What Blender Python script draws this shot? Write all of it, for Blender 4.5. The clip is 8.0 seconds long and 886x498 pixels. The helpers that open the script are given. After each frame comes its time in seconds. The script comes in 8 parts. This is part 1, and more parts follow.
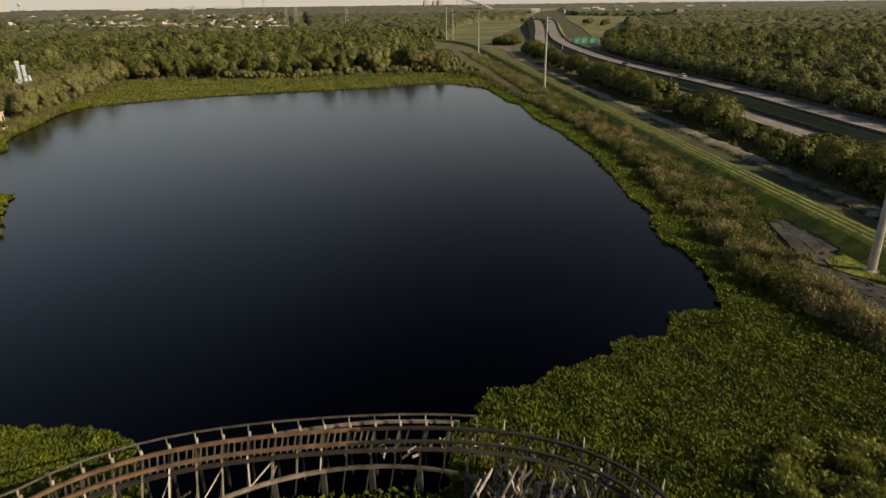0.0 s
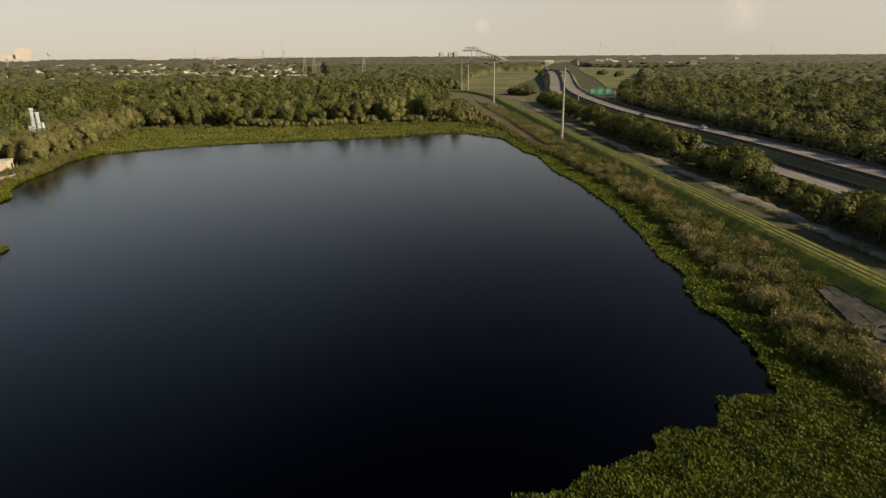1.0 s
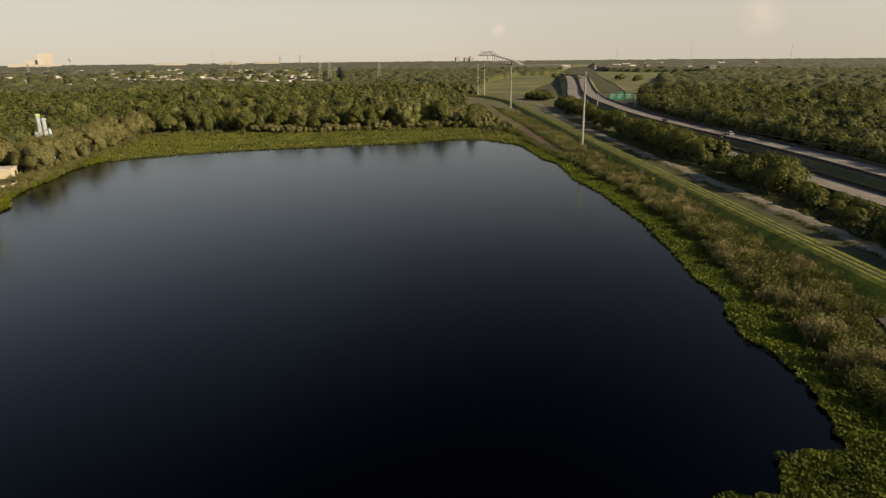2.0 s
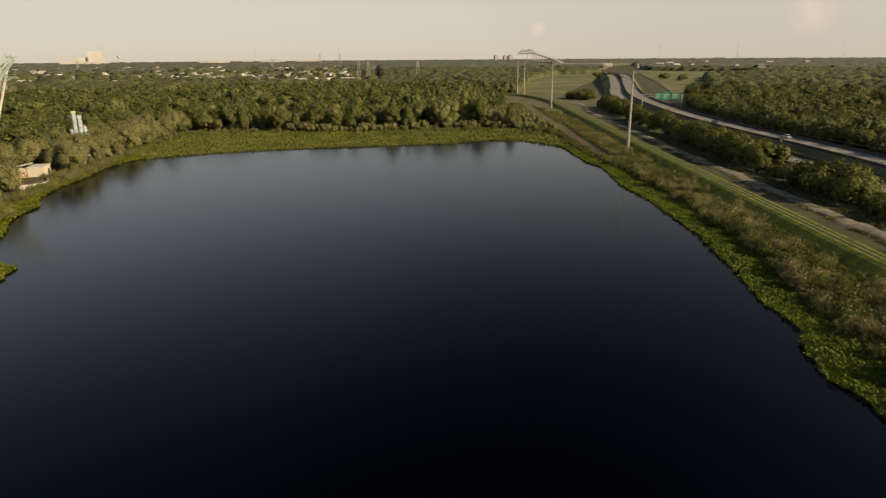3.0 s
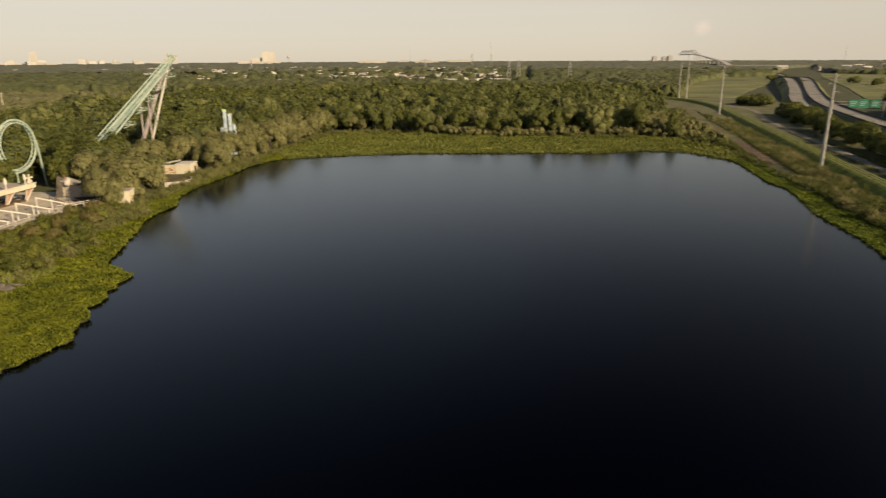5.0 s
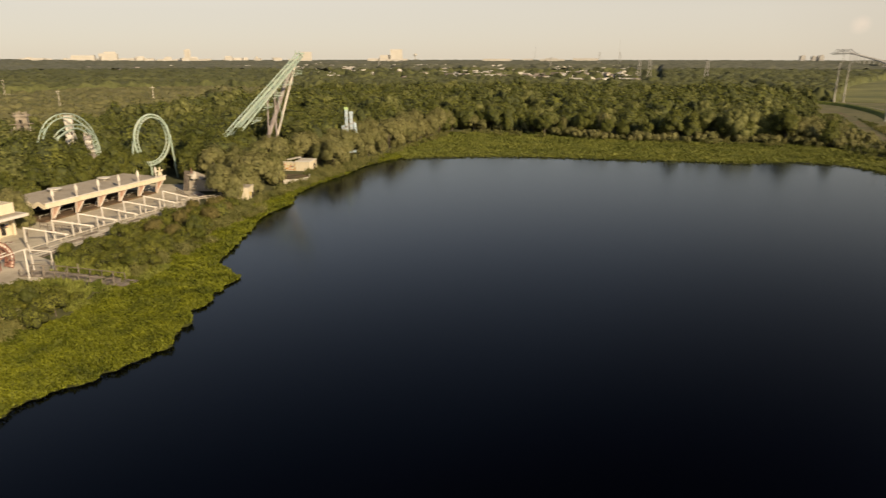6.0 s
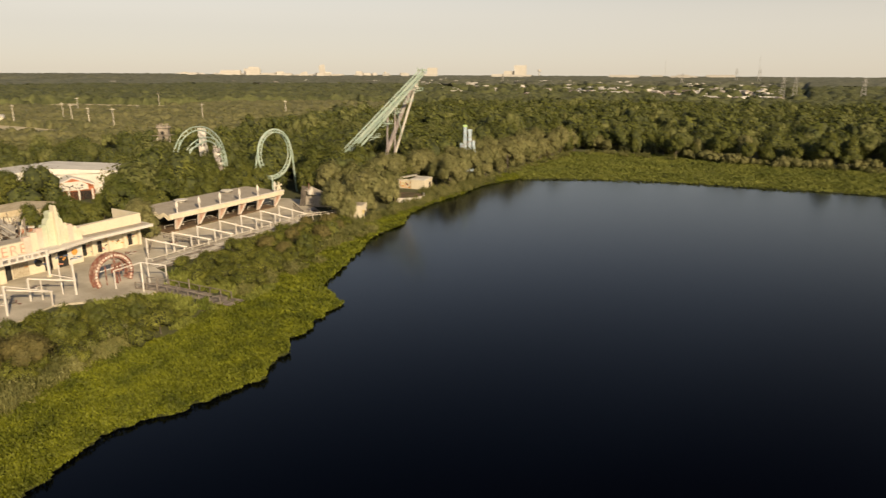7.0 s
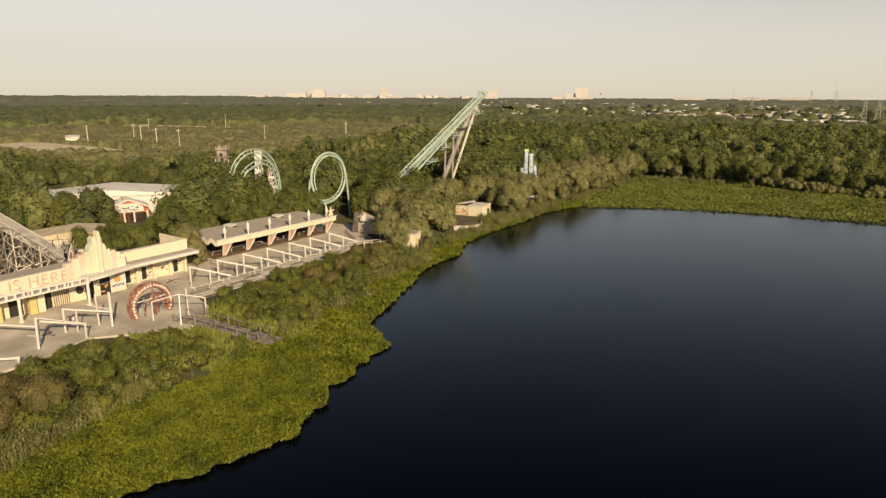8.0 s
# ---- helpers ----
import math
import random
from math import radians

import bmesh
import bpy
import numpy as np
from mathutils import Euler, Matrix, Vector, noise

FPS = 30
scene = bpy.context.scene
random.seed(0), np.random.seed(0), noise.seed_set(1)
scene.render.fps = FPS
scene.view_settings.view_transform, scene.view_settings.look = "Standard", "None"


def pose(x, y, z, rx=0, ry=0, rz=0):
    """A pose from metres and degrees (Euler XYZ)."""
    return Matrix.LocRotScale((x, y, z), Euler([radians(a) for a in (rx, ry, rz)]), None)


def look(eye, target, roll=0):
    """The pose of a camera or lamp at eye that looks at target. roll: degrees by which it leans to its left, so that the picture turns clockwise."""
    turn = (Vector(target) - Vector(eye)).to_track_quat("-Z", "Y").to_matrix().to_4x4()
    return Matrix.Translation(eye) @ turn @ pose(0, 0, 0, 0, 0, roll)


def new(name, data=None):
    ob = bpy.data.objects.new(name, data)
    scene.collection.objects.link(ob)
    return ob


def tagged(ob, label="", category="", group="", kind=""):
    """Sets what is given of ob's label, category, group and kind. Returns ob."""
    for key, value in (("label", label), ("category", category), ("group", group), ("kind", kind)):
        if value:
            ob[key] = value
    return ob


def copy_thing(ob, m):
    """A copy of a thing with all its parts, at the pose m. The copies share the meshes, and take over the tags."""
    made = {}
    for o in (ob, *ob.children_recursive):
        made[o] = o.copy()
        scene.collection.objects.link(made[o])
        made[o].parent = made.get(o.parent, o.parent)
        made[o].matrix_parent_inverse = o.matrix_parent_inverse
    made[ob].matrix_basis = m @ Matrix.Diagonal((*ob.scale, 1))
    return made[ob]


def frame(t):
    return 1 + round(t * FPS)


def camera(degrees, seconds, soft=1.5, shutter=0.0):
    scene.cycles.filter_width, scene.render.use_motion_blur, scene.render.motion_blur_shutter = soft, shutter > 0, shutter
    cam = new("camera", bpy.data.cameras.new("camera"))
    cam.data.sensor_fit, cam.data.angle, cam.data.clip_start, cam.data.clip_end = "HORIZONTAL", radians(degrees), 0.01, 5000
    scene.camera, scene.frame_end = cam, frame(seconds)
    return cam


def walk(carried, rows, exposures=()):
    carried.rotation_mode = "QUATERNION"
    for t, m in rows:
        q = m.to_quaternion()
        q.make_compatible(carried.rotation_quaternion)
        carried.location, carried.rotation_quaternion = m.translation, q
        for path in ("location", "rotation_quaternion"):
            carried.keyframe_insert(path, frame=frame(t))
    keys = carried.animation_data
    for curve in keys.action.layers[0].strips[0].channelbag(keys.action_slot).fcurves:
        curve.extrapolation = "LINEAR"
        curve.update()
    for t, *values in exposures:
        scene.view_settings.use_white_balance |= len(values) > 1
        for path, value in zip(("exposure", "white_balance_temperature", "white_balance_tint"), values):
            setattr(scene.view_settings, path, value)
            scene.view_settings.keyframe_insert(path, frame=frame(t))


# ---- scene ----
cam = camera(69.6, 8.0, 1.3, 0.45)
PATH = [
    (0, (-10.254, 0.325, 37.148), (-9.918, 2.158, 36.422), -0.7),
    (0.5, (-9.668, 4.586, 36.924), (-9.346, 6.448, 36.269), -0.6),
    (1, (-9.121, 9.078, 36.758), (-8.815, 10.964, 36.169), -0.4),
    (1.5, (-8.256, 13.646, 36.521), (-7.967, 15.539, 35.947), -0.5),
    (3, (-6.747, 27.666, 36.292), (-6.597, 29.574, 35.712), -0.4),
    (3.5, (-6.177, 32.673, 36.048), (-6.108, 34.587, 35.471), -0.4),
    (4, (-6.188, 37.583, 36.167), (-6.205, 39.498, 35.588), -0.3),
    (5.3, (-7.041, 50.647, 35.927), (-7.426, 52.524, 35.352), -0.3),
    (5.5, (-7.458, 52.599, 35.931), (-7.915, 54.459, 35.354), -0.3),
    (6, (-9.046, 57.604, 36.179), (-9.672, 59.413, 35.599), 0.0),
    (6.5, (-10.671, 61.967, 36.381), (-11.463, 63.715, 35.817), 0.1),
    (7, (-12.666, 66.301, 36.581), (-13.621, 67.975, 36.044), 0.2),
    (7.5, (-15.13, 70.75, 36.489), (-16.19, 72.37, 35.988), 0.2),
    (8, (-17.99, 74.997, 36.447), (-19.104, 76.589, 35.974), 0.2),
]
LIGHT_METER = [(0, 0.13, 7200, 10.1), (1.5, 0.2, 7300, 10.2), (3, 0.2, 7400, 10.4), (6, 0.31, 7500, 11.2), (8, 0.31, 7350, 11.2)]
walk(cam, [(t, look(eye, target, roll)) for t, eye, target, roll in PATH], LIGHT_METER)

# ---- world and sun ----
SUN_ELEVATION, SUN_AZIMUTH = radians(24), math.atan2(0.855, -0.518)
world = bpy.data.worlds.new("sky")
scene.world = world
world.use_nodes = True
wn, wl = world.node_tree.nodes, world.node_tree.links
sky = wn.new("ShaderNodeTexSky")
sky.sky_type = "NISHITA"
sky.sun_disc = False
sky.sun_elevation, sky.sun_rotation = SUN_ELEVATION, SUN_AZIMUTH
sky.air_density, sky.dust_density, sky.ozone_density = 0.55, 0.5, 1.2
wn["Background"].inputs["Strength"].default_value = 0.077
# evening haze: cream at the horizon, pale grey-blue above, clear overhead
where, split, rise, haze, tone = wn.new("ShaderNodeTexCoord"), wn.new("ShaderNodeSeparateXYZ"), wn.new("ShaderNodeMapRange"), wn.new("ShaderNodeMix"), wn.new("ShaderNodeValToRGB")
rise.inputs["From Min"].default_value, rise.inputs["From Max"].default_value = 0.22, 0.68
rise.inputs["To Min"].default_value, rise.inputs["To Max"].default_value = 0.88, 0.0
haze.data_type = "RGBA"
steps = tone.color_ramp.elements
steps[0].position, steps[0].color = 0.0, (0.7, 0.655, 0.575, 1)
steps[1].position, steps[1].color = 0.6, (0.06, 0.09, 0.165, 1)
for at, colour in ((0.08, (0.735, 0.715, 0.655, 1)), (0.16, (0.655, 0.7, 0.7, 1)), (0.29, (0.5, 0.58, 0.7, 1))):
    stop = steps.new(at)
    stop.color = colour
gain = wn.new("ShaderNodeVectorMath")
gain.operation = "SCALE"
# clear air is dimmest at a right angle to the sun, brighter towards it and opposite it
toward, square, phase, high, blend = wn.new("ShaderNodeVectorMath"), wn.new("ShaderNodeMath"), wn.new("ShaderNodeMapRange"), wn.new("ShaderNodeMapRange"), wn.new("ShaderNodeMix")
toward.operation, square.operation = "DOT_PRODUCT", "POWER"
toward.inputs[1].default_value = (math.sin(SUN_AZIMUTH) * math.cos(SUN_ELEVATION), math.cos(SUN_AZIMUTH) * math.cos(SUN_ELEVATION), math.sin(SUN_ELEVATION))
square.inputs[1].default_value = 2.0
phase.inputs["To Min"].default_value, phase.inputs["To Max"].default_value = 3.6, 18.0
high.inputs["From Min"].default_value, high.inputs["From Max"].default_value = 0.06, 0.3
blend.inputs["A"].default_value = 10.0
wl.new(where.outputs["Generated"], toward.inputs[0]), wl.new(toward.outputs["Value"], square.inputs[0]), wl.new(square.outputs["Value"], phase.inputs["Value"])
wl.new(split.outputs["Z"], high.inputs["Value"]), wl.new(high.outputs["Result"], blend.inputs["Factor"]), wl.new(phase.outputs["Result"], blend.inputs["B"])
wl.new(blend.outputs["Result"], gain.inputs["Scale"])
wl.new(where.outputs["Generated"], split.inputs["Vector"]), wl.new(split.outputs["Z"], rise.inputs["Value"]), wl.new(split.outputs["Z"], tone.inputs["Fac"])
wl.new(tone.outputs["Color"], gain.inputs[0]), wl.new(gain.outputs["Vector"], haze.inputs["B"])
clear, dim = wn.new("ShaderNodeValToRGB"), wn.new("ShaderNodeMix")
clear.color_ramp.elements[0].position, clear.color_ramp.elements[0].color = 0.0, (0.365, 0.38, 0.47, 1)
clear.color_ramp.elements[1].position, clear.color_ramp.elements[1].color = 0.13, (1.6, 1.5, 1.42, 1)
dim.data_type, dim.blend_type = "RGBA", "MULTIPLY"
dim.inputs["Factor"].default_value = 1.0
wl.new(square.outputs["Value"], clear.inputs["Fac"]), wl.new(sky.outputs["Color"], dim.inputs["A"]), wl.new(clear.outputs["Color"], dim.inputs["B"])
wl.new(rise.outputs["Result"], haze.inputs["Factor"]), wl.new(dim.outputs["Result"], haze.inputs["A"])
# two faint evening clouds low over the land
air = haze.outputs["Result"]
puff = wn.new("ShaderNodeTexNoise")
puff.inputs["Scale"].default_value, puff.inputs["Detail"].default_value = 46.0, 5
wl.new(where.outputs["Generated"], puff.inputs["Vector"])
for heading, reach, amount in (((0.219, 0.975, 0.037), 0.02, 0.5), ((0.547, 0.836, 0.05), 0.045, 0.35)):
    near, fade, part_of, cloud = wn.new("ShaderNodeVectorMath"), wn.new("ShaderNodeMapRange"), wn.new("ShaderNodeMath"), wn.new("ShaderNodeMix")
    near.operation, part_of.operation = "DISTANCE", "MULTIPLY_ADD"
    near.inputs[1].default_value = heading
    fade.interpolation_type = "SMOOTHSTEP"
    fade.inputs["From Min"].default_value, fade.inputs["From Max"].default_value = 0.0, reach
    fade.inputs["To Min"].default_value, fade.inputs["To Max"].default_value = 1.0, 0.0
    part_of.inputs[2].default_value = -0.3 * amount
    part_of.use_clamp = True
    cloud.data_type = "RGBA"
    cloud.inputs["B"].default_value = (9.6, 8.3, 7.3, 1)
    wl.new(where.outputs["Generated"], near.inputs[0]), wl.new(near.outputs["Value"], fade.inputs["Value"])
    wl.new(puff.outputs["Fac"], part_of.inputs[0]), wl.new(fade.outputs["Result"], part_of.inputs[1])
    wl.new(part_of.outputs["Value"], cloud.inputs["Factor"]), wl.new(air, cloud.inputs["A"])
    air = cloud.outputs["Result"]
wl.new(air, wn["Background"].inputs["Color"])
sun_data = bpy.data.lights.new("sun", "SUN")
sun_data.energy, sun_data.angle, sun_data.color = 5.0, radians(0.6), (1.0, 0.82, 0.58)
sun = new("sun", sun_data)
to_sun = Vector((math.sin(SUN_AZIMUTH) * math.cos(SUN_ELEVATION), math.cos(SUN_AZIMUTH) * math.cos(SUN_ELEVATION), math.sin(SUN_ELEVATION)))
sun.matrix_world = look(to_sun * 400, (0, 0, 0))


# ---- materials ----
def material(name, dark, light, scale=1.0, rough=0.8, bump=0.0, metal=0.0, fine=8.0, spread=0.0, stain=None, stain_scale=0.15, stain_amount=0.0):
    """Two tones in noise at two sizes, optional shift piece by piece, optional large stains, and relief."""
    m = bpy.data.materials.new(name)
    m.use_nodes = True
    n, k = m.node_tree.nodes, m.node_tree.links
    bsdf = n["Principled BSDF"]
    geo = n.new("ShaderNodeNewGeometry")
    big, small = n.new("ShaderNodeTexNoise"), n.new("ShaderNodeTexNoise")
    big.inputs["Scale"].default_value, small.inputs["Scale"].default_value = scale, scale * fine
    big.inputs["Detail"].default_value = small.inputs["Detail"].default_value = 4
    add = n.new("ShaderNodeMath")
    add.operation = "MULTIPLY_ADD"
    add.inputs[1].default_value = 0.5
    ramp = n.new("ShaderNodeValToRGB")
    ramp.color_ramp.elements[0].position, ramp.color_ramp.elements[1].position = 0.52, 0.98
    ramp.color_ramp.elements[0].color, ramp.color_ramp.elements[1].color = (*dark, 1), (*light, 1)
    k.new(geo.outputs["Position"], big.inputs["Vector"]), k.new(geo.outputs["Position"], small.inputs["Vector"])
    k.new(small.outputs["Fac"], add.inputs[0]), k.new(big.outputs["Fac"], add.inputs[2])
    k.new(add.outputs["Value"], ramp.inputs["Fac"])
    colour = ramp.outputs["Color"]
    if spread:
        both, info, span, hsv = n.new("ShaderNodeMath"), n.new("ShaderNodeObjectInfo"), n.new("ShaderNodeMapRange"), n.new("ShaderNodeHueSaturation")
        both.operation = "FRACT"
        total = n.new("ShaderNodeMath")
        k.new(geo.outputs["Random Per Island"], total.inputs[0]), k.new(info.outputs["Random"], total.inputs[1])
        k.new(total.outputs["Value"], both.inputs[0]), k.new(both.outputs["Value"], span.inputs["Value"])
        span.inputs["To Min"].default_value, span.inputs["To Max"].default_value = 1 - spread, 1 + spread
        k.new(span.outputs["Result"], hsv.inputs["Value"]), k.new(colour, hsv.inputs["Color"])
        colour = hsv.outputs["Color"]
    if stain:
        patch, step, mix = n.new("ShaderNodeTexNoise"), n.new("ShaderNodeMapRange"), n.new("ShaderNodeMix")
        patch.inputs["Scale"].default_value, patch.inputs["Detail"].default_value = stain_scale, 6
        step.inputs["From Min"].default_value, step.inputs["From Max"].default_value, step.inputs["To Max"].default_value = 0.48, 0.66, stain_amount
        mix.data_type = "RGBA"
        mix.inputs["B"].default_value = (*stain, 1)
        k.new(geo.outputs["Position"], patch.inputs["Vector"]), k.new(patch.outputs["Fac"], step.inputs["Value"])
        k.new(step.outputs["Result"], mix.inputs["Factor"]), k.new(colour, mix.inputs["A"])
        colour = mix.outputs["Result"]
    k.new(colour, bsdf.inputs["Base Color"])
    bsdf.inputs["Roughness"].default_value, bsdf.inputs["Metallic"].default_value = rough, metal
    if bump:
        relief = n.new("ShaderNodeBump")
        relief.inputs["Strength"].default_value, relief.inputs["Distance"].default_value = min(1, bump * 4), bump
        k.new(add.outputs["Value"], relief.inputs["Height"]), k.new(relief.outputs["Normal"], bsdf.inputs["Normal"])
    return m


def foliage(name, dark, light, scale=0.08, spread=0.35, through_light=0.22):
    """Leaves: patches of tone across the stand, a shift leaf by leaf and tree by tree, some light through the blade."""
    m = material(name, dark, light, scale, 0.65, 0, 0, 6.0, spread)
    n, k = m.node_tree.nodes, m.node_tree.links
    bsdf, out = n["Principled BSDF"], n["Material Output"]
    bsdf.inputs["Specular IOR Level"].default_value = 0.25
    colour = bsdf.inputs["Base Color"].links[0].from_socket
    glow, mix = n.new("ShaderNodeBsdfTranslucent"), n.new("ShaderNodeMixShader")
    mix.inputs[0].default_value = through_light
    k.new(colour, glow.inputs["Color"]), k.new(bsdf.outputs["BSDF"], mix.inputs[1]), k.new(glow.outputs["BSDF"], mix.inputs[2])
    k.new(mix.outputs["Shader"], out.inputs["Surface"])
    return m


def water_material():
    m = bpy.data.materials.new("lake_water")
    m.use_nodes = True
    n, k = m.node_tree.nodes, m.node_tree.links
    body, gloss, mix, edge, trim = n.new("ShaderNodeBsdfDiffuse"), n.new("ShaderNodeBsdfGlossy"), n.new("ShaderNodeMixShader"), n.new("ShaderNodeFresnel"), n.new("ShaderNodeMapRange")
    body.inputs["Color"].default_value = (0.0002, 0.00022, 0.001, 1)
    gloss.inputs["Color"].default_value = (0.89, 0.945, 1.0, 1)
    gloss.inputs["Roughness"].default_value = 0.155
    edge.inputs["IOR"].default_value = 1.36
    trim.inputs["From Min"].default_value, trim.inputs["From Max"].default_value = 0.0275, 1.0
    k.new(edge.outputs["Fac"], trim.inputs["Value"]), k.new(trim.outputs["Result"], mix.inputs[0])
    k.new(body.outputs["BSDF"], mix.inputs[1]), k.new(gloss.outputs["BSDF"], mix.inputs[2]), k.new(mix.outputs["Shader"], n["Material Output"].inputs["Surface"])
    geo, wave, wide, relief, join = n.new("ShaderNodeNewGeometry"), n.new("ShaderNodeTexNoise"), n.new("ShaderNodeTexNoise"), n.new("ShaderNodeBump"), n.new("ShaderNodeMath")
    wave.inputs["Scale"].default_value, wave.inputs["Detail"].default_value = 2.2, 3
    wide.inputs["Scale"].default_value = 0.02
    join.operation = "MULTIPLY"
    k.new(geo.outputs["Position"], wave.inputs["Vector"]), k.new(geo.outputs["Position"], wide.inputs["Vector"])
    k.new(wave.outputs["Fac"], join.inputs[0]), k.new(wide.outputs["Fac"], join.inputs[1])
    k.new(join.outputs["Value"], relief.inputs["Height"])
    relief.inputs["Strength"].default_value, relief.inputs["Distance"].default_value = 0.5, 0.02
    k.new(relief.outputs["Normal"], gloss.inputs["Normal"]), k.new(relief.outputs["Normal"], edge.inputs["Normal"])
    return m


WATER = water_material()
CLEARING = material("bare_sandy_soil", (0.38, 0.33, 0.21), (0.56, 0.49, 0.34), 0.05, 0.95, 0.02, fine=9, stain=(0.22, 0.21, 0.09), stain_scale=0.04, stain_amount=0.4)
LETTER = material("faded_letter_paint", (0.4, 0.208, 0.152), (0.544, 0.352, 0.272), 0.7, 0.8, stain=(0.56, 0.496, 0.4), stain_scale=0.9, stain_amount=0.5)
GROUND = material("undergrowth", (0.024, 0.0304, 0.0088), (0.08, 0.084, 0.0304), 0.12, 0.95, 0.15, fine=14)
LEVEE_GRASS = material("mown_grass", (0.055, 0.087, 0.007), (0.215, 0.243, 0.024), 0.35, 0.95, 0.18, fine=7, stain=(0.17, 0.16, 0.035), stain_scale=0.2, stain_amount=0.4)
FIELD_GRASS = material("field_grass", (0.095, 0.108, 0.03), (0.2, 0.2, 0.075), 0.02, 0.95, 0, fine=12, stain=(0.05, 0.062, 0.018), stain_scale=0.012, stain_amount=0.7)
ROUGH_GRASS = material("rough_meadow", (0.054, 0.0612, 0.018), (0.137, 0.133, 0.054), 0.07, 0.95, 0.1, fine=16, stain=(0.144, 0.122, 0.072), stain_scale=0.05, stain_amount=0.5)
GRAVEL = material("grey_gravel", (0.11, 0.098, 0.075), (0.29, 0.26, 0.205), 0.35, 0.95, 0.05, fine=20, stain=(0.06, 0.075, 0.02), stain_scale=0.3, stain_amount=0.9)
DIRT = material("brown_dirt", (0.055, 0.034, 0.02), (0.17, 0.11, 0.068), 0.5, 0.95, 0.1, fine=8, stain=(0.045, 0.058, 0.018), stain_scale=0.3, stain_amount=0.5)
RIPRAP = material("old_slab_concrete", (0.01, 0.0105, 0.0105), (0.07, 0.07, 0.066), 0.6, 0.95, 0.12, fine=7, spread=0.25, stain=(0.016, 0.0192, 0.0096), stain_scale=0.35, stain_amount=0.85)
ROADWAY = material("worn_concrete_road", (0.17, 0.16, 0.14), (0.32, 0.3, 0.265), 0.15, 0.9, 0.01, fine=24, stain=(0.09, 0.088, 0.083), stain_scale=0.3, stain_amount=0.5)
BARRIER = material("stained_barrier_concrete", (0.025, 0.024, 0.022), (0.085, 0.08, 0.072), 0.6, 0.9, 0.02)
STRIPE = material("road_paint", (0.4, 0.4, 0.368), (0.6, 0.592, 0.56), 1.0, 0.8)
PLAZA = material("plaza_concrete", (0.36, 0.325, 0.255), (0.58, 0.53, 0.43), 0.22, 0.9, 0.01, fine=18, stain=(0.25, 0.22, 0.17), stain_scale=0.18, stain_amount=0.6)
HYACINTH = foliage("water_hyacinth_leaf", (0.052, 0.067, 0.0045), (0.154, 0.171, 0.0125), 0.3, 0.28)
FAR_MAT = foliage("marsh_plant_leaf", (0.075, 0.092, 0.014), (0.165, 0.178, 0.036), 0.07, 0.16)
FAR_MAT_BED = material("marsh_plant_bed", (0.04, 0.05, 0.008), (0.12, 0.13, 0.026), 0.6, 0.9, 0.2, fine=4)
FRINGE = foliage("fringe_plant_leaf", (0.052, 0.082, 0.007), (0.15, 0.19, 0.016), 0.12, 0.18)
# These beds are much darker than their leaves: shade between leaves as colour.
FRINGE_BED = material("shaded_fringe_bed", (0.016, 0.026, 0.002), (0.08, 0.105, 0.009), 1.6, 0.9, 0.2, fine=3)
HYACINTH_BED = material("shaded_hyacinth_bed", (0.012, 0.017, 0.0015), (0.07, 0.078, 0.007), 1.6, 0.9, 0.2, fine=3)
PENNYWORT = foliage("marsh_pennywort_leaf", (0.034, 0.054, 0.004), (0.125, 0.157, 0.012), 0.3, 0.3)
PENNYWORT_BED = material("shaded_pennywort_bed", (0.008, 0.012, 0.001), (0.06, 0.075, 0.005), 1.3, 0.9, 0.3, fine=3)
REED = foliage("reed_blade", (0.105, 0.107, 0.033), (0.33, 0.29, 0.14), 0.3, 0.3)
PALE_REED = foliage("grey_green_reed_blade", (0.085, 0.097, 0.028), (0.235, 0.228, 0.086), 0.25, 0.25)
# Near-black timber: the coaster's shaded side, put into the colour.
SHADE_TIMBER = material("shade_dark_timber", (0.008, 0.007, 0.006), (0.03, 0.026, 0.022), 0.9, 0.95, 0.01, fine=10, spread=0.25)
DARK_TIMBER = material("dark_weathered_timber", (0.028, 0.024, 0.02), (0.12, 0.104, 0.088), 0.9, 0.9, 0.01, fine=10, spread=0.25)
RUT = material("wet_rut_soil", (0.012, 0.0128, 0.0048), (0.04, 0.0384, 0.0144), 0.5, 0.95, 0.03)
TUFT = foliage("mown_grass_blade", (0.055, 0.08, 0.007), (0.235, 0.25, 0.025), 0.35, 0.2)
REED_GREEN = foliage("green_reed_blade", (0.056, 0.073, 0.014), (0.175, 0.182, 0.056), 0.3, 0.34)
LEAF = foliage("broadleaf", (0.058, 0.074, 0.0135), (0.162, 0.17, 0.038), 0.13, 0.16)
LEAF_PALE = foliage("willow_leaf", (0.118, 0.125, 0.041), (0.256, 0.241, 0.102), 0.13, 0.16)
LEAF_SHRUB = foliage("shrub_leaf", (0.062, 0.077, 0.011), (0.19, 0.196, 0.036), 0.3, 0.26)
# Crown cores are darker than their leaves: the shade inside is coloured in.
CORE = material("shaded_leaf_mass", (0.022, 0.03, 0.007), (0.073, 0.086, 0.023), 0.3, 0.9, 0.3, fine=6, spread=0.12)
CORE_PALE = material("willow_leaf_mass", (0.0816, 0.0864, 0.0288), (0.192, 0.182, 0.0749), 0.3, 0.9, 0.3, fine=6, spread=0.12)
CORE_SHRUB = material("shaded_shrub_mass", (0.014, 0.019, 0.0025), (0.055, 0.06, 0.009), 0.8, 0.9, 0.2, fine=5, spread=0.2)
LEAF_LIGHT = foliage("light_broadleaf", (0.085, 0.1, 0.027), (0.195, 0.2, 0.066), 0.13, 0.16)
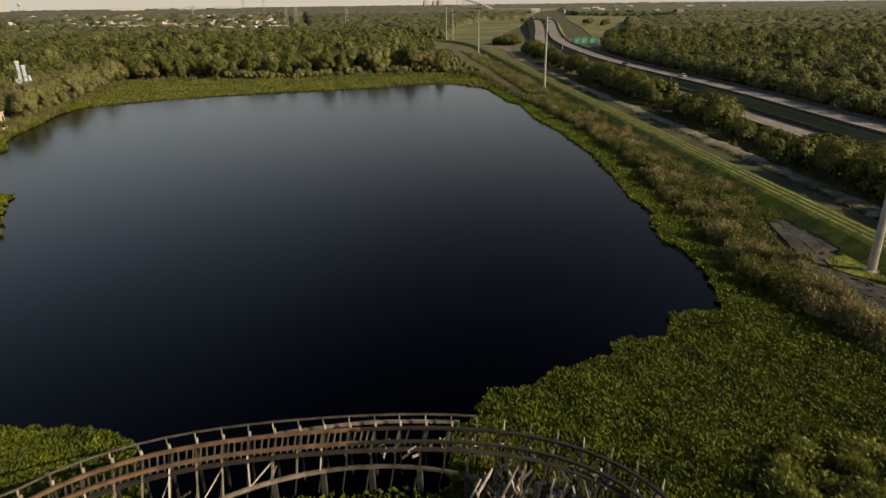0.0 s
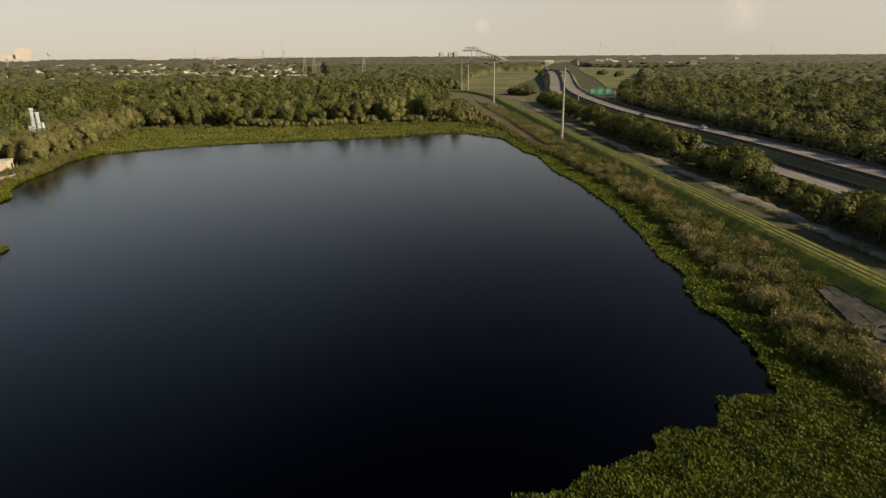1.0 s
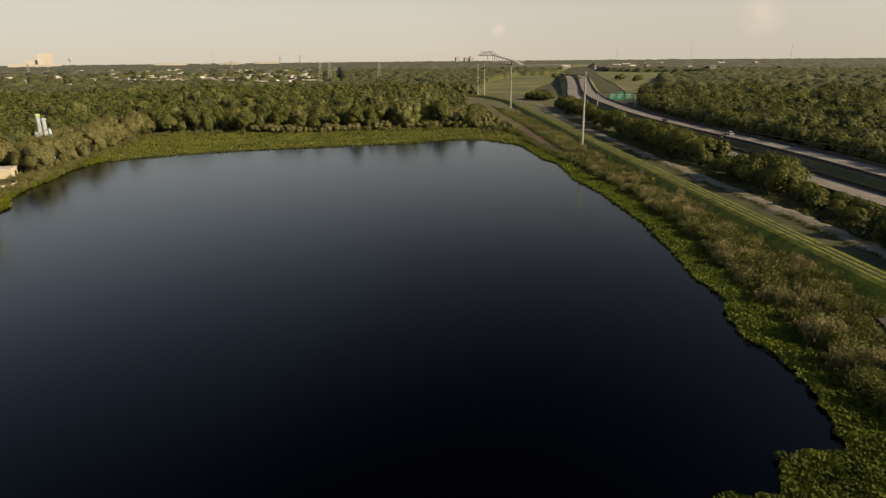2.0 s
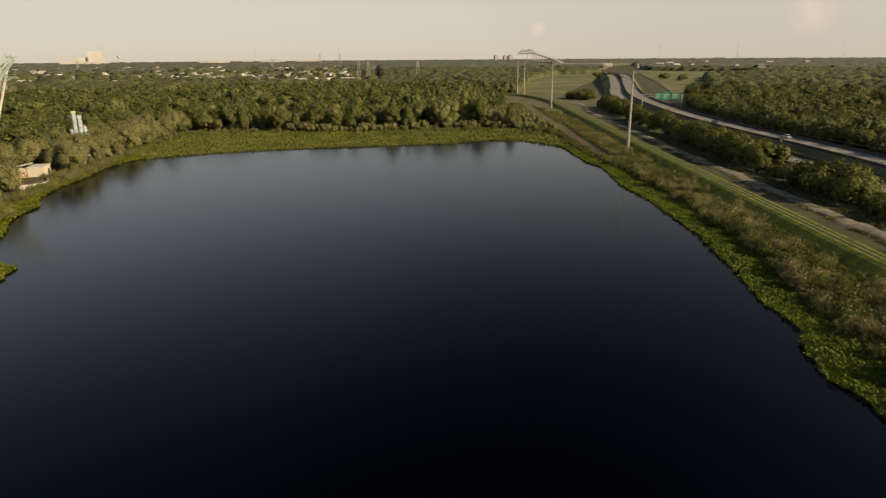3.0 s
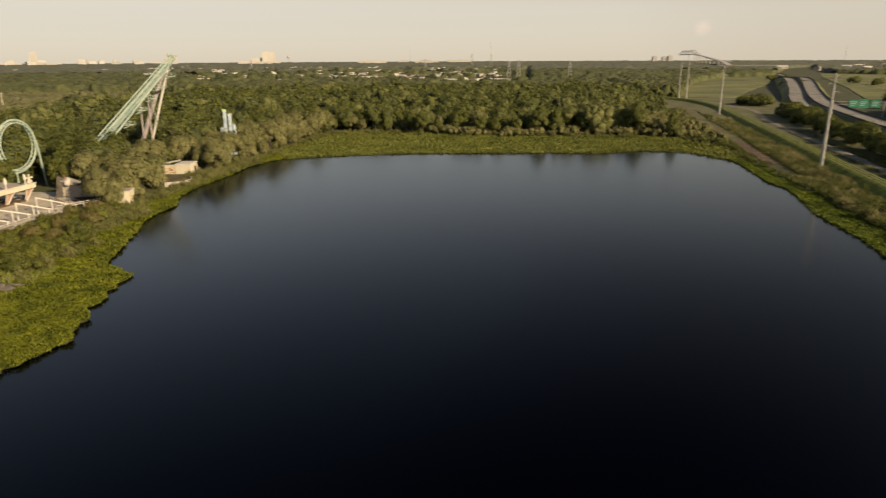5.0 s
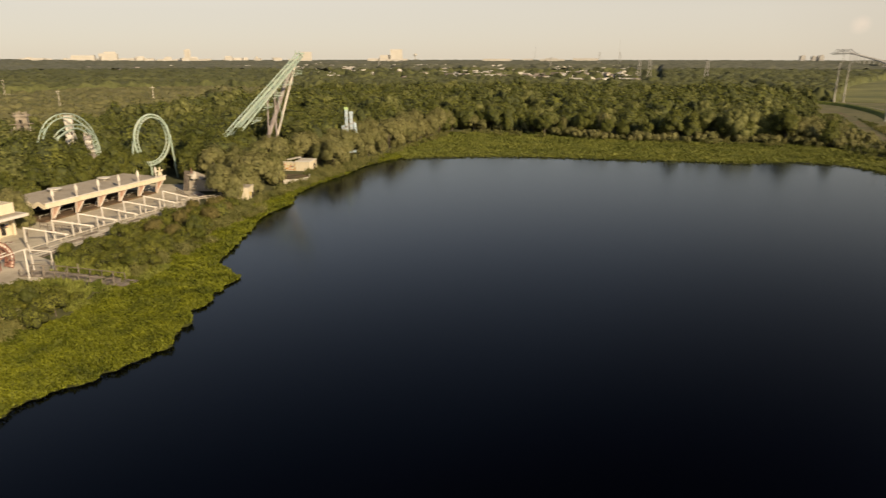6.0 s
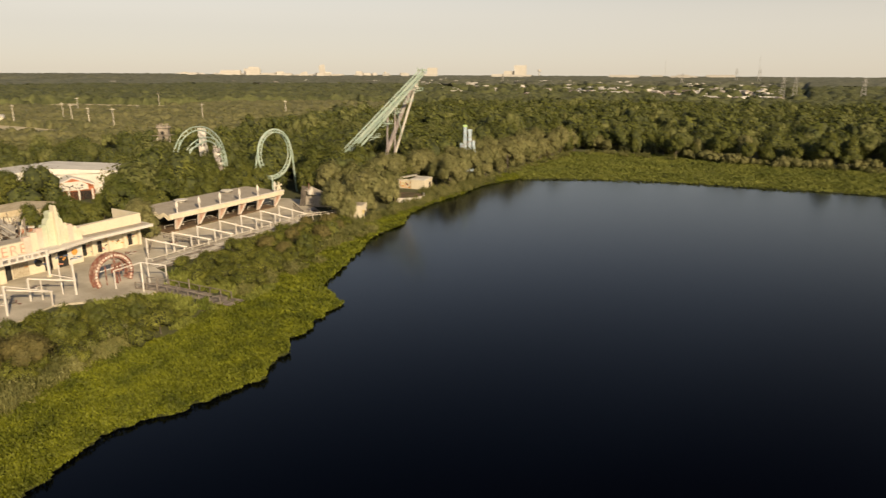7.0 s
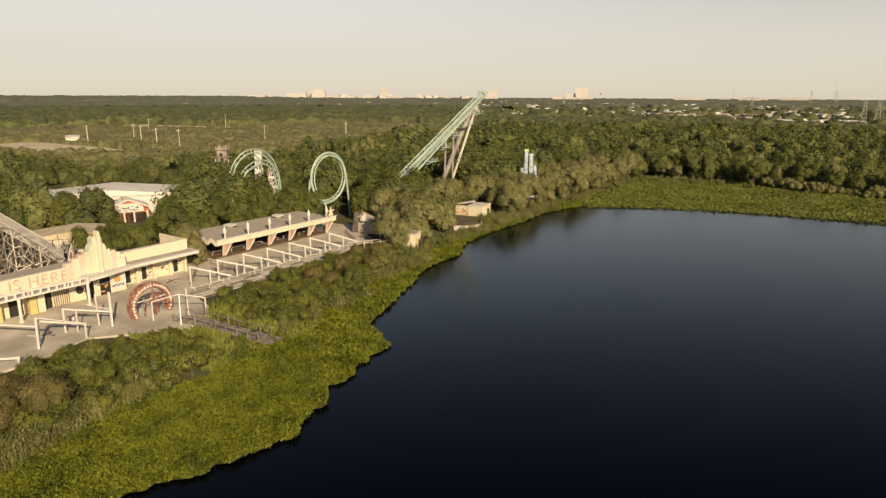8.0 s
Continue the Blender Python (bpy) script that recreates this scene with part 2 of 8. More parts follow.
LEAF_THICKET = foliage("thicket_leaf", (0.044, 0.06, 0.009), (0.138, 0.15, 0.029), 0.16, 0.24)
CORE_THICKET = material("shaded_thicket_mass", (0.014, 0.019, 0.003), (0.055, 0.061, 0.011), 0.8, 0.9, 0.2, fine=5, spread=0.2)
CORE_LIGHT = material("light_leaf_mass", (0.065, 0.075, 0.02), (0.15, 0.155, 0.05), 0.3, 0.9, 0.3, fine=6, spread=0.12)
# Greyer than the nearer leaves: distance haze put into the canopy colour.
CORE_FAR = material("hazed_far_leaf_mass", (0.058, 0.065, 0.04), (0.135, 0.14, 0.088), 0.03, 0.9, 0, fine=6, spread=0.1)
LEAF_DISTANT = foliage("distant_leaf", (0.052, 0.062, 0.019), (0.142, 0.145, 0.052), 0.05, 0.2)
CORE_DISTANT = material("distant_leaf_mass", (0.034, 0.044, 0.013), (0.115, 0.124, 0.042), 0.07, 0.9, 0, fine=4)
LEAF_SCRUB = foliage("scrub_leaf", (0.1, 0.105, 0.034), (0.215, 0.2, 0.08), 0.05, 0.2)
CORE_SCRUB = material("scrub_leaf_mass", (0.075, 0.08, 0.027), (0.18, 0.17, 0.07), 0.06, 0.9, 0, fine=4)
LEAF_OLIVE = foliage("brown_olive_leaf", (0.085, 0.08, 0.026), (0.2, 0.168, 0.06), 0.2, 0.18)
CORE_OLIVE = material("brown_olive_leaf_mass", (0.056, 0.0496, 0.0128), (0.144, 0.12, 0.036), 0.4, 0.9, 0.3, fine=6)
BLOSSOM = foliage("cream_blossom", (0.24, 0.256, 0.104), (0.496, 0.48, 0.288), 0.8, 0.2)
BARK = material("bark", (0.048, 0.04, 0.032), (0.16, 0.136, 0.104), 2.0, 0.95, 0.02)
OLD_WOOD = material("weathered_timber", (0.08, 0.068, 0.056), (0.288, 0.248, 0.208), 0.9, 0.9, 0.01, fine=10, spread=0.25)
PALE_WOOD = material("bleached_timber", (0.32, 0.288, 0.24), (0.6, 0.56, 0.48), 0.9, 0.9, 0.01, fine=10, spread=0.2)
RUST_RAIL = material("rusty_track_steel", (0.06, 0.037, 0.023), (0.23, 0.145, 0.088), 0.8, 0.8, 0.005, 0.15, fine=12)
MINT = material("faded_mint_paint", (0.24, 0.336, 0.28), (0.44, 0.528, 0.456), 0.5, 0.55, 0.004, stain=(0.36, 0.336, 0.272), stain_scale=0.5, stain_amount=0.3)
MAUVE = material("faded_mauve_paint", (0.2, 0.17, 0.165), (0.37, 0.335, 0.325), 0.5, 0.6, 0.004)
PALE_BLUE = material("faded_blue_paint", (0.224, 0.32, 0.4), (0.416, 0.496, 0.544), 0.5, 0.6, 0.004)
LIME = material("lime_green_paint", (0.28, 0.44, 0.144), (0.4, 0.56, 0.24), 0.5, 0.6)
WHITE_STEEL = material("weathered_white_paint", (0.496, 0.472, 0.432), (0.688, 0.664, 0.616), 0.7, 0.6, 0.003, stain=(0.32, 0.224, 0.144), stain_scale=0.7, stain_amount=0.35)
POLE_STEEL = material("galvanised_steel", (0.288, 0.28, 0.264), (0.44, 0.432, 0.4), 0.8, 0.55, 0.0, 0.35)
CREAM = material("cream_stucco", (0.528, 0.464, 0.336), (0.704, 0.648, 0.52), 0.35, 0.85, 0.006, fine=12, stain=(0.336, 0.296, 0.216), stain_scale=0.35, stain_amount=0.4)
PASTEL_GREEN = material("pastel_green_stucco", (0.4, 0.44, 0.32), (0.544, 0.576, 0.448), 0.4, 0.85, 0.005, stain=(0.48, 0.44, 0.36), stain_scale=0.5, stain_amount=0.5)
PASTEL_PINK = material("pastel_pink_stucco", (0.496, 0.36, 0.296), (0.64, 0.512, 0.432), 0.4, 0.85, 0.005, stain=(0.48, 0.44, 0.36), stain_scale=0.5, stain_amount=0.4)
YELLOW_WALL = material("yellow_stucco", (0.464, 0.36, 0.128), (0.624, 0.528, 0.256), 0.4, 0.85, 0.005, stain=(0.4, 0.36, 0.24), stain_scale=0.5, stain_amount=0.5)
CORAL = material("coral_paint", (0.44, 0.16, 0.096), (0.6, 0.304, 0.208), 0.6, 0.8)
RED_PAINT = material("faded_red_paint", (0.1, 0.034, 0.025), (0.25, 0.105, 0.078), 0.9, 0.75, 0.004, stain=(0.36, 0.29, 0.23), stain_scale=1.5, stain_amount=0.75)
BRICK_RED = material("orange_brick", (0.304, 0.096, 0.048), (0.448, 0.176, 0.096), 0.8, 0.9, 0.004)
GREY_ROOF = material("tan_grey_membrane_roof", (0.27, 0.24, 0.195), (0.46, 0.41, 0.335), 0.2, 0.9, 0.01, fine=10, stain=(0.18, 0.16, 0.125), stain_scale=0.2, stain_amount=0.6)
WHITE_ROOF = material("white_metal_roof", (0.496, 0.472, 0.424), (0.656, 0.632, 0.576), 0.15, 0.7, 0.003, stain=(0.36, 0.32, 0.264), stain_scale=0.1, stain_amount=0.4)
TAN_ROOF = material("tan_shingle_roof", (0.36, 0.3, 0.2), (0.56, 0.48, 0.34), 0.5, 0.9, 0.01)
HOUSE_ROOF = material("house_shingle", (0.128, 0.104, 0.088), (0.336, 0.304, 0.272), 0.01, 0.9, 0, fine=3, spread=0.5)
HOUSE_WALL = material("house_siding", (0.24, 0.216, 0.176), (0.496, 0.464, 0.416), 0.02, 0.9, 0, fine=3, spread=0.2)
TOWER_STONE = material("weathered_render_stone", (0.17, 0.145, 0.115), (0.38, 0.33, 0.27), 0.6, 0.9, 0.02, stain=(0.1, 0.09, 0.07), stain_scale=0.5, stain_amount=0.6)
FAR_WALL = material("pale_building_wall", (0.37, 0.355, 0.32), (0.5, 0.48, 0.44), 0.003, 0.9, 0, fine=6)
# Far grey is lightened: distance haze over blocks and bridge is in the colour.
FAR_SHADE = material("hazed_far_grey", (0.34, 0.335, 0.33), (0.46, 0.45, 0.43), 0.003, 0.9)
DARK = material("dark_opening", (0.012, 0.011, 0.01), (0.03, 0.028, 0.025), 1.0, 0.9)
GLASS = material("dark_glass", (0.02, 0.022, 0.025), (0.04, 0.045, 0.05), 1.0, 0.1)
SIGN_GREEN = material("road_sign_green", (0.02, 0.2, 0.12), (0.04, 0.28, 0.17), 0.5, 0.5)
CAR_PAINT = material("silver_car_paint", (0.4, 0.4, 0.4), (0.496, 0.496, 0.496), 1.0, 0.3, 0, 0.3)
RUBBER = material("tyre_rubber", (0.015, 0.015, 0.015), (0.03, 0.03, 0.03), 3.0, 0.9)
CABLE = material("cable", (0.05, 0.05, 0.05), (0.12, 0.12, 0.12), 1.0, 0.6)
SCRAWL = material("spray_paint_black", (0.024, 0.024, 0.028), (0.08, 0.08, 0.096), 2.0, 0.7)
SCRAWL_BLUE = material("spray_paint_blue", (0.04, 0.096, 0.24), (0.12, 0.2, 0.36), 2.0, 0.7)
SCRAWL_ORANGE = material("spray_paint_orange", (0.48, 0.2, 0.032), (0.6, 0.32, 0.08), 2.0, 0.7)


# ---- mesh building ----
class Shape:
    """Collects points and faces of one part."""

    def __init__(self):
        self.v, self.f = [], []

    def add(self, pts, faces):
        base = len(self.v)
        self.v += [tuple(p) for p in pts]
        self.f += [tuple(base + i for i in face) for face in faces]
        return self

    def box(self, c, size, turn=0.0, taper=1.0, cut=0.0):
        """A box centred at c; taper narrows its top; cut bevels the upright edges."""
        hx, hy, hz = size[0] / 2, size[1] / 2, size[2] / 2
        m = Matrix.Rotation(turn, 3, "Z")
        ring = [(-hx, -hy), (hx, -hy), (hx, hy), (-hx, hy)]
        if cut:
            ring = [(-hx + cut, -hy), (hx - cut, -hy), (hx, -hy + cut), (hx, hy - cut), (hx - cut, hy), (-hx + cut, hy), (-hx, hy - cut), (-hx, -hy + cut)]
        n = len(ring)
        pts = [m @ Vector((x, y, -hz)) + Vector(c) for x, y in ring] + [m @ Vector((x * taper, y * taper, hz)) + Vector(c) for x, y in ring]
        return self.add(pts, [tuple(range(n - 1, -1, -1)), tuple(range(n, 2 * n))] + [(i, (i + 1) % n, n + (i + 1) % n, n + i) for i in range(n)])

    def beam(self, a, b, w, h=None, up=(0, 0, 1)):
        """A squared timber or bar from a to b."""
        a, b = Vector(a), Vector(b)
        h = h or w
        d = (b - a).normalized()
        u = Vector(up)
        if abs(d.dot(u)) > 0.98:
            u = Vector((1, 0, 0))
        s = d.cross(u).normalized()
        u = s.cross(d)
        s, u = s * w / 2, u * h / 2
        return self.add([a - s - u, a + s - u, a + s + u, a - s + u, b - s - u, b + s - u, b + s + u, b - s + u],
                        [(3, 2, 1, 0), (4, 5, 6, 7), (0, 1, 5, 4), (1, 2, 6, 5), (2, 3, 7, 6), (3, 0, 4, 7)])

    def tube(self, pts, r, n=8, ends=None):
        """A round bar along pts; r is one radius or one a point."""
        pts = [Vector(p) for p in pts]
        rs = list(r) if isinstance(r, (list, tuple)) else [r] * len(pts)
        rings, side = [], None
        for i, p in enumerate(pts):
            d = (pts[min(i + 1, len(pts) - 1)] - pts[max(i - 1, 0)]).normalized()
            if side is None:
                side = d.cross(Vector((0, 0, 1)) if abs(d.z) < 0.95 else Vector((1, 0, 0))).normalized()
            side = (side - d * side.dot(d)).normalized()
            up = side.cross(d)
            rings += [p + rs[i] * (side * math.cos(2 * math.pi * j / n) + up * math.sin(2 * math.pi * j / n)) for j in range(n)]
        faces = [(i * n + j, i * n + (j + 1) % n, (i + 1) * n + (j + 1) % n, (i + 1) * n + j) for i in range(len(pts) - 1) for j in range(n)]
        return self.add(rings, faces + [tuple(range(n - 1, -1, -1)), tuple((len(pts) - 1) * n + j for j in range(n))])

    def ribbon(self, pts, w, h):
        """One squared timber bent along pts."""
        pts = [Vector(p) for p in pts]
        out = []
        for i, p in enumerate(pts):
            d = pts[min(i + 1, len(pts) - 1)] - pts[max(i - 1, 0)]
            side, up = Vector((d.y, -d.x, 0)).normalized() * w / 2, Vector((0, 0, h / 2))
            out += [p - side - up, p + side - up, p + side + up, p - side + up]
        n = len(pts) - 1
        return self.add(out, [(i * 4 + j, i * 4 + (j + 1) % 4, i * 4 + 4 + (j + 1) % 4, i * 4 + 4 + j) for i in range(n) for j in range(4)] + [(3, 2, 1, 0), (n * 4, n * 4 + 1, n * 4 + 2, n * 4 + 3)])

    def prism(self, outline, z0, z1):
        """An upright slab over a flat outline, counter-clockwise."""
        n = len(outline)
        return self.add([(x, y, z0) for x, y in outline] + [(x, y, z1) for x, y in outline],
                        [tuple(range(n - 1, -1, -1)), tuple(range(n, 2 * n))] + [(i, (i + 1) % n, n + (i + 1) % n, n + i) for i in range(n)])

    def panel(self, outline, x0, x1):
        """A slab that stands in the y-z plane, from x0 to x1."""
        n = len(outline)
        return self.add([(x0, y, z) for y, z in outline] + [(x1, y, z) for y, z in outline],
                        [tuple(range(n - 1, -1, -1)), tuple(range(n, 2 * n))] + [(i, (i + 1) % n, n + (i + 1) % n, n + i) for i in range(n)])

    def strip(self, line, profile):
        """A profile of (offset to the right, z) swept along a line of (x, y) or (x, y, z)."""
        pts = [Vector((p[0], p[1], p[2] if len(p) > 2 else 0)) for p in line]
        n, out = len(profile), []
        for i, p in enumerate(pts):
            d = pts[min(i + 1, len(pts) - 1)] - pts[max(i - 1, 0)]
            right = Vector((d.y, -d.x, 0)).normalized()
            out += [p + right * o + Vector((0, 0, z)) for o, z in profile]
        return self.add(out, [(i * n + j, i * n + j + 1, (i + 1) * n + j + 1, (i + 1) * n + j) for i in range(len(pts) - 1) for j in range(n - 1)])

    def mesh(self, name, mat):
        me = bpy.data.meshes.new(name)
        me.from_pydata(self.v, [], self.f)
        b = bmesh.new()
        b.from_mesh(me)
        bmesh.ops.recalc_face_normals(b, faces=b.faces)
        b.to_mesh(me)
        b.free()
        me.materials.append(mat)
        return me


def part(name, shape, mat, parent, label=""):
    """One mesh under a thing or under a part; the points are given relative to the thing."""
    me = shape if isinstance(shape, bpy.types.Mesh) else shape.mesh(name, mat)
    ob = new(name, me)
    ob.parent = parent
    return tagged(ob, label)


def thing(name, at, label, category, group="", turn=0.0):
    ob = new(name)
    ob.matrix_basis = pose(*at, 0, 0, turn)
    ob.empty_display_size = 0.3
    return tagged(ob, label, category, group)


def structure(name, shape, mat, label, smooth=False):
    ob = new(name, shape.mesh(name, mat))
    if smooth:
        ob.data.polygons.foreach_set("use_smooth", [True] * len(ob.data.polygons))
    return tagged(ob, label, name.rstrip("_0123456789").replace("_", " "), "", "structure")


def array_mesh(name, verts, groups, mats):
    """A mesh from arrays: groups is a list of (faces, material number)."""
    me = bpy.data.meshes.new(name)
    me.vertices.add(len(verts))
    me.vertices.foreach_set("co", np.asarray(verts, np.float32).ravel())
    sizes = np.concatenate([np.full(len(f), f.shape[1], np.int32) for f, _ in groups])
    me.loops.add(int(sizes.sum()))
    me.loops.foreach_set("vertex_index", np.concatenate([f.ravel() for f, _ in groups]).astype(np.int32))
    me.polygons.add(len(sizes))
    me.polygons.foreach_set("loop_start", np.concatenate([[0], np.cumsum(sizes)[:-1]]).astype(np.int32))
    for m in mats:
        me.materials.append(m)
    me.polygons.foreach_set("material_index", np.concatenate([np.full(len(f), i, np.int32) for f, i in groups]))
    me.update(calc_edges=True)
    return me


def stuff(name, me, label, category):
    return tagged(new(name, me), label, category, "", "stuff")


def smooth_line(pts, step=6.0):
    """A curve through the given points, in even steps."""
    p = np.array(pts, float)
    p = np.vstack([2 * p[0] - p[1], p, 2 * p[-1] - p[-2]])
    out = []
    for i in range(1, len(p) - 2):
        n = max(2, int(np.linalg.norm(p[i + 1] - p[i]) / step))
        for t in np.arange(n) / n:
            a, b, c, d = p[i - 1:i + 3]
            out.append(0.5 * (2 * b + (c - a) * t + (2 * a - 5 * b + 4 * c - d) * t * t + (3 * b - a - 3 * c + d) * t ** 3))
    return [tuple(q) for q in out] + [tuple(p[-2])]


def inside(poly, x, y):
    """Which of the points lie within the polygon."""
    x, y = np.asarray(x, float), np.asarray(y, float)
    hit = np.zeros(x.shape, bool)
    for (x0, y0), (x1, y1) in zip(poly, poly[1:] + poly[:1]):
        if y0 != y1:
            hit ^= ((y0 > y) != (y1 > y)) & (x < (x1 - x0) * (y - y0) / (y1 - y0) + x0)
    return hit


def off_line(line, x, y):
    """The distance from the points to a line of (x, y)."""
    x, y = np.asarray(x, float), np.asarray(y, float)
    best = np.full(x.shape, 1e9)
    for a, b in zip(line[:-1], line[1:]):
        dx, dy = b[0] - a[0], b[1] - a[1]
        t = np.clip(((x - a[0]) * dx + (y - a[1]) * dy) / (dx * dx + dy * dy + 1e-9), 0, 1)
        best = np.minimum(best, np.hypot(x - a[0] - t * dx, y - a[1] - t * dy))
    return best


def wobble(x, y, scale):
    """A smooth uneven field between about -1 and 1."""
    s = 1 / scale
    return (np.sin(x * s * 1.7 + 1.3 * np.sin(y * s * 1.1)) + np.sin(y * s * 2.3 + 1.7 * np.sin(x * s * 0.9 + 2)) + np.sin((x + y) * s * 3.1 + 0.6) * 0.6) / 2.6


# ---- plan ----
BANK = smooth_line([(56, 30), (52, 8), (0, 4), (-40, 18), (-62, 46), (-79, 75), (-90, 97), (-87, 118), (-91, 138), (-97, 164), (-104, 180), (-108, 200), (-107, 222), (-109, 245), (-111, 262), (-107, 285),
                    (-113, 330), (-108, 356), (-65, 369), (0, 358), (50, 360), (68, 325), (66.5, 290), (66, 250), (66.5, 210), (64.5, 165), (58.5, 128), (53, 98), (48, 78), (52, 55), (56, 30)], 4)
OPEN_WATER = [(2.4, 50.2), (3.5, 53.2), (8.8, 53.7), (12.1, 55.8), (18.9, 57.6), (21.1, 60.8), (26.8, 59.9), (30.6, 65.2), (34.5, 65.7), (36.9, 64.5), (40.2, 70.8), (41.9, 76.9), (44, 85.7), (42.4, 88.8), (44.8, 98.4),
              (48.3, 104.2), (48.6, 113.7), (52, 128.6), (56.2, 150.6), (57.1, 162.3), (59.4, 183.4), (59, 206), (63.5, 236.7), (61, 245.4), (62.7, 279.7), (62.5, 287), (51.6, 307), (35, 311), (18.4, 301.4), (-7, 299.1),
              (-31.5, 295), (-50.3, 293.7), (-69.4, 288), (-86, 281), (-97, 274.6), (-102.5, 268), (-105, 253), (-103.6, 238), (-104, 219.8), (-102.5, 205.7), (-97, 194.7), (-96.9, 183.6), (-93.4, 172.7), (-89.4, 168.4),
              (-87, 157.7), (-83.7, 147.9), (-75, 143.2), (-74, 134.5), (-72.1, 131), (-72.4, 127.3), (-69.5, 124.7), (-69.4, 120.5), (-66.8, 118), (-67.8, 113), (-69.5, 106.3), (-72, 101), (-69.6, 91.9), (-64, 78),
              (-54, 66), (-44, 57.4), (-40.6, 56.3), (-33.3, 54.9), (-30.1, 52.7), (-27, 47), (-20, 44.5), (-14, 45.5), (-6, 44.5)]
LEVEE = smooth_line([(54.6, -80), (70.1, 70), (90.1, 265), (110.5, 455), (118, 540), (108, 612), (70, 655), (20, 690)], 12)
ROAD_NEAR = smooth_line([(100, -60), (109, 60), (118, 154), (121, 183), (126.5, 232), (131.5, 300), (139, 375), (152, 440), (190, 583), (226, 690), (288.8, 887.5), (344, 1070), (395, 1270), (428, 1420), (460, 1640), (484, 1900)], 15)
ROAD_FAR = smooth_line([(118, -60), (131, 60), (142.5, 160), (149, 205), (153, 246), (155.5, 292), (158, 330), (162.5, 375), (173.5, 440), (199, 558), (235, 675), (304, 880), (361, 1068), (412, 1268), (448, 1420), (482, 1640), (508, 1900)], 15)
GRAVEL_LINE = smooth_line([(72, -60), (82.5, 60), (91, 150), (99.5, 245), (106.5, 314), (113.5, 381), (121, 442), (133, 500), (129, 560), (118, 620)], 10)
TRACK_LINE = smooth_line([(70.5, 256), (72, 275), (75.4, 316), (80.7, 380), (87.4, 456), (94.8, 528), (91, 552)], 8)
PARK = [(-109, 88), (-108, 108), (-111, 117), (-102.6, 127.6), (-104.6, 132.6), (-109, 136.2), (-113.6, 137.4), (-118.2, 138.6), (-118.6, 160), (-119.1, 181), (-121.6, 192), (-136, 201), (-156, 196), (-158, 140), (-156, 88)]
FIELDS = [[(118, 648), (160, 640), (205, 760), (290, 960), (385, 1250), (310, 1250), (250, 1110), (190, 950), (142, 760)],
          [(245, 590), (300, 640), (480, 1020), (690, 1180), (700, 1340), (560, 1500), (460, 1230), (330, 830)],
          [(-520, 226), (-464, 226), (-408, 236), (-366, 268), (-368, 288), (-440, 292), (-530, 288)], [(-700, 400), (-540, 462), (-550, 520), (-720, 480)]]

MEADOW = [(74, 334), (100, 326), (128, 330), (142, 400), (160, 470), (190, 560), (165, 640), (118, 652), (98, 632), (80, 540), (68, 470), (56, 400), (57, 368)]

# ---- ground and water ----
axis_x = np.unique(np.round(np.concatenate([np.arange(-170, 171, 4.0), 170 * 1.055 ** np.arange(1, 64), -170 * 1.055 ** np.arange(1, 64)]), 3))
axis_y = np.unique(np.round(np.concatenate([np.arange(-40, 401, 4.0), 400 * 1.06 ** np.arange(1, 44), -40 - 60 * (1.16 ** np.arange(1, 30) - 1)]), 3))
axis_x, axis_y = axis_x[abs(axis_x) < 4995], axis_y[(axis_y < 4990) & (axis_y > -3000)]
gx, gy = np.meshgrid(axis_x, axis_y)
wet = inside(BANK[:-1], gx, gy)
edge = off_line(BANK, gx, gy)
gz = np.where(wet, -np.clip(edge, 0, 4) * 0.45, np.clip(edge, 0, 3.5) * 0.32)
gz += np.where(wet, 0, 0.25 * wobble(gx, gy, 19) * np.clip(edge / 10, 0, 1))
gz = np.minimum(gz, np.where(inside(PARK, gx, gy), 1.15, np.where((gx < -108) & (gx > -122) & (gy > 134) & (gy < 186), 0.7, 9)))
cells = np.arange(gx.size).reshape(gx.shape)
quads = np.stack([cells[:-1, :-1], cells[:-1, 1:], cells[1:, 1:], cells[1:, :-1]], -1).reshape(-1, 4)
ground_mesh = array_mesh("ground", np.stack([gx, gy, gz], -1).reshape(-1, 3), [(quads, 0)], [GROUND])
tagged(new("ground", ground_mesh), "flat marshy ground with dark green undergrowth reaching the horizon", "ground", "", "structure")

surface = array_mesh("water", [(-140, -10, 0), (100, -10, 0), (100, 400, 0), (-140, 400, 0)], [(np.array([[0, 1, 2, 3]]), 0)], [WATER])
tagged(new("water", surface), "still dark navy lake with a glossy surface", "water", "", "structure")

structure("levee", Shape().strip(LEVEE, [(-13, 0.2), (-7.3, 0.7), (-3.5, 2.95), (-2.5, 3.3), (1.3, 3.2), (2.1, 2.75), (4.9, 1.35), (8, 0.6)]), LEVEE_GRASS, "long mown grass levee with wheel ruts along its crest")
for i, o in enumerate((-1.45, 0.05)):
    z = (3.3, 3.24)[i]
    structure("wheel_rut_%d" % (i + 1), Shape().strip(LEVEE, [(o - 0.36, z - 0.004), (o - 0.26, z + 0.012), (o + 0.26, z + 0.012), (o + 0.36, z - 0.004)]), RUT, "dark wheel rut worn into the levee crest")


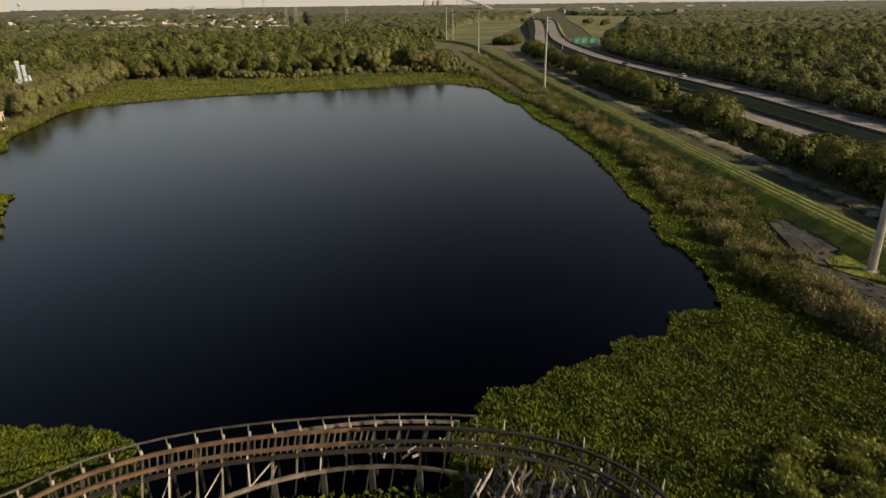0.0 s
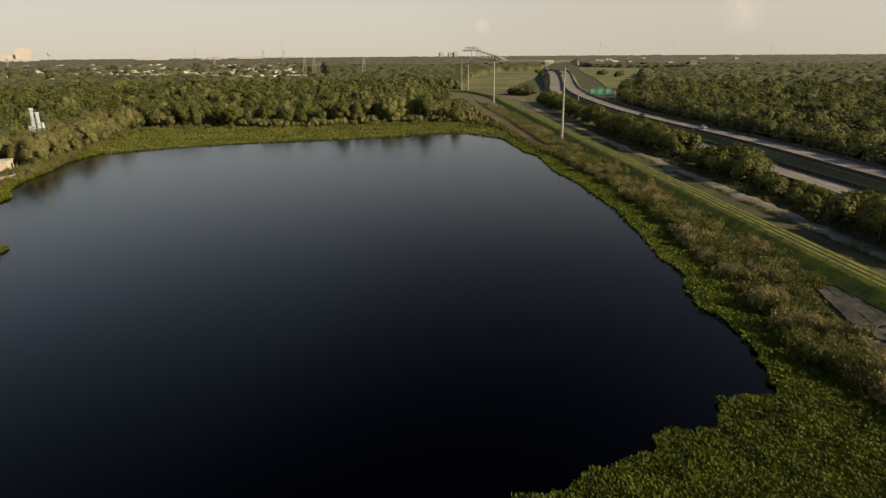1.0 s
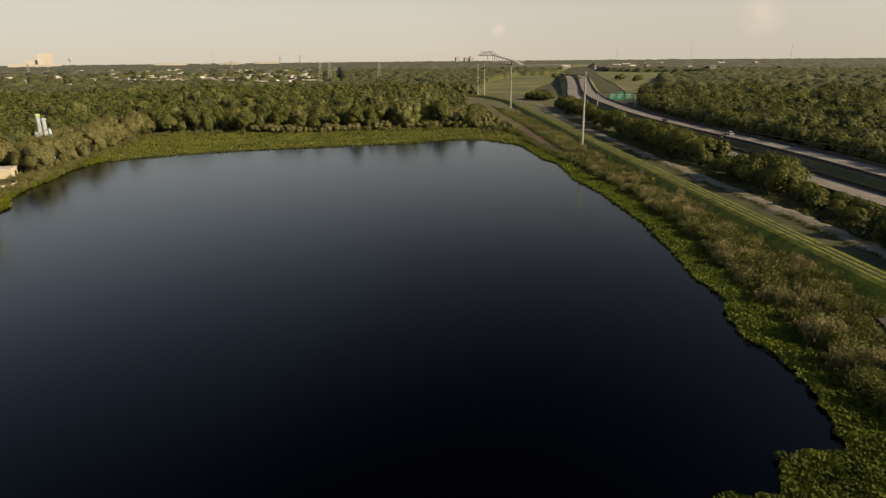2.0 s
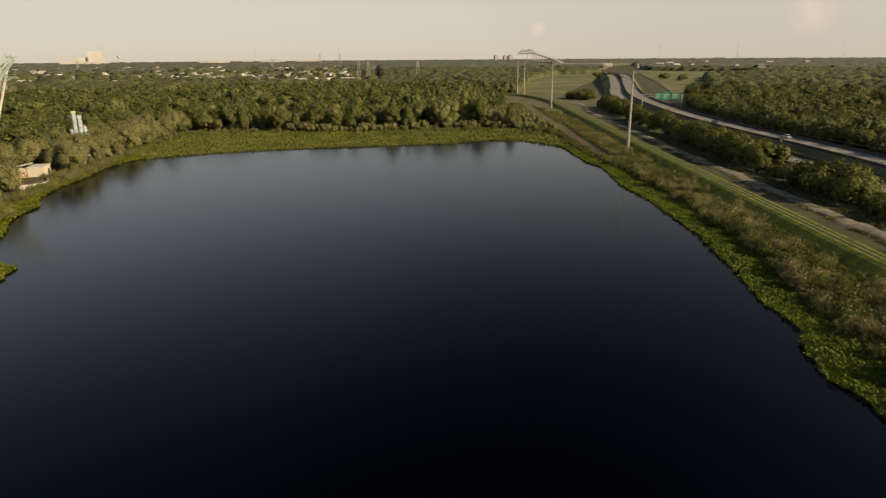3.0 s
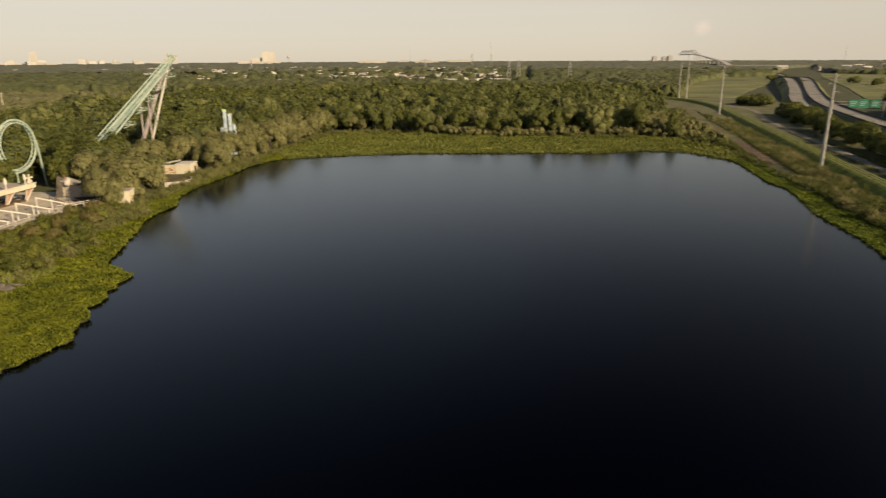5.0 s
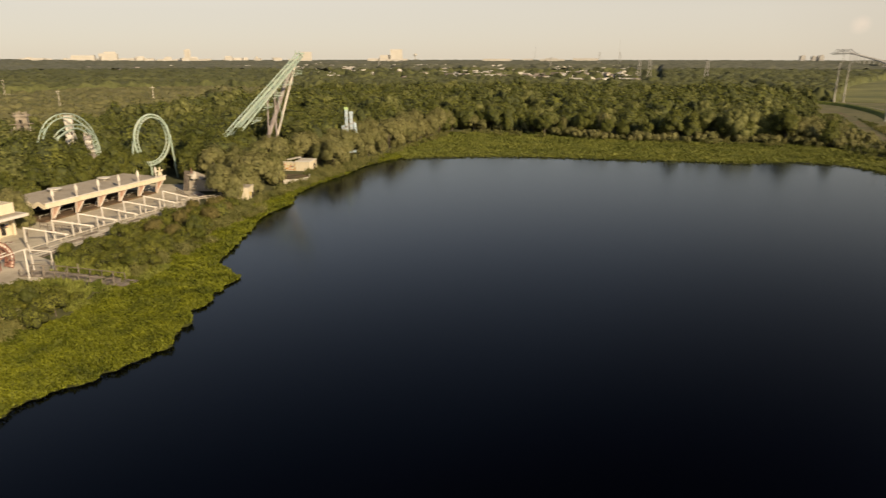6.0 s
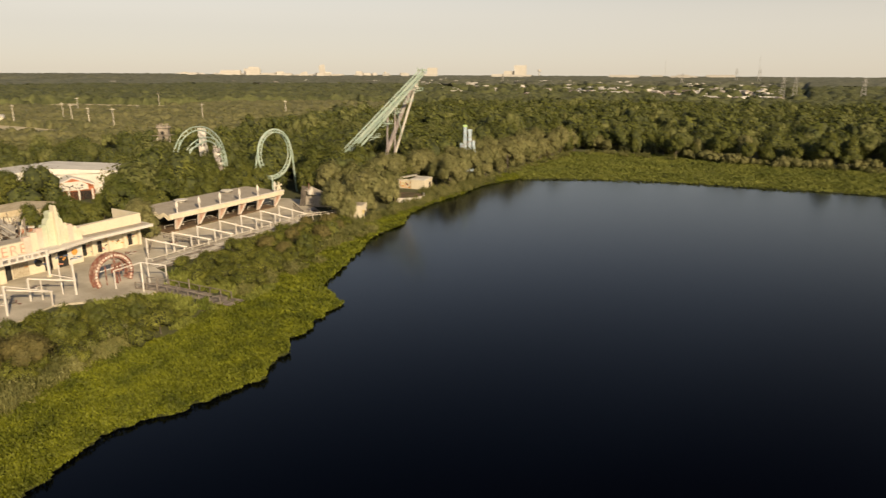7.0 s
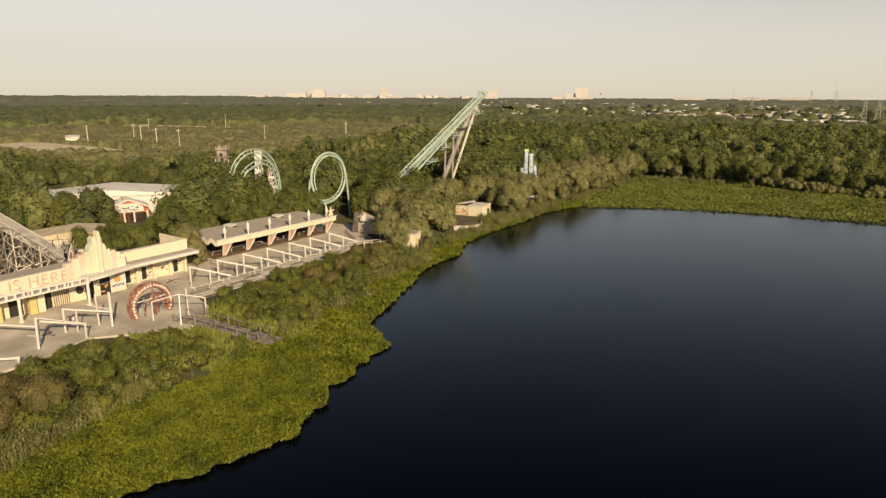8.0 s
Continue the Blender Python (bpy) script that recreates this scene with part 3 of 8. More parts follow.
def worn_strip(line, half, crest, seed, bumps=0.05, ragged=0.8, skirt=0.5):
    """A worn track: ragged edges, uneven surface, sides that sink into the ground."""
    rng = np.random.default_rng(seed)
    pts = smooth_line(line[::2] + line[-1:], 2.2)
    cols = [-half - 0.7, -half, -half * 0.66, -half * 0.33, 0, half * 0.33, half * 0.66, half, half + 0.7]
    out = []
    for i, p in enumerate(pts):
        q, o = pts[min(i + 1, len(pts) - 1)], pts[max(i - 1, 0)]
        d = Vector((q[0] - o[0], q[1] - o[1], 0)).normalized()
        left, right = 1 + ragged * 0.3 * rng.normal(), 1 + ragged * 0.3 * rng.normal()
        for j, c in enumerate(cols):
            w = c * (left if c < 0 else right)
            z = crest - skirt if j in (0, 8) else crest + bumps * rng.normal() - 0.1 * abs(c) / half
            out.append((p[0] + d.y * w, p[1] - d.x * w, z + (p[2] if len(p) > 2 else 0)))
    n = len(cols)
    return Shape().add(out, [(i * n + j, i * n + j + 1, (i + 1) * n + j + 1, (i + 1) * n + j) for i in range(len(pts) - 1) for j in range(n - 1)])


VERGE = [(59.9, 74.6), (58.6, 71.5), (59.4, 69), (61.6, 66.8), (64, 62), (68, 56), (71.5, 58), (72.4, 78.5), (69.4, 76.6), (64, 75.8)]
structure("grass_verge", Shape().prism(VERGE, 0.2, 1.44), LEVEE_GRASS, "mown grass round the foot of a steel pole")
structure("gravel_road", worn_strip(GRAVEL_LINE, 1.75, 1.62, 71, 0.03, 0.8), GRAVEL, "weedy grey gravel service road beside the levee", True)
structure("dirt_track", worn_strip([(x, y, -1.3 * max(0, min(1, (276 - y) / 22))) for x, y in TRACK_LINE], 2.2, 1.4, 72, 0.09, 0.9, 1.2), DIRT, "rutted brown dirt track above the lake corner")
for name, line, half, z in (("highway_near", ROAD_NEAR, 6.2, 2.2), ("highway_far", ROAD_FAR, 6.5, 2.6)):
    rise = [max(0, min((y - 470) / 420, (1260 - y) / 370, 1)) for x, y in line]
    lift = [(x, y, 6.4 * r * r * (3 - 2 * r)) for (x, y), r in zip(line, rise)]
    structure(name, Shape().strip(lift, [(-half - 0.3, z - 0.7), (-half - 0.3, z), (half + 0.3, z), (half + 0.3, z - 0.7)]), ROADWAY, "worn pale concrete highway carriageway")
    structure("embankment", Shape().strip(lift, [(-half - 9, -9), (-half - 4, 0.9), (-half - 0.2, z - 0.15), (half + 0.2, z - 0.15), (half + 4, 0.9), (half + 9, -9)]), FIELD_GRASS, "rough grass embankment below the highway")
    for k, o in enumerate((-half + 0.15, half - 0.15)):
        structure("barrier", Shape().strip(lift, [(o - 0.3, z), (o - 0.12, z + 0.25), (o - 0.1, z + 1.05), (o + 0.1, z + 1.05), (o + 0.12, z + 0.25), (o + 0.3, z)]), BARRIER, "dark stained concrete highway barrier")
    for o in (-1.9, 1.9):
        dashes = Shape()
        for a in range(2, len(lift) - 1, 1):
            p, q = Vector(lift[a]), Vector(lift[a + 1])
            if p.y < 900:
                right = Vector(((q - p).y, -(q - p).x, 0)).normalized() * o
                up = Vector((0, 0, z + 0.012))
                dashes.beam(p + right + up, p + (q - p) * 0.35 + right + up, 0.16, 0.012)
        structure("lane_marking", dashes, STRIPE, "broken white lane line on the highway")
structure("meadow", Shape().prism(MEADOW, 0.2, 1.4), ROUGH_GRASS, "rough green meadow of weeds beside the woods")
for i, poly in enumerate(FIELDS):
    f = Shape()
    f.prism(poly if sum((b[0] - a[0]) * (b[1] + a[1]) for a, b in zip(poly, poly[1:] + poly[:1])) < 0 else poly[::-1], 0.2, 1.62)
    structure("field_%d" % (i + 1), f, FIELD_GRASS if i < 2 else CLEARING, "open mown pale green field" if i < 2 else "bare pale clearing in the woods")
structure("pavement", Shape().prism(PARK if sum((b[0] - a[0]) * (b[1] + a[1]) for a, b in zip(PARK, PARK[1:] + PARK[:1])) < 0 else PARK[::-1], 0.6, 1.5), PLAZA, "stained bare concrete plaza of an abandoned park")

# ---- leaves and trees ----
ICO_V, ICO_F = [], []
_b = bmesh.new()
bmesh.ops.create_icosphere(_b, subdivisions=1, radius=1)
_b.verts.ensure_lookup_table()
ICO_V = np.array([v.co[:] for v in _b.verts])
ICO_F = np.array([[v.index for v in f.verts] for f in _b.faces])
_b.free()


def blades(rng, centre, normal, size, long=1.0):
    """Leaf blades as four-cornered pieces: their points, four to a blade."""
    n = len(centre)
    normal = normal / np.linalg.norm(normal, axis=1, keepdims=True)
    t = np.cross(normal, rng.normal(size=(n, 3)))
    t /= np.linalg.norm(t, axis=1, keepdims=True)
    b = np.cross(normal, t)
    s = (size * rng.uniform(0.6, 1.35, n))[:, None]
    bend = normal * s * rng.uniform(-0.15, 0.3, (n, 1))
    return np.stack([centre - t * s * long * 0.5, centre + b * s * 0.36 + bend, centre + t * s * long * 0.55, centre - b * s * 0.36 + bend], 1)


def leaflets(rng, centre, normal, size, long=1.0):
    """Small three-cornered leaves: their points, three to a leaf."""
    n = len(centre)
    normal = normal / np.linalg.norm(normal, axis=1, keepdims=True)
    t = np.cross(normal, rng.normal(size=(n, 3)))
    t /= np.linalg.norm(t, axis=1, keepdims=True)
    b = np.cross(normal, t)
    s = (size * rng.uniform(0.6, 1.4, n))[:, None]
    return np.stack([centre + t * s * long * 0.62, centre - t * s * long * 0.38 + b * s * 0.46, centre - t * s * long * 0.38 - b * s * 0.46], 1)


def crown(seed, height, radius, base, lobes, leaves, size, droop=0.0, core=0.8, plume=False):
    """A crown of round clumps over a dome, or of upright plumes round the stem, with leaves on their skins. Gives points, leaf faces and core faces."""
    rng = np.random.default_rng(seed)
    c, r = [], []
    for i in range(lobes):
        f = (i + 0.5) / lobes
        a = i * 2.4 + rng.uniform(-0.7, 0.7)
        if plume:
            reach = radius * (1.0 - 0.72 * f ** 1.5) * rng.uniform(0.75, 1.1)
            lobe = radius * rng.uniform(0.34, 0.54) * (1.1 - 0.35 * f)
            tall = min(lobe * rng.uniform(1.1, 1.7) * (1 + droop), (height - base) * 0.42)
            z = base + (height - base) * f
            out = max(0, reach - lobe * 0.8)
            z = min(max(z, base + tall * 0.75), height - tall * rng.uniform(0.85, 1.05))
        else:
            up = 0.98 - 1.32 * f + rng.uniform(-0.1, 0.1)
            lobe = radius * rng.uniform(0.34, 0.52)
            tall = min(lobe * rng.uniform(0.9, 1.25), (height - base) * 0.4)
            out = max(0.0, radius - lobe * 0.85) * math.sqrt(max(0.0, 1 - min(1, up) ** 2)) * rng.uniform(0.85, 1.1)
            z = base + (height - base) * 0.42 + up * ((height - base) * 0.58 - tall) * rng.uniform(0.8, 1.0)
            z = max(z, base + tall * 0.7)
        c.append([math.cos(a) * out, math.sin(a) * out, z])
        r.append([lobe, lobe, tall])
    c, r = np.array(c), np.array(r)
    pick = rng.choice(lobes, leaves, p=r[:, 0] * r[:, 2] / (r[:, 0] * r[:, 2]).sum())
    d = rng.normal(size=(leaves, 3))
    d[:, 2] = np.abs(d[:, 2]) * rng.choice([1, 1, 1, -0.8], leaves)
    heart = np.array([0, 0, base + (height - base) * 0.35])
    if not plume:
        outward = c - heart
        outward /= np.linalg.norm(outward, axis=1, keepdims=True) + 1e-6
        d = d / np.linalg.norm(d, axis=1, keepdims=True) + outward[pick] * 0.55
    d /= np.linalg.norm(d, axis=1, keepdims=True)
    ragged = rng.uniform(0.82, 1.1, (leaves, 1)) + 0.08 * rng.normal(size=(leaves, 1)) ** 2
    centre = c[pick] + d * r[pick] * ragged
    away = centre - heart
    away /= np.linalg.norm(away, axis=1, keepdims=True) + 1e-6
    face = d * 0.75 + away * 0.5 + rng.normal(size=(leaves, 3)) * 0.27
    leaf = leaflets(rng, centre, face, size, 1.35).reshape(-1, 3)
    core = (ICO_V[None] * (r * core)[:, None] * rng.uniform(0.8, 1.12, (lobes, len(ICO_V), 1)) + c[:, None]).reshape(-1, 3)
    leaf_faces = np.arange(leaves * 3).reshape(-1, 3)
    core_faces = (ICO_F[None] + (np.arange(lobes) * len(ICO_V))[:, None, None]).reshape(-1, 3) + leaves * 3
    return np.vstack([leaf, core]), leaf_faces, core_faces


def trunk_shape(seed, height, base, girth):
    """A tapered, slightly crooked stem with limbs."""
    rng = np.random.default_rng(seed)
    s = Shape()
    lean = rng.uniform(-0.05, 0.05, 2)
    stem = [(lean[0] * z + 0.12 * math.sin(z), lean[1] * z + 0.1 * math.cos(z * 1.3), z) for z in np.linspace(-0.4, height * 0.82, 6)]
    s.tube(stem, [girth * 1.5, girth, girth * 0.85, girth * 0.65, girth * 0.42, girth * 0.15], 6)
    for i in range(6):
        z = base * 0.8 + (height * 0.75 - base * 0.8) * i / 6
        a = i * 2.3 + rng.uniform(0, 1)
        reach = height * rng.uniform(0.16, 0.26)
        o = Vector((lean[0] * z, lean[1] * z, z))
        s.tube([o, o + Vector((math.cos(a) * reach * 0.5, math.sin(a) * reach * 0.5, reach * 0.4)), o + Vector((math.cos(a) * reach, math.sin(a) * reach, reach * 0.9))], [girth * 0.4, girth * 0.25, girth * 0.07], 4)
    return s


def tree(seed, height, radius, leaf, label, leaves=1500, size=0.62, lobes=13, low=0.22, name="tree", category="tree", group="trees round the lake"):
    t = thing(name, (0, 0, -500), label, category, group)
    pts, lf, cf = crown(seed, height, radius, height * low, lobes, leaves, size, plume=seed in (12, 14, 32))
    part("trunk", trunk_shape(seed, height, height * low, 0.02 * height), BARK, t)
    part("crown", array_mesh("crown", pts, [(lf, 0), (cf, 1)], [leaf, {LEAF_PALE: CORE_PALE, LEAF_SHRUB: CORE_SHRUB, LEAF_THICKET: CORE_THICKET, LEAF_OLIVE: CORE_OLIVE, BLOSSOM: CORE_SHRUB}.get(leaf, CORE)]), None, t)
    return t


def plant(kinds, spots, rng, low=0.75, high=1.2):
    for x, y, z in spots:
        k = kinds[int(rng.integers(len(kinds)))]
        s = rng.uniform(low, high)
        copy_thing(k, pose(x, y, z, 0, 0, rng.uniform(0, 360)) @ Matrix.Diagonal((s * rng.uniform(0.88, 1.15), s * rng.uniform(0.88, 1.15), s, 1)))


def drop_thing(ob):
    for o in list(ob.children_recursive) + [ob]:
        bpy.data.objects.remove(o)


def woods(name, spots, heights, seed, lobes, leaves, size, label, flat=1.0, mats=None, kinds=7):
    """A stand of trees too many to count, in one mesh."""
    rng = np.random.default_rng(seed)
    kits = [crown(seed * 31 + i, 1.0, 0.58 * flat, 0.02, lobes, leaves, size, plume=i % 2 == 1) for i in range(kinds)]
    pick = rng.integers(0, kinds, len(spots))
    verts, lf, cf, base = [], [], [], 0
    for i, (pts, a, b) in enumerate(kits):
        s = spots[pick == i]
        h = heights[pick == i]
        if not len(s):
            continue
        ang = rng.uniform(0, 6.283, len(s))
        w = h * rng.uniform(0.85, 1.2, len(s))
        x = (pts[None, :, 0] * np.cos(ang)[:, None] - pts[None, :, 1] * np.sin(ang)[:, None]) * w[:, None] + s[:, 0:1]
        y = (pts[None, :, 0] * np.sin(ang)[:, None] + pts[None, :, 1] * np.cos(ang)[:, None]) * w[:, None] + s[:, 1:2]
        z = pts[None, :, 2] * h[:, None] + s[:, 2:3]
        verts.append(np.stack([x, y, z], -1).reshape(-1, 3))
        off = base + np.arange(len(s)) * len(pts)
        lf.append((a[None] + off[:, None, None]).reshape(-1, 3)), cf.append((b[None] + off[:, None, None]).reshape(-1, 3))
        base += len(s) * len(pts)
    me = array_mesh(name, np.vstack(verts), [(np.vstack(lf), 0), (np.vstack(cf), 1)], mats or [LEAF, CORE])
    return stuff(name, me, label, "woods")


def scatter(rng, box, spacing, jitter=0.45):
    """Uneven spots over a rectangle."""
    xs, ys = np.arange(box[0], box[2], spacing), np.arange(box[1], box[3], spacing)
    x, y = [a.ravel() for a in np.meshgrid(xs, ys)]
    return x + rng.uniform(-jitter, jitter, x.size) * spacing, y + rng.uniform(-jitter, jitter, x.size) * spacing


WIDE_BANK = BANK[:-1]
FOREST_HOLE = [(66, 320), (58, 352), (60, 400), (72, 470), (84, 540), (100, 630), (122, 655), (146, 760), (195, 950), (252, 1105), (312, 1240), (395, 1265), (440, 1400), (620, 1900), (700, 2100), (900, 2420), (850, 2300), (700, 1880), (560, 1440), (440, 1060), (330, 790),
               (258, 590), (226, 512), (200, 440), (182, 360), (170, 270), (159, 180), (147, 80), (133, -80), (40, -80), (45, 100)]
CLEARINGS = [[(-165, 60), (-100, 60), (-100, 128), (-101, 137), (-108, 200), (-128, 203), (-160, 200), (-164, 140)], [(-228, 158), (-186, 150), (-182, 180), (-204, 194), (-228, 190)],
             [(-196, 158), (-180, 158), (-172, 172), (-184, 182)], [(-186, 134), (-156, 130), (-156, 152), (-186, 154)], [(-193, 162), (-164, 146), (-162, 157), (-188, 174)], [(-147, 200), (-131, 200), (-131, 265), (-152, 265), (-152, 248)],
             [(-154, 190), (-136, 192), (-138, 218), (-152, 218)], [(-124, 206), (-104, 206), (-104, 240), (-124, 240)], [(-210, 198), (-196, 200), (-184, 182), (-198, 178)]]


def may_grow(x, y, gap=0.0):
    free = ~inside(WIDE_BANK, x, y) & ~inside(FOREST_HOLE, x, y)
    for c in CLEARINGS + FIELDS:
        free &= ~inside(c, x, y)
    if gap:
        free &= off_line(BANK, x, y) > gap
    return free


def in_sight(x, y, far):
    """Within the wedge of land that the flight looks over."""
    a = np.degrees(np.arctan2(-(x + 15), y - 35))
    return (a > -50) & (a < 76) & (np.hypot(x, y - 40) < far)


rng = np.random.default_rng(5)
BROAD = [tree(11 + i, h, r, LEAF, "dense dark green broadleaf tree", 2600, 0.42, 14, 0.05) for i, (h, r) in enumerate(((13, 4.6), (11.5, 4.8), (14.5, 5.0), (10, 4.2)))]
WILLOW = [tree(31 + i, h, r, LEAF_PALE, "pale olive willow tree with thin foliage at the water's edge", 2900, 0.34, 17, 0.05) for i, (h, r) in enumerate(((11, 4.0), (9, 3.8), (13, 4.4)))]
SHRUB = [tree(51 + i, h, r, LEAF_SHRUB, "bushy yellow-green shrub on the overgrown bank", 1700, 0.19, 11, 0.08, "shrub", "shrub", "shrubs on the banks") for i, (h, r) in enumerate(((3.6, 2.2), (2.8, 2.0), (4.6, 2.5)))]
STRIP = [tree(71 + i, h, r, LEAF_THICKET if i == 1 else LEAF, "green roadside tree in the strip beside the highway", 2100, 0.42, 14, 0.08, "tree", "tree", "roadside trees") for i, (h, r) in enumerate(((8.5, 4.2), (7.5, 4.0), (9.5, 4.6)))]

# the roadside strip between the gravel road and the highway
y = np.arange(-20, 470, 4.4)
spots = []
for row, u in enumerate((92.5, 97.5, 102.5)):
    for v in y + row * 1.9:
        near = u + 0.103 * (v - 70) + (0.03 * (v - 250) if v > 250 else 0) + rng.uniform(-1.5, 1.5)
        near -= 2.0 if v < 128 else 0
        if rng.random() < (0.9 if row < 2 else 0.75):
            spots.append((near, v + rng.uniform(-1.4, 1.4), 1.0))
spots = [p for p, d in zip(spots, off_line(ROAD_NEAR, [p[0] for p in spots], [p[1] for p in spots])) if d > 8.8]
low_run = [p for p in spots if 128 < p[1] < 168 or 192 < p[1] < 222]
front_run = [p for p in spots if p[1] <= 128]
rest_run = [p for p in spots if p not in low_run and p not in front_run]
plant(STRIP, low_run[::2], rng, 0.4, 0.6)
plant(STRIP, front_run[::2], rng, 0.72, 1.05)
plant(STRIP, rest_run[::2], rng, 0.8, 1.15)
fill = [(p, rng.uniform(3, 4.8)) for p in low_run[1::2]] + [(p, rng.uniform(5, 8)) for p in front_run[1::2]] + [(p, rng.uniform(5.5, 9.2)) for p in rest_run[1::2]]
woods("roadside_thicket", np.array([p for p, h in fill]), np.array([h for p, h in fill]), 3, 8, 420, 0.09, "roadside thicket of green trees and scrub", 1.1, [LEAF_THICKET, CORE_THICKET])

# the edge of the woods behind the far reed bed, and the left bank
edge_spots = []
for x in np.arange(-118, 56, 4.3):
    front = 362 + 5 * math.sin(x * 0.06) + 3 * math.sin(x * 0.23) + rng.uniform(-3.5, 6)
    if rng.random() < 0.86:
        edge_spots.append((x + rng.uniform(-2.6, 2.6), front, 1.0))
plant(BROAD + BROAD + WILLOW, edge_spots, rng, 0.45, 1.08)
hem = []
for x, y in smooth_line([(147, 70), (160, 172), (163, 203), (172, 265), (178, 331), (196, 438), (222, 505)], 5.5):
    hem += [(x - rng.uniform(0, 2), y, 1.0), (x + rng.uniform(5, 9), y + 2, 1.0)]
woods("roadside_wood", np.array(hem), rng.uniform(4.5, 9.5, len(hem)), 4, 9, 420, 0.075, "dense green trees along the far side of the highway", 1.2)
left_spots = []
for v in np.arange(243, 345, 4.6):
    if not 262 < v < 273:
        left_spots += [(-113 - rng.uniform(0, 4), v, 1.0), (-120 - rng.uniform(0, 5), v + 2, 1.0)]
left_spots += [(-112, 290, 0.9), (-113, 297, 0.9), (-114, 304, 0.9), (-115, 312, 0.9), (-115, 320, 0.9), (-114, 329, 0.9), (-112, 338, 0.9), (-111, 347, 0.9), (-110, 355, 0.9)]
plant(WILLOW, left_spots, rng, 0.7, 1.05)
plant(WILLOW, [(-109.5 - 3.5 * rng.random(), v + rng.uniform(-2, 2), 0.7) for v in np.arange(244, 346, 4.2)], rng, 0.28, 0.52)
plant(WILLOW, [(-112, 196, 1.2), (-116.5, 200, 1.2), (-121, 205, 1.2), (-115, 206.5, 1.1), (-112.5, 202, 1.1), (-125, 211, 1.2), (-119, 212, 1.2), (-129, 206, 1.2), (-110, 241, 1), (-113.5, 245, 1), (-121.5, 222, 1), (-124, 228, 1), (-112.5, 211, 1), (-126, 219, 1), (-127, 236, 1)], rng, 0.85, 1.05)
park_trees = [(-153, 158, 1.2), (-161, 158, 1.2), (-158, 166, 1.2), (-166, 164, 1.2), (-160, 175, 1.2), (-170, 172, 1.2), (-165, 182, 1.2), (-158, 190, 1.2), (-172, 188, 1.2), (-164, 196, 1.2),
              (-152, 203, 1.2), (-156, 209, 1.2), (-162, 206, 1.2), (-131, 214, 1.2), (-129, 222, 1.2), (-131, 232, 1.2), (-128, 241, 1.2), (-174, 180, 1.2), (-150, 222, 1.2), (-155, 232, 1.2), (-136, 207, 1.2), (-137, 213, 1.2), (-134, 219, 1.2), (-135.5, 226, 1.2), (-133, 237, 1.2), (-131, 246, 1.2), (-148, 216, 1.2), (-149, 194, 1.2)]
plant(BROAD, park_trees, rng, 0.55, 0.85)
plant(BROAD, [(-138.5, 213, 1.2), (-136.5, 218.5, 1.2), (-139.5, 208.5, 1.2), (-134.5, 223, 1.2), (-146.5, 222, 1.2)], rng, 0.85, 1.0)
plant(WILLOW, [(-110.2, 189.5, 1.0), (-113.6, 188.6, 1.2), (-117.4, 192.6, 1.2), (-111.5, 199.5, 1.1)], rng, 0.6, 0.8)

plant(BROAD, [(-157, 152, 1.2), (-155, 146, 1.2), (-152, 150, 1.2), (-166, 155, 1.2)], rng, 0.4, 0.5)
plant(BROAD, [(-197, 156, 1.2), (-192, 152, 1.2), (-188, 156.5, 1.2), (-201, 150, 1.2), (-205, 158, 1.2)], rng, 0.62, 0.75)
plant(BROAD, [(-149, 159, 1.2), (-150.5, 166, 1.2), (-149, 173, 1.2), (-150, 180, 1.2), (-149, 187, 1.2), (-153, 192, 1.2)], rng, 0.5, 0.62)
plant(BROAD, [(-152, 197.5, 1.2), (-155, 196.5, 1.2), (-157, 200, 1.2), (-149.6, 196, 1.2), (-151, 193, 1.2)], rng, 0.72, 0.84)
plant(BROAD, [(-160.5, 140.5, 1.2), (-157, 143.8, 1.2), (-163, 146.5, 1.2), (-153.5, 148.5, 1.2), (-158.5, 148, 1.2)], rng, 0.48, 0.6)
plant(BROAD, [(-146.2, 195.4, 1.2), (-148.4, 194, 1.2)], rng, 0.66, 0.74)
plant(WILLOW, [(-135.2, 151.8, 1.2), (-138.8, 152.4, 1.2)], rng, 0.64, 0.7)
plant(BROAD, [(-138.5, 220, 1.2), (-142, 221.5, 1.2), (-135.5, 227, 1.2), (-144, 226, 1.2)], rng, 0.85, 0.98)
plant(BROAD, [(-161, 190.5, 1.2), (-166, 188, 1.2), (-156.5, 193.5, 1.2), (-170.5, 186.5, 1.2)], rng, 0.8, 0.9)

# shrubs between the plaza and the floating plants
zone = [(-89, 95), (-87, 118), (-91, 127.5), (-99, 124.5), (-107, 117), (-106, 100), (-103, 86)]
zone2 = [(-93, 136.5), (-103, 136.5), (-112, 140), (-113.2, 160), (-114, 180), (-108, 187), (-101, 176), (-96.5, 160), (-92, 142)]
sx, sy = scatter(rng, (-116, 80, -86, 190), 2.5)
ok = inside(zone, sx, sy) | inside(zone2, sx, sy)
shrub_spots = [(a, b, 0.8) for a, b in zip(sx[ok], sy[ok])]
plant(SHRUB, shrub_spots[::2][:130], rng, 0.42, 0.82)
OLIVE = [tree(81 + i, h, r, LEAF_OLIVE, "brown-olive small tree with thin foliage on the bank", 4600, 0.16, 16, 0.08, "tree", "tree", "trees round the lake") for i, (h, r) in enumerate(((6.5, 3.2), (5.6, 2.8)))]
plant(OLIVE, [(-92.5, 98, 0.8), (-95.5, 100.5, 0.9), (-94, 94, 0.8), (-99.5, 97, 0.9), (-92, 103, 0.8)], rng, 0.85, 1.1)
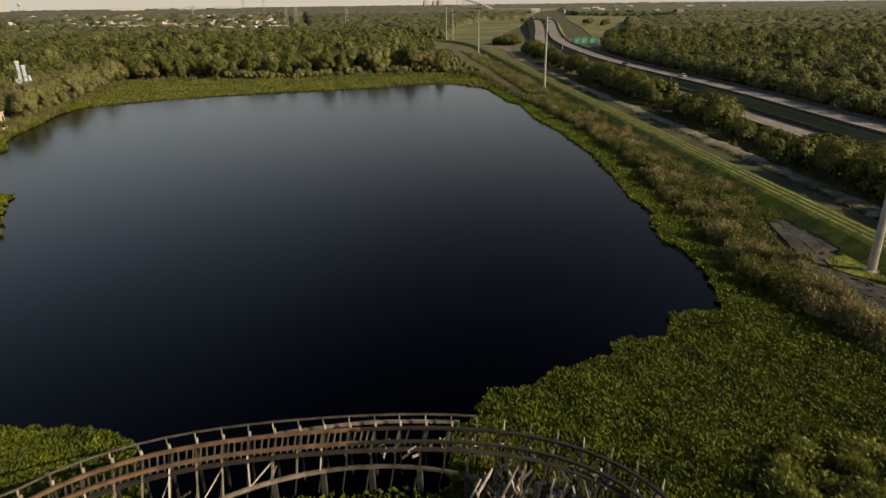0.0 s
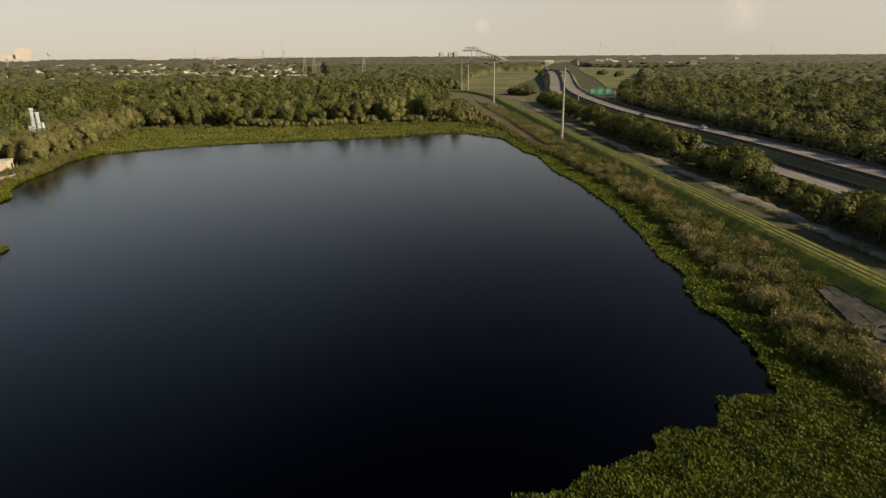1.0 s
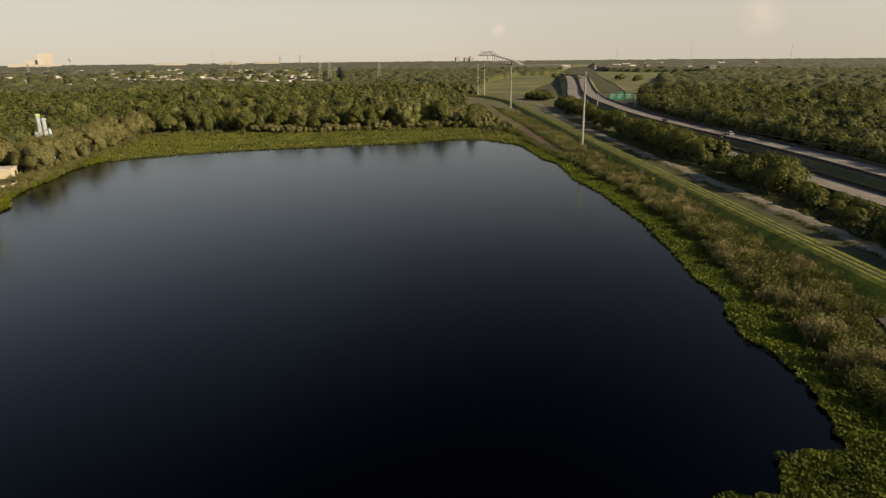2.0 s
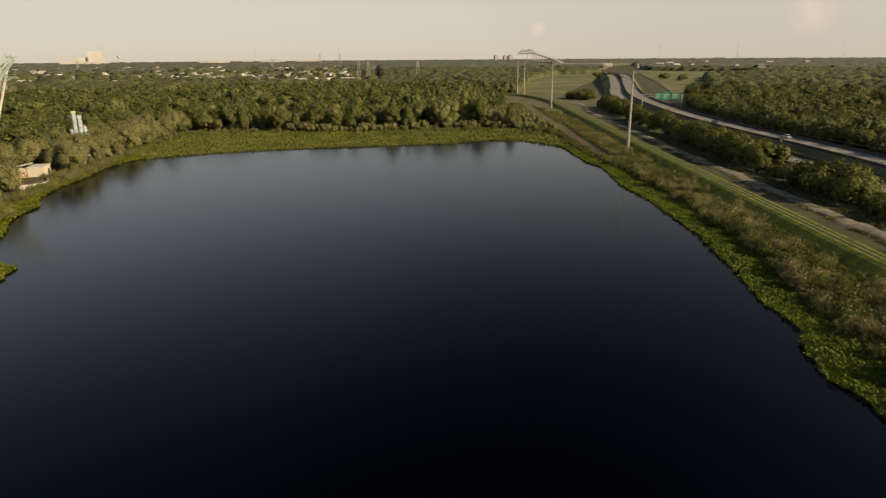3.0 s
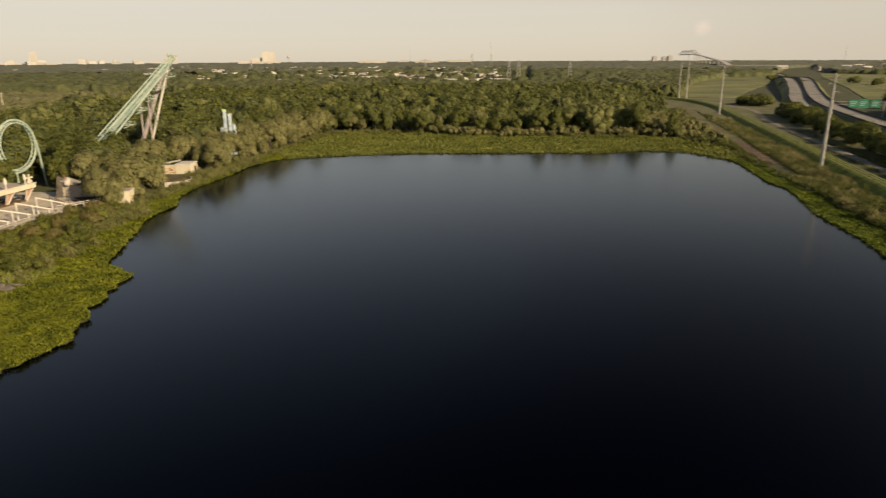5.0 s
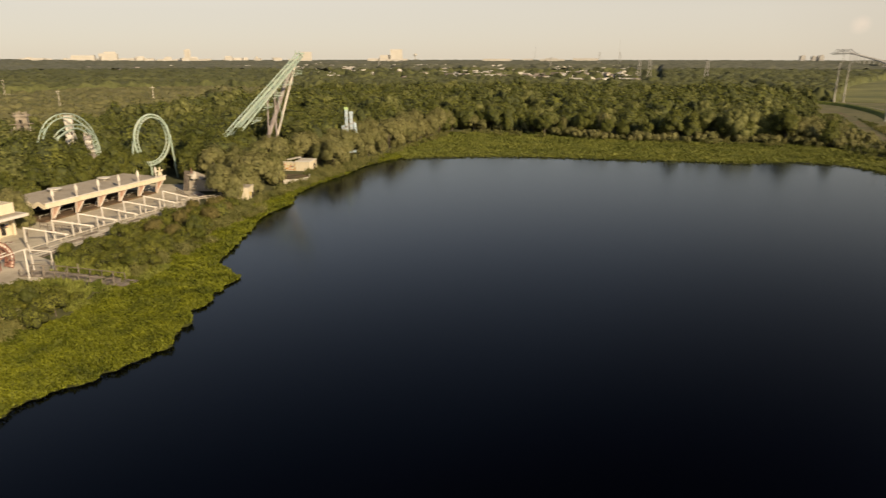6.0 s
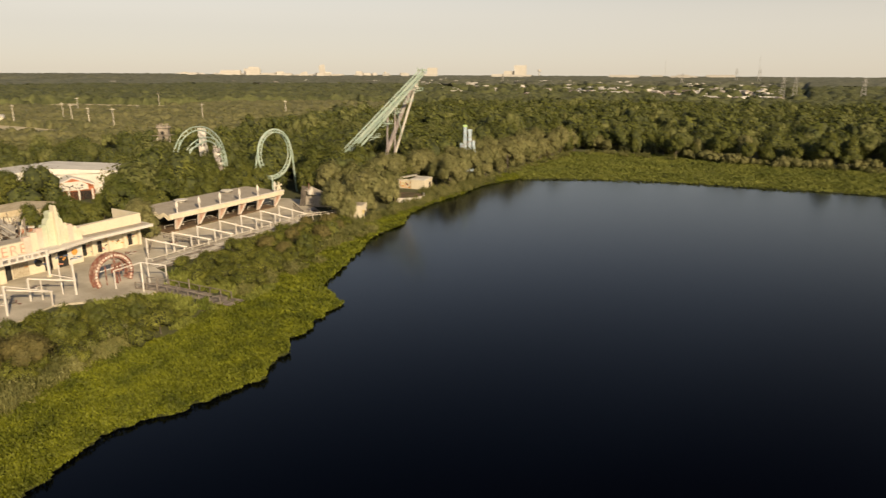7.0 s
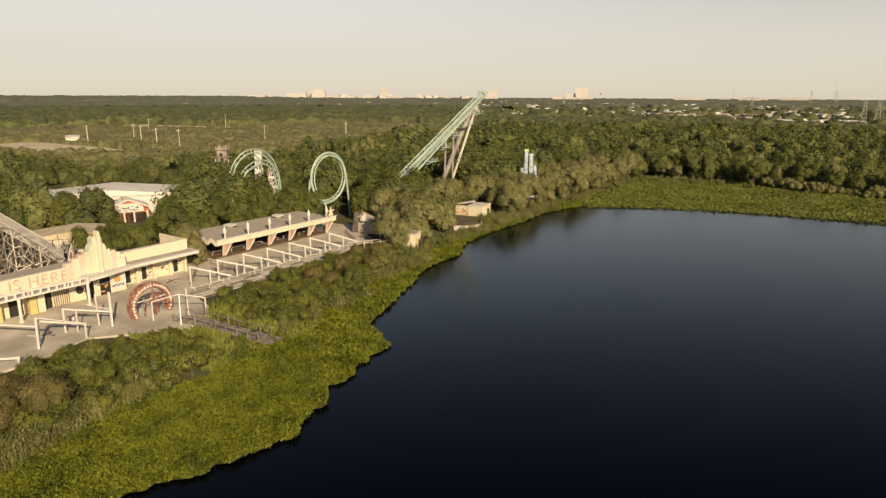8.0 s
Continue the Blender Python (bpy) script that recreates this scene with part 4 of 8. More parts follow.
plant(OLIVE, [(-103.5, 163, 0.8), (-107.5, 166.5, 0.8), (-102, 170, 0.8), (-106, 173.5, 0.8), (-110, 172, 0.8), (-104, 178, 0.8), (-109, 179.5, 0.8), (-100.5, 157, 0.7), (-106.5, 158, 0.8), (-112, 176, 0.9), (-99, 150.5, 0.7), (-110.5, 184, 0.9)], rng, 0.42, 0.68)
plant(BROAD, [(-95.5, 109, 0.9), (-99, 112, 0.9), (-96, 115, 0.9), (-100, 105, 0.9), (-93, 119, 0.9), (-101.5, 117, 0.9), (-97.5, 121, 0.9), (-98, 160, 0.9), (-101, 172, 0.9)], rng, 0.28, 0.38)
pale_bush = tree(90, 2.4, 1.6, BLOSSOM, "cream-flowering bush among dark shrubs", 700, 0.24, 8, 0.08, "shrub", "shrub", "shrubs on the banks")
pale_bush.matrix_basis = pose(-92, 114.9, 0.6)
rest = np.array(shrub_spots[1::2])
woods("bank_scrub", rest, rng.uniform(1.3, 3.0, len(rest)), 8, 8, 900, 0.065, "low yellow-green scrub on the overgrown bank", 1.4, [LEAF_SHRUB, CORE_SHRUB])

# the woods
HOLE_LINE = FOREST_HOLE + FOREST_HOLE[:1]


def tapered(x, y, h):
    """Trees grow lower towards the open corridor."""
    return h * np.where(x > 150, 1.0, np.clip(0.3 + off_line(HOLE_LINE, x, y) / 48, 0.3, 1.0))


x, y = scatter(rng, (-700, 60, 700, 720), 9.2)
keep = may_grow(x, y, 3.0) & in_sight(x, y, 640) & ~((abs(x + 30) < 92) & (y < 366)) & ~((x > -126) & (x < -100) & (y > 200) & (y < 345))
keep &= ~((x < -300) & (y > 215) & (y < 640)) & (x < 130)
keep &= (wobble(x, y, 15) < 0.8) | (np.hypot(x + 16, y - 70) < 200)
mid = np.stack([x[keep], y[keep], np.full(keep.sum(), 0.9)], 1)
open_land = wobble(mid[:, 0], mid[:, 1], 60)
tall = tapered(mid[:, 0], mid[:, 1], 11.0 + 1.9 * open_land + 1.2 * wobble(mid[:, 1], mid[:, 0], 21) + rng.uniform(-2.4, 2.2, len(mid)) + 3.0 * (rng.random(len(mid)) < 0.12))
tall = np.where((mid[:, 0] < -222) & (mid[:, 1] < 335), tall * 0.62, tall)
pale = (rng.random(len(mid)) < 0.22 + 0.3 * np.clip(wobble(mid[:, 1], mid[:, 0], 38), 0, 1)) | ((mid[:, 0] > 5) & (mid[:, 0] < 110) & (mid[:, 1] < 430))
close = np.hypot(mid[:, 0] + 16, mid[:, 1] - 70) < 320
for tag, sel, mats, wide in (("woodland", ~pale, None, 1.0), ("pale_woodland", pale, [LEAF_LIGHT, CORE_LIGHT], 0.9)):
    words = "lighter olive trees among the woodland" if tag[0] == "p" else "dense mixed green woodland round the lake"
    woods("near_" + tag, mid[sel & close], tall[sel & close], 21 + len(tag), 12, 900, 0.043, words, wide, mats)
    woods(tag, mid[sel & ~close], tall[sel & ~close], 41 + len(tag), 8, 190, 0.078, words, wide, mats)
x, y = scatter(rng, (130, 40, 640, 720), 11.6)
keep = may_grow(x, y) & in_sight(x, y, 640) & (wobble(x, y, 13) < 0.72)
mid = np.stack([x[keep], y[keep], np.full(keep.sum(), 0.9)], 1)
tall = 9.0 + 1.8 * wobble(mid[:, 0], mid[:, 1], 22) + rng.uniform(-3.0, 3.0, len(mid))
light = rng.random(len(mid)) < 0.2 + 0.3 * np.clip(wobble(mid[:, 1], mid[:, 0], 50), 0, 1)
woods("highway_woodland", mid[~light], tall[~light], 28, 8, 330, 0.075, "broad dark green trees of the woodland beyond the highway", 1.35)
woods("highway_thicket", mid[light], tall[light], 29, 8, 330, 0.075, "lighter yellow-green trees of the woodland beyond the highway", 1.3, [LEAF_THICKET, CORE_THICKET])
def canopy(name, near, far, cell, low, high, seed, mats, label, grows, leaves=0, leaf=1.0, step=0.012, turn=0.16, last=50.1, rough=1.1):
    """A closed canopy seen from afar: one sheet of crown domes over a jittered grid, with leaves standing on it."""
    g = np.random.default_rng(seed)
    ring = near * (1 + step) ** np.arange(int(math.log(far / near) / math.log(1 + step)) + 1)
    ring = ring[np.hypot(ring, 0) < far]
    bearing = np.radians(np.arange(-76, last, turn))
    R, B = np.meshgrid(ring, bearing, indexing="ij")
    jump = turn * 0.0174 * R * 0.3
    X, Y = -15 + R * np.sin(B) + g.uniform(-1, 1, R.shape) * jump, 40 + R * np.cos(B) + g.uniform(-1, 1, R.shape) * jump
    push, tall, shift = g.random((2, 256, 256)), g.random((256, 256)), g.random((256, 256))

    def top(x, y):
        i, j = np.floor(x / cell).astype(int), np.floor(y / cell).astype(int)
        z = np.zeros(x.shape)
        for di in (-1, 0, 1):
            for dj in (-1, 0, 1):
                a, b = (i + di) & 255, (j + dj) & 255
                away = np.hypot(x - (i + di + 0.15 + 0.7 * push[0, a, b]) * cell, y - (j + dj + 0.15 + 0.7 * push[1, a, b]) * cell)
                wide = cell * (0.62 + 0.42 * shift[a, b])
                dome = np.sqrt(np.clip(1 - (away / wide) ** 2, 0, 1))
                z = np.maximum(z, (low + (high - low) * tall[a, b]) * (0.12 + 0.88 * dome) * (dome > 0))
        return z * (1 + np.where(np.hypot(x, y) > 2500, 0.05, 0.2) * wobble(x, y, 70) + 0.1 * wobble(y, x, 23)) * (1 + 0.9 * np.clip((-x / np.maximum(y, 1) - 0.85) * 2, 0, 1) * (np.hypot(x, y) > 2500))

    Z = 0.7 + np.where(grows(X, Y), top(X, Y) + g.uniform(-rough, rough, X.shape), -1.6)
    idx = np.arange(X.size).reshape(X.shape)
    up = Z > 0.2
    some = up[:-1, :-1] | up[1:, :-1] | up[:-1, 1:] | up[1:, 1:]
    f = np.stack([idx[:-1, :-1], idx[:-1, 1:], idx[1:, 1:], idx[1:, :-1]], -1)[some]
    verts = np.stack([X, Y, Z], -1).reshape(-1, 3)
    groups = [(f, 0)]
    if leaves:
        rr, bb = near * (far / near) ** (g.random(leaves * 2) ** 1.3), np.radians(g.uniform(-76, last, leaves * 2))
        x, y = -15 + rr * np.sin(bb), 40 + rr * np.cos(bb)
        k = grows(x, y)
        x, y = x[k][:leaves], y[k][:leaves]
        z = top(x, y)
        slope = np.stack([z - top(x + 0.8, y), z - top(x, y + 0.8), np.full(len(x), 0.8)], 1)
        pts = leaflets(g, np.stack([x, y, 0.8 + z + g.uniform(-0.2, 0.5, len(x))], 1), np.clip(slope, -1.5, 1.5) + g.normal(size=(len(x), 3)) * 0.25, leaf, 1.3).reshape(-1, 3)
        groups.append((np.arange(len(pts)).reshape(-1, 3) + len(verts), 1))
        verts = np.vstack([verts, pts])
    return stuff(name, array_mesh(name, verts, groups, mats), label, "woods")


def is_scrub(x, y):
    return (x < -300) & (y > 215) & (y < 640) & (np.hypot(x, y - 40) < 760)


def is_suburb(x, y):
    lean = x / np.maximum(y, 1)
    return (lean > -0.64) & (lean < -0.02) & (y > 900 + 50 * np.sin(x * 0.02)) & (y < 2300)


canopy("scrubland", 320, 780, 5.0, 2.0, 6.0, 26, [CORE_SCRUB, LEAF_SCRUB], "low olive scrubland beyond the park", lambda x, y: is_scrub(x, y) & may_grow(x, y), 50000, 0.7, 0.005, 0.14, -22, 0.5)
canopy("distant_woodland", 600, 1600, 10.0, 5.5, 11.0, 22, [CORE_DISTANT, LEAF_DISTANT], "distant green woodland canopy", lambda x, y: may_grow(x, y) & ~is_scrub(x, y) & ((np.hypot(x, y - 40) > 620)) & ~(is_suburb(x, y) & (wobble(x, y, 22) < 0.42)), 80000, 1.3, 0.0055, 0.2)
canopy("far_woodland", 1560, 4850, 15.0, 6.5, 11.0, 23, [CORE_FAR], "far woods to the horizon, greyed in colour for haze", lambda x, y: may_grow(x, y) & ~(is_suburb(x, y) & (wobble(x, y, 34) < 0.35)), 0, 1.0, 0.009, 0.2)
x, y = scatter(rng, (50, 340, 84, 480), 5.2)
keep = (off_line(TRACK_LINE, x, y) > 3.6) & (x < np.interp(y, [340, 380, 456, 480], [77, 80, 87, 89])) & ~inside(WIDE_BANK, x, y) & (off_line(BANK, x, y) > 2)
mid = np.stack([x[keep], y[keep], np.full(keep.sum(), 0.9)], 1)
woods("corner_scrub", mid, np.clip(4.6 - (mid[:, 0] - 50) * 0.09 + rng.uniform(-1.6, 1.4, len(mid)), 1.2, 6), 34, 6, 330, 0.1, "pale olive willow scrub at the corner of the woods", 1.2, [LEAF_PALE, CORE_PALE])
x = np.arange(-112, 60, 2.3)
mid = np.stack([x + rng.uniform(-1, 1, len(x)), 357.5 + 5 * np.sin(x * 0.06) + rng.uniform(-2.5, 3.5, len(x)) + np.where(x < -60, 8, 0), np.full(len(x), 0.6)], 1)
woods("edge_scrub", mid, rng.uniform(1.6, 4.8, len(mid)), 36, 6, 330, 0.1, "pale olive scrub along the foot of the woods", 1.15, [LEAF_PALE, CORE_PALE])
bush = np.array([(264 + 7 * i, 832 + 9 * (i % 2), 1.5) for i in range(4)] + [(391 + 9 * (i % 4), 905 + 14 * i, 1.5) for i in range(7)] + [(150 + 9 * math.cos(i * 2.4) * (0.4 + 0.07 * i), 556 + 12 * math.sin(i * 2.4) * (0.4 + 0.07 * i), 1.4) for i in range(12)] + [(330 + 8 * i, 1090 + 11 * (i % 3), 1.5) for i in range(5)])
woods("field_bushes", bush, rng.uniform(6, 9.5, len(bush)), 24, 8, 500, 0.08, "dark rounded bushes standing in the field", 1.3)

# ---- floating plants ----
def floating(name, region, step, leaf, count, seed, tall, label, mats=None):
    """A floating bed: an uneven low sheet, coloured dark for the shade between leaves, with leaf rosettes standing on
    it.
    """
    rng = np.random.default_rng(seed)
    xs = [p[0] for p in region]
    ys = [p[1] for p in region]
    ax, ay = np.arange(min(xs) - 2, max(xs) + 2, step), np.arange(min(ys) - 2, max(ys) + 2, step)
    X, Y = np.meshgrid(ax, ay)

    def within(x, y):
        jx, jy = x + 0.55 * wobble(x, y, 1.3), y + 0.55 * wobble(y, x, 1.1)
        return inside(region, jx, jy) & ~inside(OPEN_WATER, jx, jy)

    m = within(X, Y)
    cell = m[:-1, :-1].astype(int) + m[1:, :-1] + m[:-1, 1:] + m[1:, 1:] >= 2
    inner = m.copy()
    inner[1:-1, 1:-1] = m[1:-1, 1:-1] & m[:-2, 1:-1] & m[2:, 1:-1] & m[1:-1, :-2] & m[1:-1, 2:]
    Z = np.where(inner, 0.16 + 0.1 * wobble(X, Y, 1.6) + 0.1 * wobble(X, Y, 6), -0.05)
    idx = np.arange(X.size).reshape(X.shape)
    f = np.stack([idx[:-1, :-1], idx[:-1, 1:], idx[1:, 1:], idx[1:, :-1]], -1)[cell]
    x, y = rng.uniform(min(xs), max(xs), count * 14), rng.uniform(min(ys), max(ys), count * 14)
    k = within(x, y)
    x, y = x[k][:count], y[k][:count]
    crest = tall * (0.6 + 0.3 * wobble(x, y, 0.75) + 0.4 * wobble(x, y, 2.4) + 0.3 * wobble(x, y, 9))
    c = np.stack([x, y, 0.14 + np.maximum(np.abs(crest), 0.4 * tall) * rng.uniform(0.25, 1.0, len(x))], 1)
    nrm = np.stack([rng.normal(0.25, 0.75, len(x)), rng.normal(-0.15, 0.75, len(x)), np.ones(len(x)) * 0.5], 1)
    leaf_pts = leaflets(rng, c, nrm, leaf, 1.3).reshape(-1, 3)
    verts = np.vstack([np.stack([X, Y, Z], -1).reshape(-1, 3), leaf_pts])
    lf = np.arange(len(leaf_pts)).reshape(-1, 3) + X.size
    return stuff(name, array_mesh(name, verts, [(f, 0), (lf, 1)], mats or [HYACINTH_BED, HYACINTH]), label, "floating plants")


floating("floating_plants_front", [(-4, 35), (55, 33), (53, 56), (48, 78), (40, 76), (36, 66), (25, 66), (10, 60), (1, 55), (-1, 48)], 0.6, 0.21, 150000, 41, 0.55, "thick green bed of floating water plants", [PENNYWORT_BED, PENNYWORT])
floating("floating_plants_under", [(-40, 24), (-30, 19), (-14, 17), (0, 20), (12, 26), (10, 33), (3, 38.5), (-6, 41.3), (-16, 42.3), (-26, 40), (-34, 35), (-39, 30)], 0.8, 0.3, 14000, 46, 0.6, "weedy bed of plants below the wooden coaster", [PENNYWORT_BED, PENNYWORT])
# Same mat as floating_plants_left; its shading is put in with darker leaf colours.
floating("floating_plants_corner", [(-66, 76), (-60, 60), (-50, 50), (-26, 40), (-28, 54), (-44, 60), (-56, 70), (-62, 84)], 0.6, 0.25, 40000, 45, 0.5, "green bed of floating water plants by the coaster, coloured darker for shading", [PENNYWORT_BED, PENNYWORT])
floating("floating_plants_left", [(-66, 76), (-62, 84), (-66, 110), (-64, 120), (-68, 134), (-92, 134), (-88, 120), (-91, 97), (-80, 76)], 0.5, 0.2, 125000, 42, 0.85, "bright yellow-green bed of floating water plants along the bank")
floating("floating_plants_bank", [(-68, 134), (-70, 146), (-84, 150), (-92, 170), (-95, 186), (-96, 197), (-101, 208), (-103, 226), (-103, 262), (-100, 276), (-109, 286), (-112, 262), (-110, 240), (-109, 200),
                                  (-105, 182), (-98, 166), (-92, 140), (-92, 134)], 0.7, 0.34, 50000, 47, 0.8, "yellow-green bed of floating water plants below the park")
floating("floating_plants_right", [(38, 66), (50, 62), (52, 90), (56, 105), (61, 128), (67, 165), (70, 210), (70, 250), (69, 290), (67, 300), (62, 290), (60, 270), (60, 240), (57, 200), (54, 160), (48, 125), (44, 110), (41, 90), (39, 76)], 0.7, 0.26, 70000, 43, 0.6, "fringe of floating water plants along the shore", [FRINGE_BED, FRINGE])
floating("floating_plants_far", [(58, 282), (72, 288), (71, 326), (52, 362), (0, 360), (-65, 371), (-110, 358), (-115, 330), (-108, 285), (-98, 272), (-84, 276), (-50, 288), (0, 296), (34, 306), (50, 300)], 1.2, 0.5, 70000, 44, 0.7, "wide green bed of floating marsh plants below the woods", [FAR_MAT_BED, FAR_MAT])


# ---- reeds ----
def reeds(name, spots, tall, seed, mat, label, blades_each=9, width=0.16, spray=0.45):
    """Tufts of blades that rise from one foot and bend outwards."""
    rng = np.random.default_rng(seed)
    n = len(spots) * blades_each
    c = np.repeat(spots, blades_each, 0)
    h = np.repeat(tall, blades_each)[:, None] * rng.uniform(0.55, 1.1, (n, 1))
    a = rng.uniform(0, 6.283, n)
    out = np.stack([np.cos(a), np.sin(a), np.zeros(n)], 1) * rng.uniform(0.05, 1.0, (n, 1)) * spray * h
    up = np.array([[0, 0, 1.0]])
    t = rng.uniform(0, 6.283, n)
    side = np.stack([np.cos(t), np.sin(t), np.zeros(n)], 1) * width * rng.uniform(0.6, 1.5, (n, 1))
    foot = c + out * 0.35
    tip = c + out * 1.35 + up * h * rng.uniform(0.8, 1.0, (n, 1))
    pts = np.stack([foot + side, tip, foot - side], 1).reshape(-1, 3)
    return stuff(name, array_mesh(name, pts, [(np.arange(len(pts)).reshape(-1, 3), 0)], [mat]), label, "reeds")


def reed_mounds(name, spots, tall, wide, seed, mat, label, each=135, blade=0.085):
    """Dense rounded clumps of reeds: blades fan out from the foot to a domed top."""
    rng = np.random.default_rng(seed)
    n = len(spots) * each
    c = np.repeat(spots, each, 0)
    R, h = np.repeat(wide, each)[:, None], np.repeat(tall, each)[:, None]
    a = rng.uniform(0, 6.283, n)
    rho = np.sqrt(rng.uniform(0, 1, n))[:, None]
    flat = np.stack([np.cos(a), np.sin(a), np.zeros(n)], 1)
    up = np.array([[0, 0, 1.0]])
    foot = c + flat * R * rho * 0.75
    dome = np.sqrt(np.clip(1.05 - rho ** 2, 0.08, 1)) * rng.uniform(0.62, 1.08, (n, 1))
    tip = c + flat * R * (rho * 1.2 + 0.24 * rng.normal(size=(n, 1))) + up * h * dome
    t = rng.uniform(0, 6.283, n)
    side = np.stack([np.cos(t), np.sin(t), np.zeros(n)], 1) * blade * rng.uniform(0.6, 1.5, (n, 1))
    pts = np.stack([foot + side, tip, foot - side], 1).reshape(-1, 3)
    plume = leaflets(rng, tip - up * h * rng.uniform(0.0, 0.28, (n, 1)) + rng.normal(size=(n, 3)) * 0.12, rng.normal(size=(n, 3)) + flat + up * 0.4, blade * 2.0, 2.4).reshape(-1, 3)
    pts = np.vstack([pts, plume])
    return stuff(name, array_mesh(name, pts, [(np.arange(len(pts)).reshape(-1, 3), 0)], [mat]), label, "reeds")


def reed_belt(count, u0, u1, v0, v1, seed):
    rng = np.random.default_rng(seed)
    v = v0 + (v1 - v0) * rng.random(count) ** 1.15
    inner = np.interp(v, [0, 55, 74, 84, 93, 105, 120, 132, 165, 210, 250, 290, 330, 460], [57, 49, 46, 49.5, 52, 54, 57, 60, 65, 67.5, 70, 76, 80, 91])
    outer = np.interp(v, [0, 55, 70, 80, 92, 107, 136, 165, 210, 265, 330, 560], [51, 52.5, 54.5, 60, 64.5, 68.3, 71.6, 74.5, 79, 84, 90, 114])
    x = inner + (outer - inner) * (u0 + (u1 - u0) * rng.random(count))
    return np.stack([x, v, np.full(count, 0.45)], 1)


MARSH_GREEN = foliage("marsh_grass_blade", (0.085, 0.11, 0.018), (0.28, 0.3, 0.075), 0.3, 0.3)
BUSH = (29.0, 34.5)
belt = reed_belt(1150, 0.05, 1.0, 50, 440, 61)
belt = belt[(off_line(TRACK_LINE, belt[:, 0], belt[:, 1]) > 3.2)]
extra = reed_belt(420, 0.0, 1.0, 50, 170, 56)
belt = np.vstack([belt, extra])
SLAB_PLOT = [(71.5, 94.5), (70.5, 75.5), (55.8, 75), (61, 91.6)]
belt = belt[~inside(SLAB_PLOT, belt[:, 0], belt[:, 1])]
tall = np.clip(2.2 + 1.2 * wobble(belt[:, 0], belt[:, 1], 4) + np.random.default_rng(60).uniform(-0.7, 0.9, len(belt)), 1.2, 3.9)
wide = np.random.default_rng(59).uniform(0.9, 2.0, len(belt))
tan = wobble(belt[:, 0], belt[:, 1], 4.5) + 0.5 * wobble(belt[:, 1], belt[:, 0], 13) > 0.16
reed_mounds("tan_reeds", belt[tan], tall[tan], wide[tan], 62, REED, "tall tan and pink-tinged reed clumps on the lake bank")
reed_mounds("green_reeds", belt[~tan], tall[~tan] * 0.85, wide[~tan], 63, REED_GREEN, "tall olive green reed and weed clumps on the lake bank")
low = reed_belt(900, 0.0, 1.0, 50, 330, 58)
low = low[(off_line(TRACK_LINE, low[:, 0], low[:, 1]) > 2.8) & ~inside(SLAB_PLOT, low[:, 0], low[:, 1])]
reeds("bank_weeds", low, np.random.default_rng(57).uniform(0.5, 1.5, len(low)), 69, REED_GREEN, "low green weeds between the reed clumps", 30, 0.08, 0.7)
g = np.random.default_rng(73)
along = 40 + 340 * g.random(7000) ** 1.5
side = g.uniform(-7.5, 7.5, len(along))
side = side[(np.abs(side + 1.45) > 0.42) & (np.abs(side - 0.05) > 0.42)]
along = along[:len(side)]
line_x = np.interp(along, [p[1] for p in LEVEE[:40]], [p[0] for p in LEVEE[:40]])
crest = np.interp(side, [-13, -7.3, -3.5, -2.5, 1.3, 2.1, 4.9, 8], [0.2, 0.7, 2.95, 3.3, 3.2, 2.75, 1.35, 0.6])
spot = np.stack([line_x + side, along, crest - 0.05], 1)
verge = np.stack([g.uniform(59, 72, 900), g.uniform(57, 78, 900), np.full(900, 1.4)], 1)
verge = verge[inside(VERGE, verge[:, 0], verge[:, 1])]
spot = np.vstack([spot, verge])
reeds("levee_grass", spot, g.uniform(0.12, 0.34, len(spot)), 74, TUFT, "short tufts of mown grass on the levee", 9, 0.05, 1.6)
corner = np.stack([rng.uniform(56, 96, 1500), rng.uniform(318, 520, 1500), np.full(1500, 1.2)], 1)
corner = corner[(off_line(TRACK_LINE, corner[:, 0], corner[:, 1]) > 3.2) & (corner[:, 0] > 52 + 0.05 * (corner[:, 1] - 318)) & (corner[:, 0] < 84 + 0.1 * (corner[:, 1] - 318))]
line_x = np.interp(along[:2600], [p[1] for p in GRAVEL_LINE], [p[0] for p in GRAVEL_LINE])
kerb = np.stack([line_x + np.where(g.random(2600) < 0.75, g.uniform(2.2, 8.5, 2600), g.uniform(-3.0, -1.8, 2600)), along[:2600], np.full(2600, 1.05)], 1)
kerb = kerb[off_line(ROAD_NEAR, kerb[:, 0], kerb[:, 1]) > 7.4]
reeds("roadside_weeds", kerb, g.uniform(0.4, 1.3, len(kerb)), 75, REED_GREEN, "rough green weeds between the gravel road and the trees", 12, 0.1, 0.9)
reeds("weeds", corner, rng.uniform(0.7, 2.2, len(corner)), 64, REED_GREEN, "rough green weeds along the dirt track", 9, 0.28)
lv = np.concatenate([np.stack([rng.uniform(-95.5, -92, 26), rng.uniform(140, 160, 26), np.full(26, 0.3)], 1), np.stack([rng.uniform(-103, -97.5, 60), rng.uniform(160, 186, 60), np.full(60, 0.3)], 1), np.stack([rng.uniform(-109, -104.5, 150), rng.uniform(186, 262, 150), np.full(150, 0.4)], 1),
                     np.stack([rng.uniform(-92, -87, 50), rng.uniform(92, 116, 50), np.full(50, 0.4)], 1), np.stack([rng.uniform(-104, 50, 110), rng.uniform(350, 366, 110), np.full(110, 0.6)], 1), np.stack([rng.uniform(-113, -106, 55), rng.uniform(262, 352, 55), np.full(55, 0.4)], 1)])
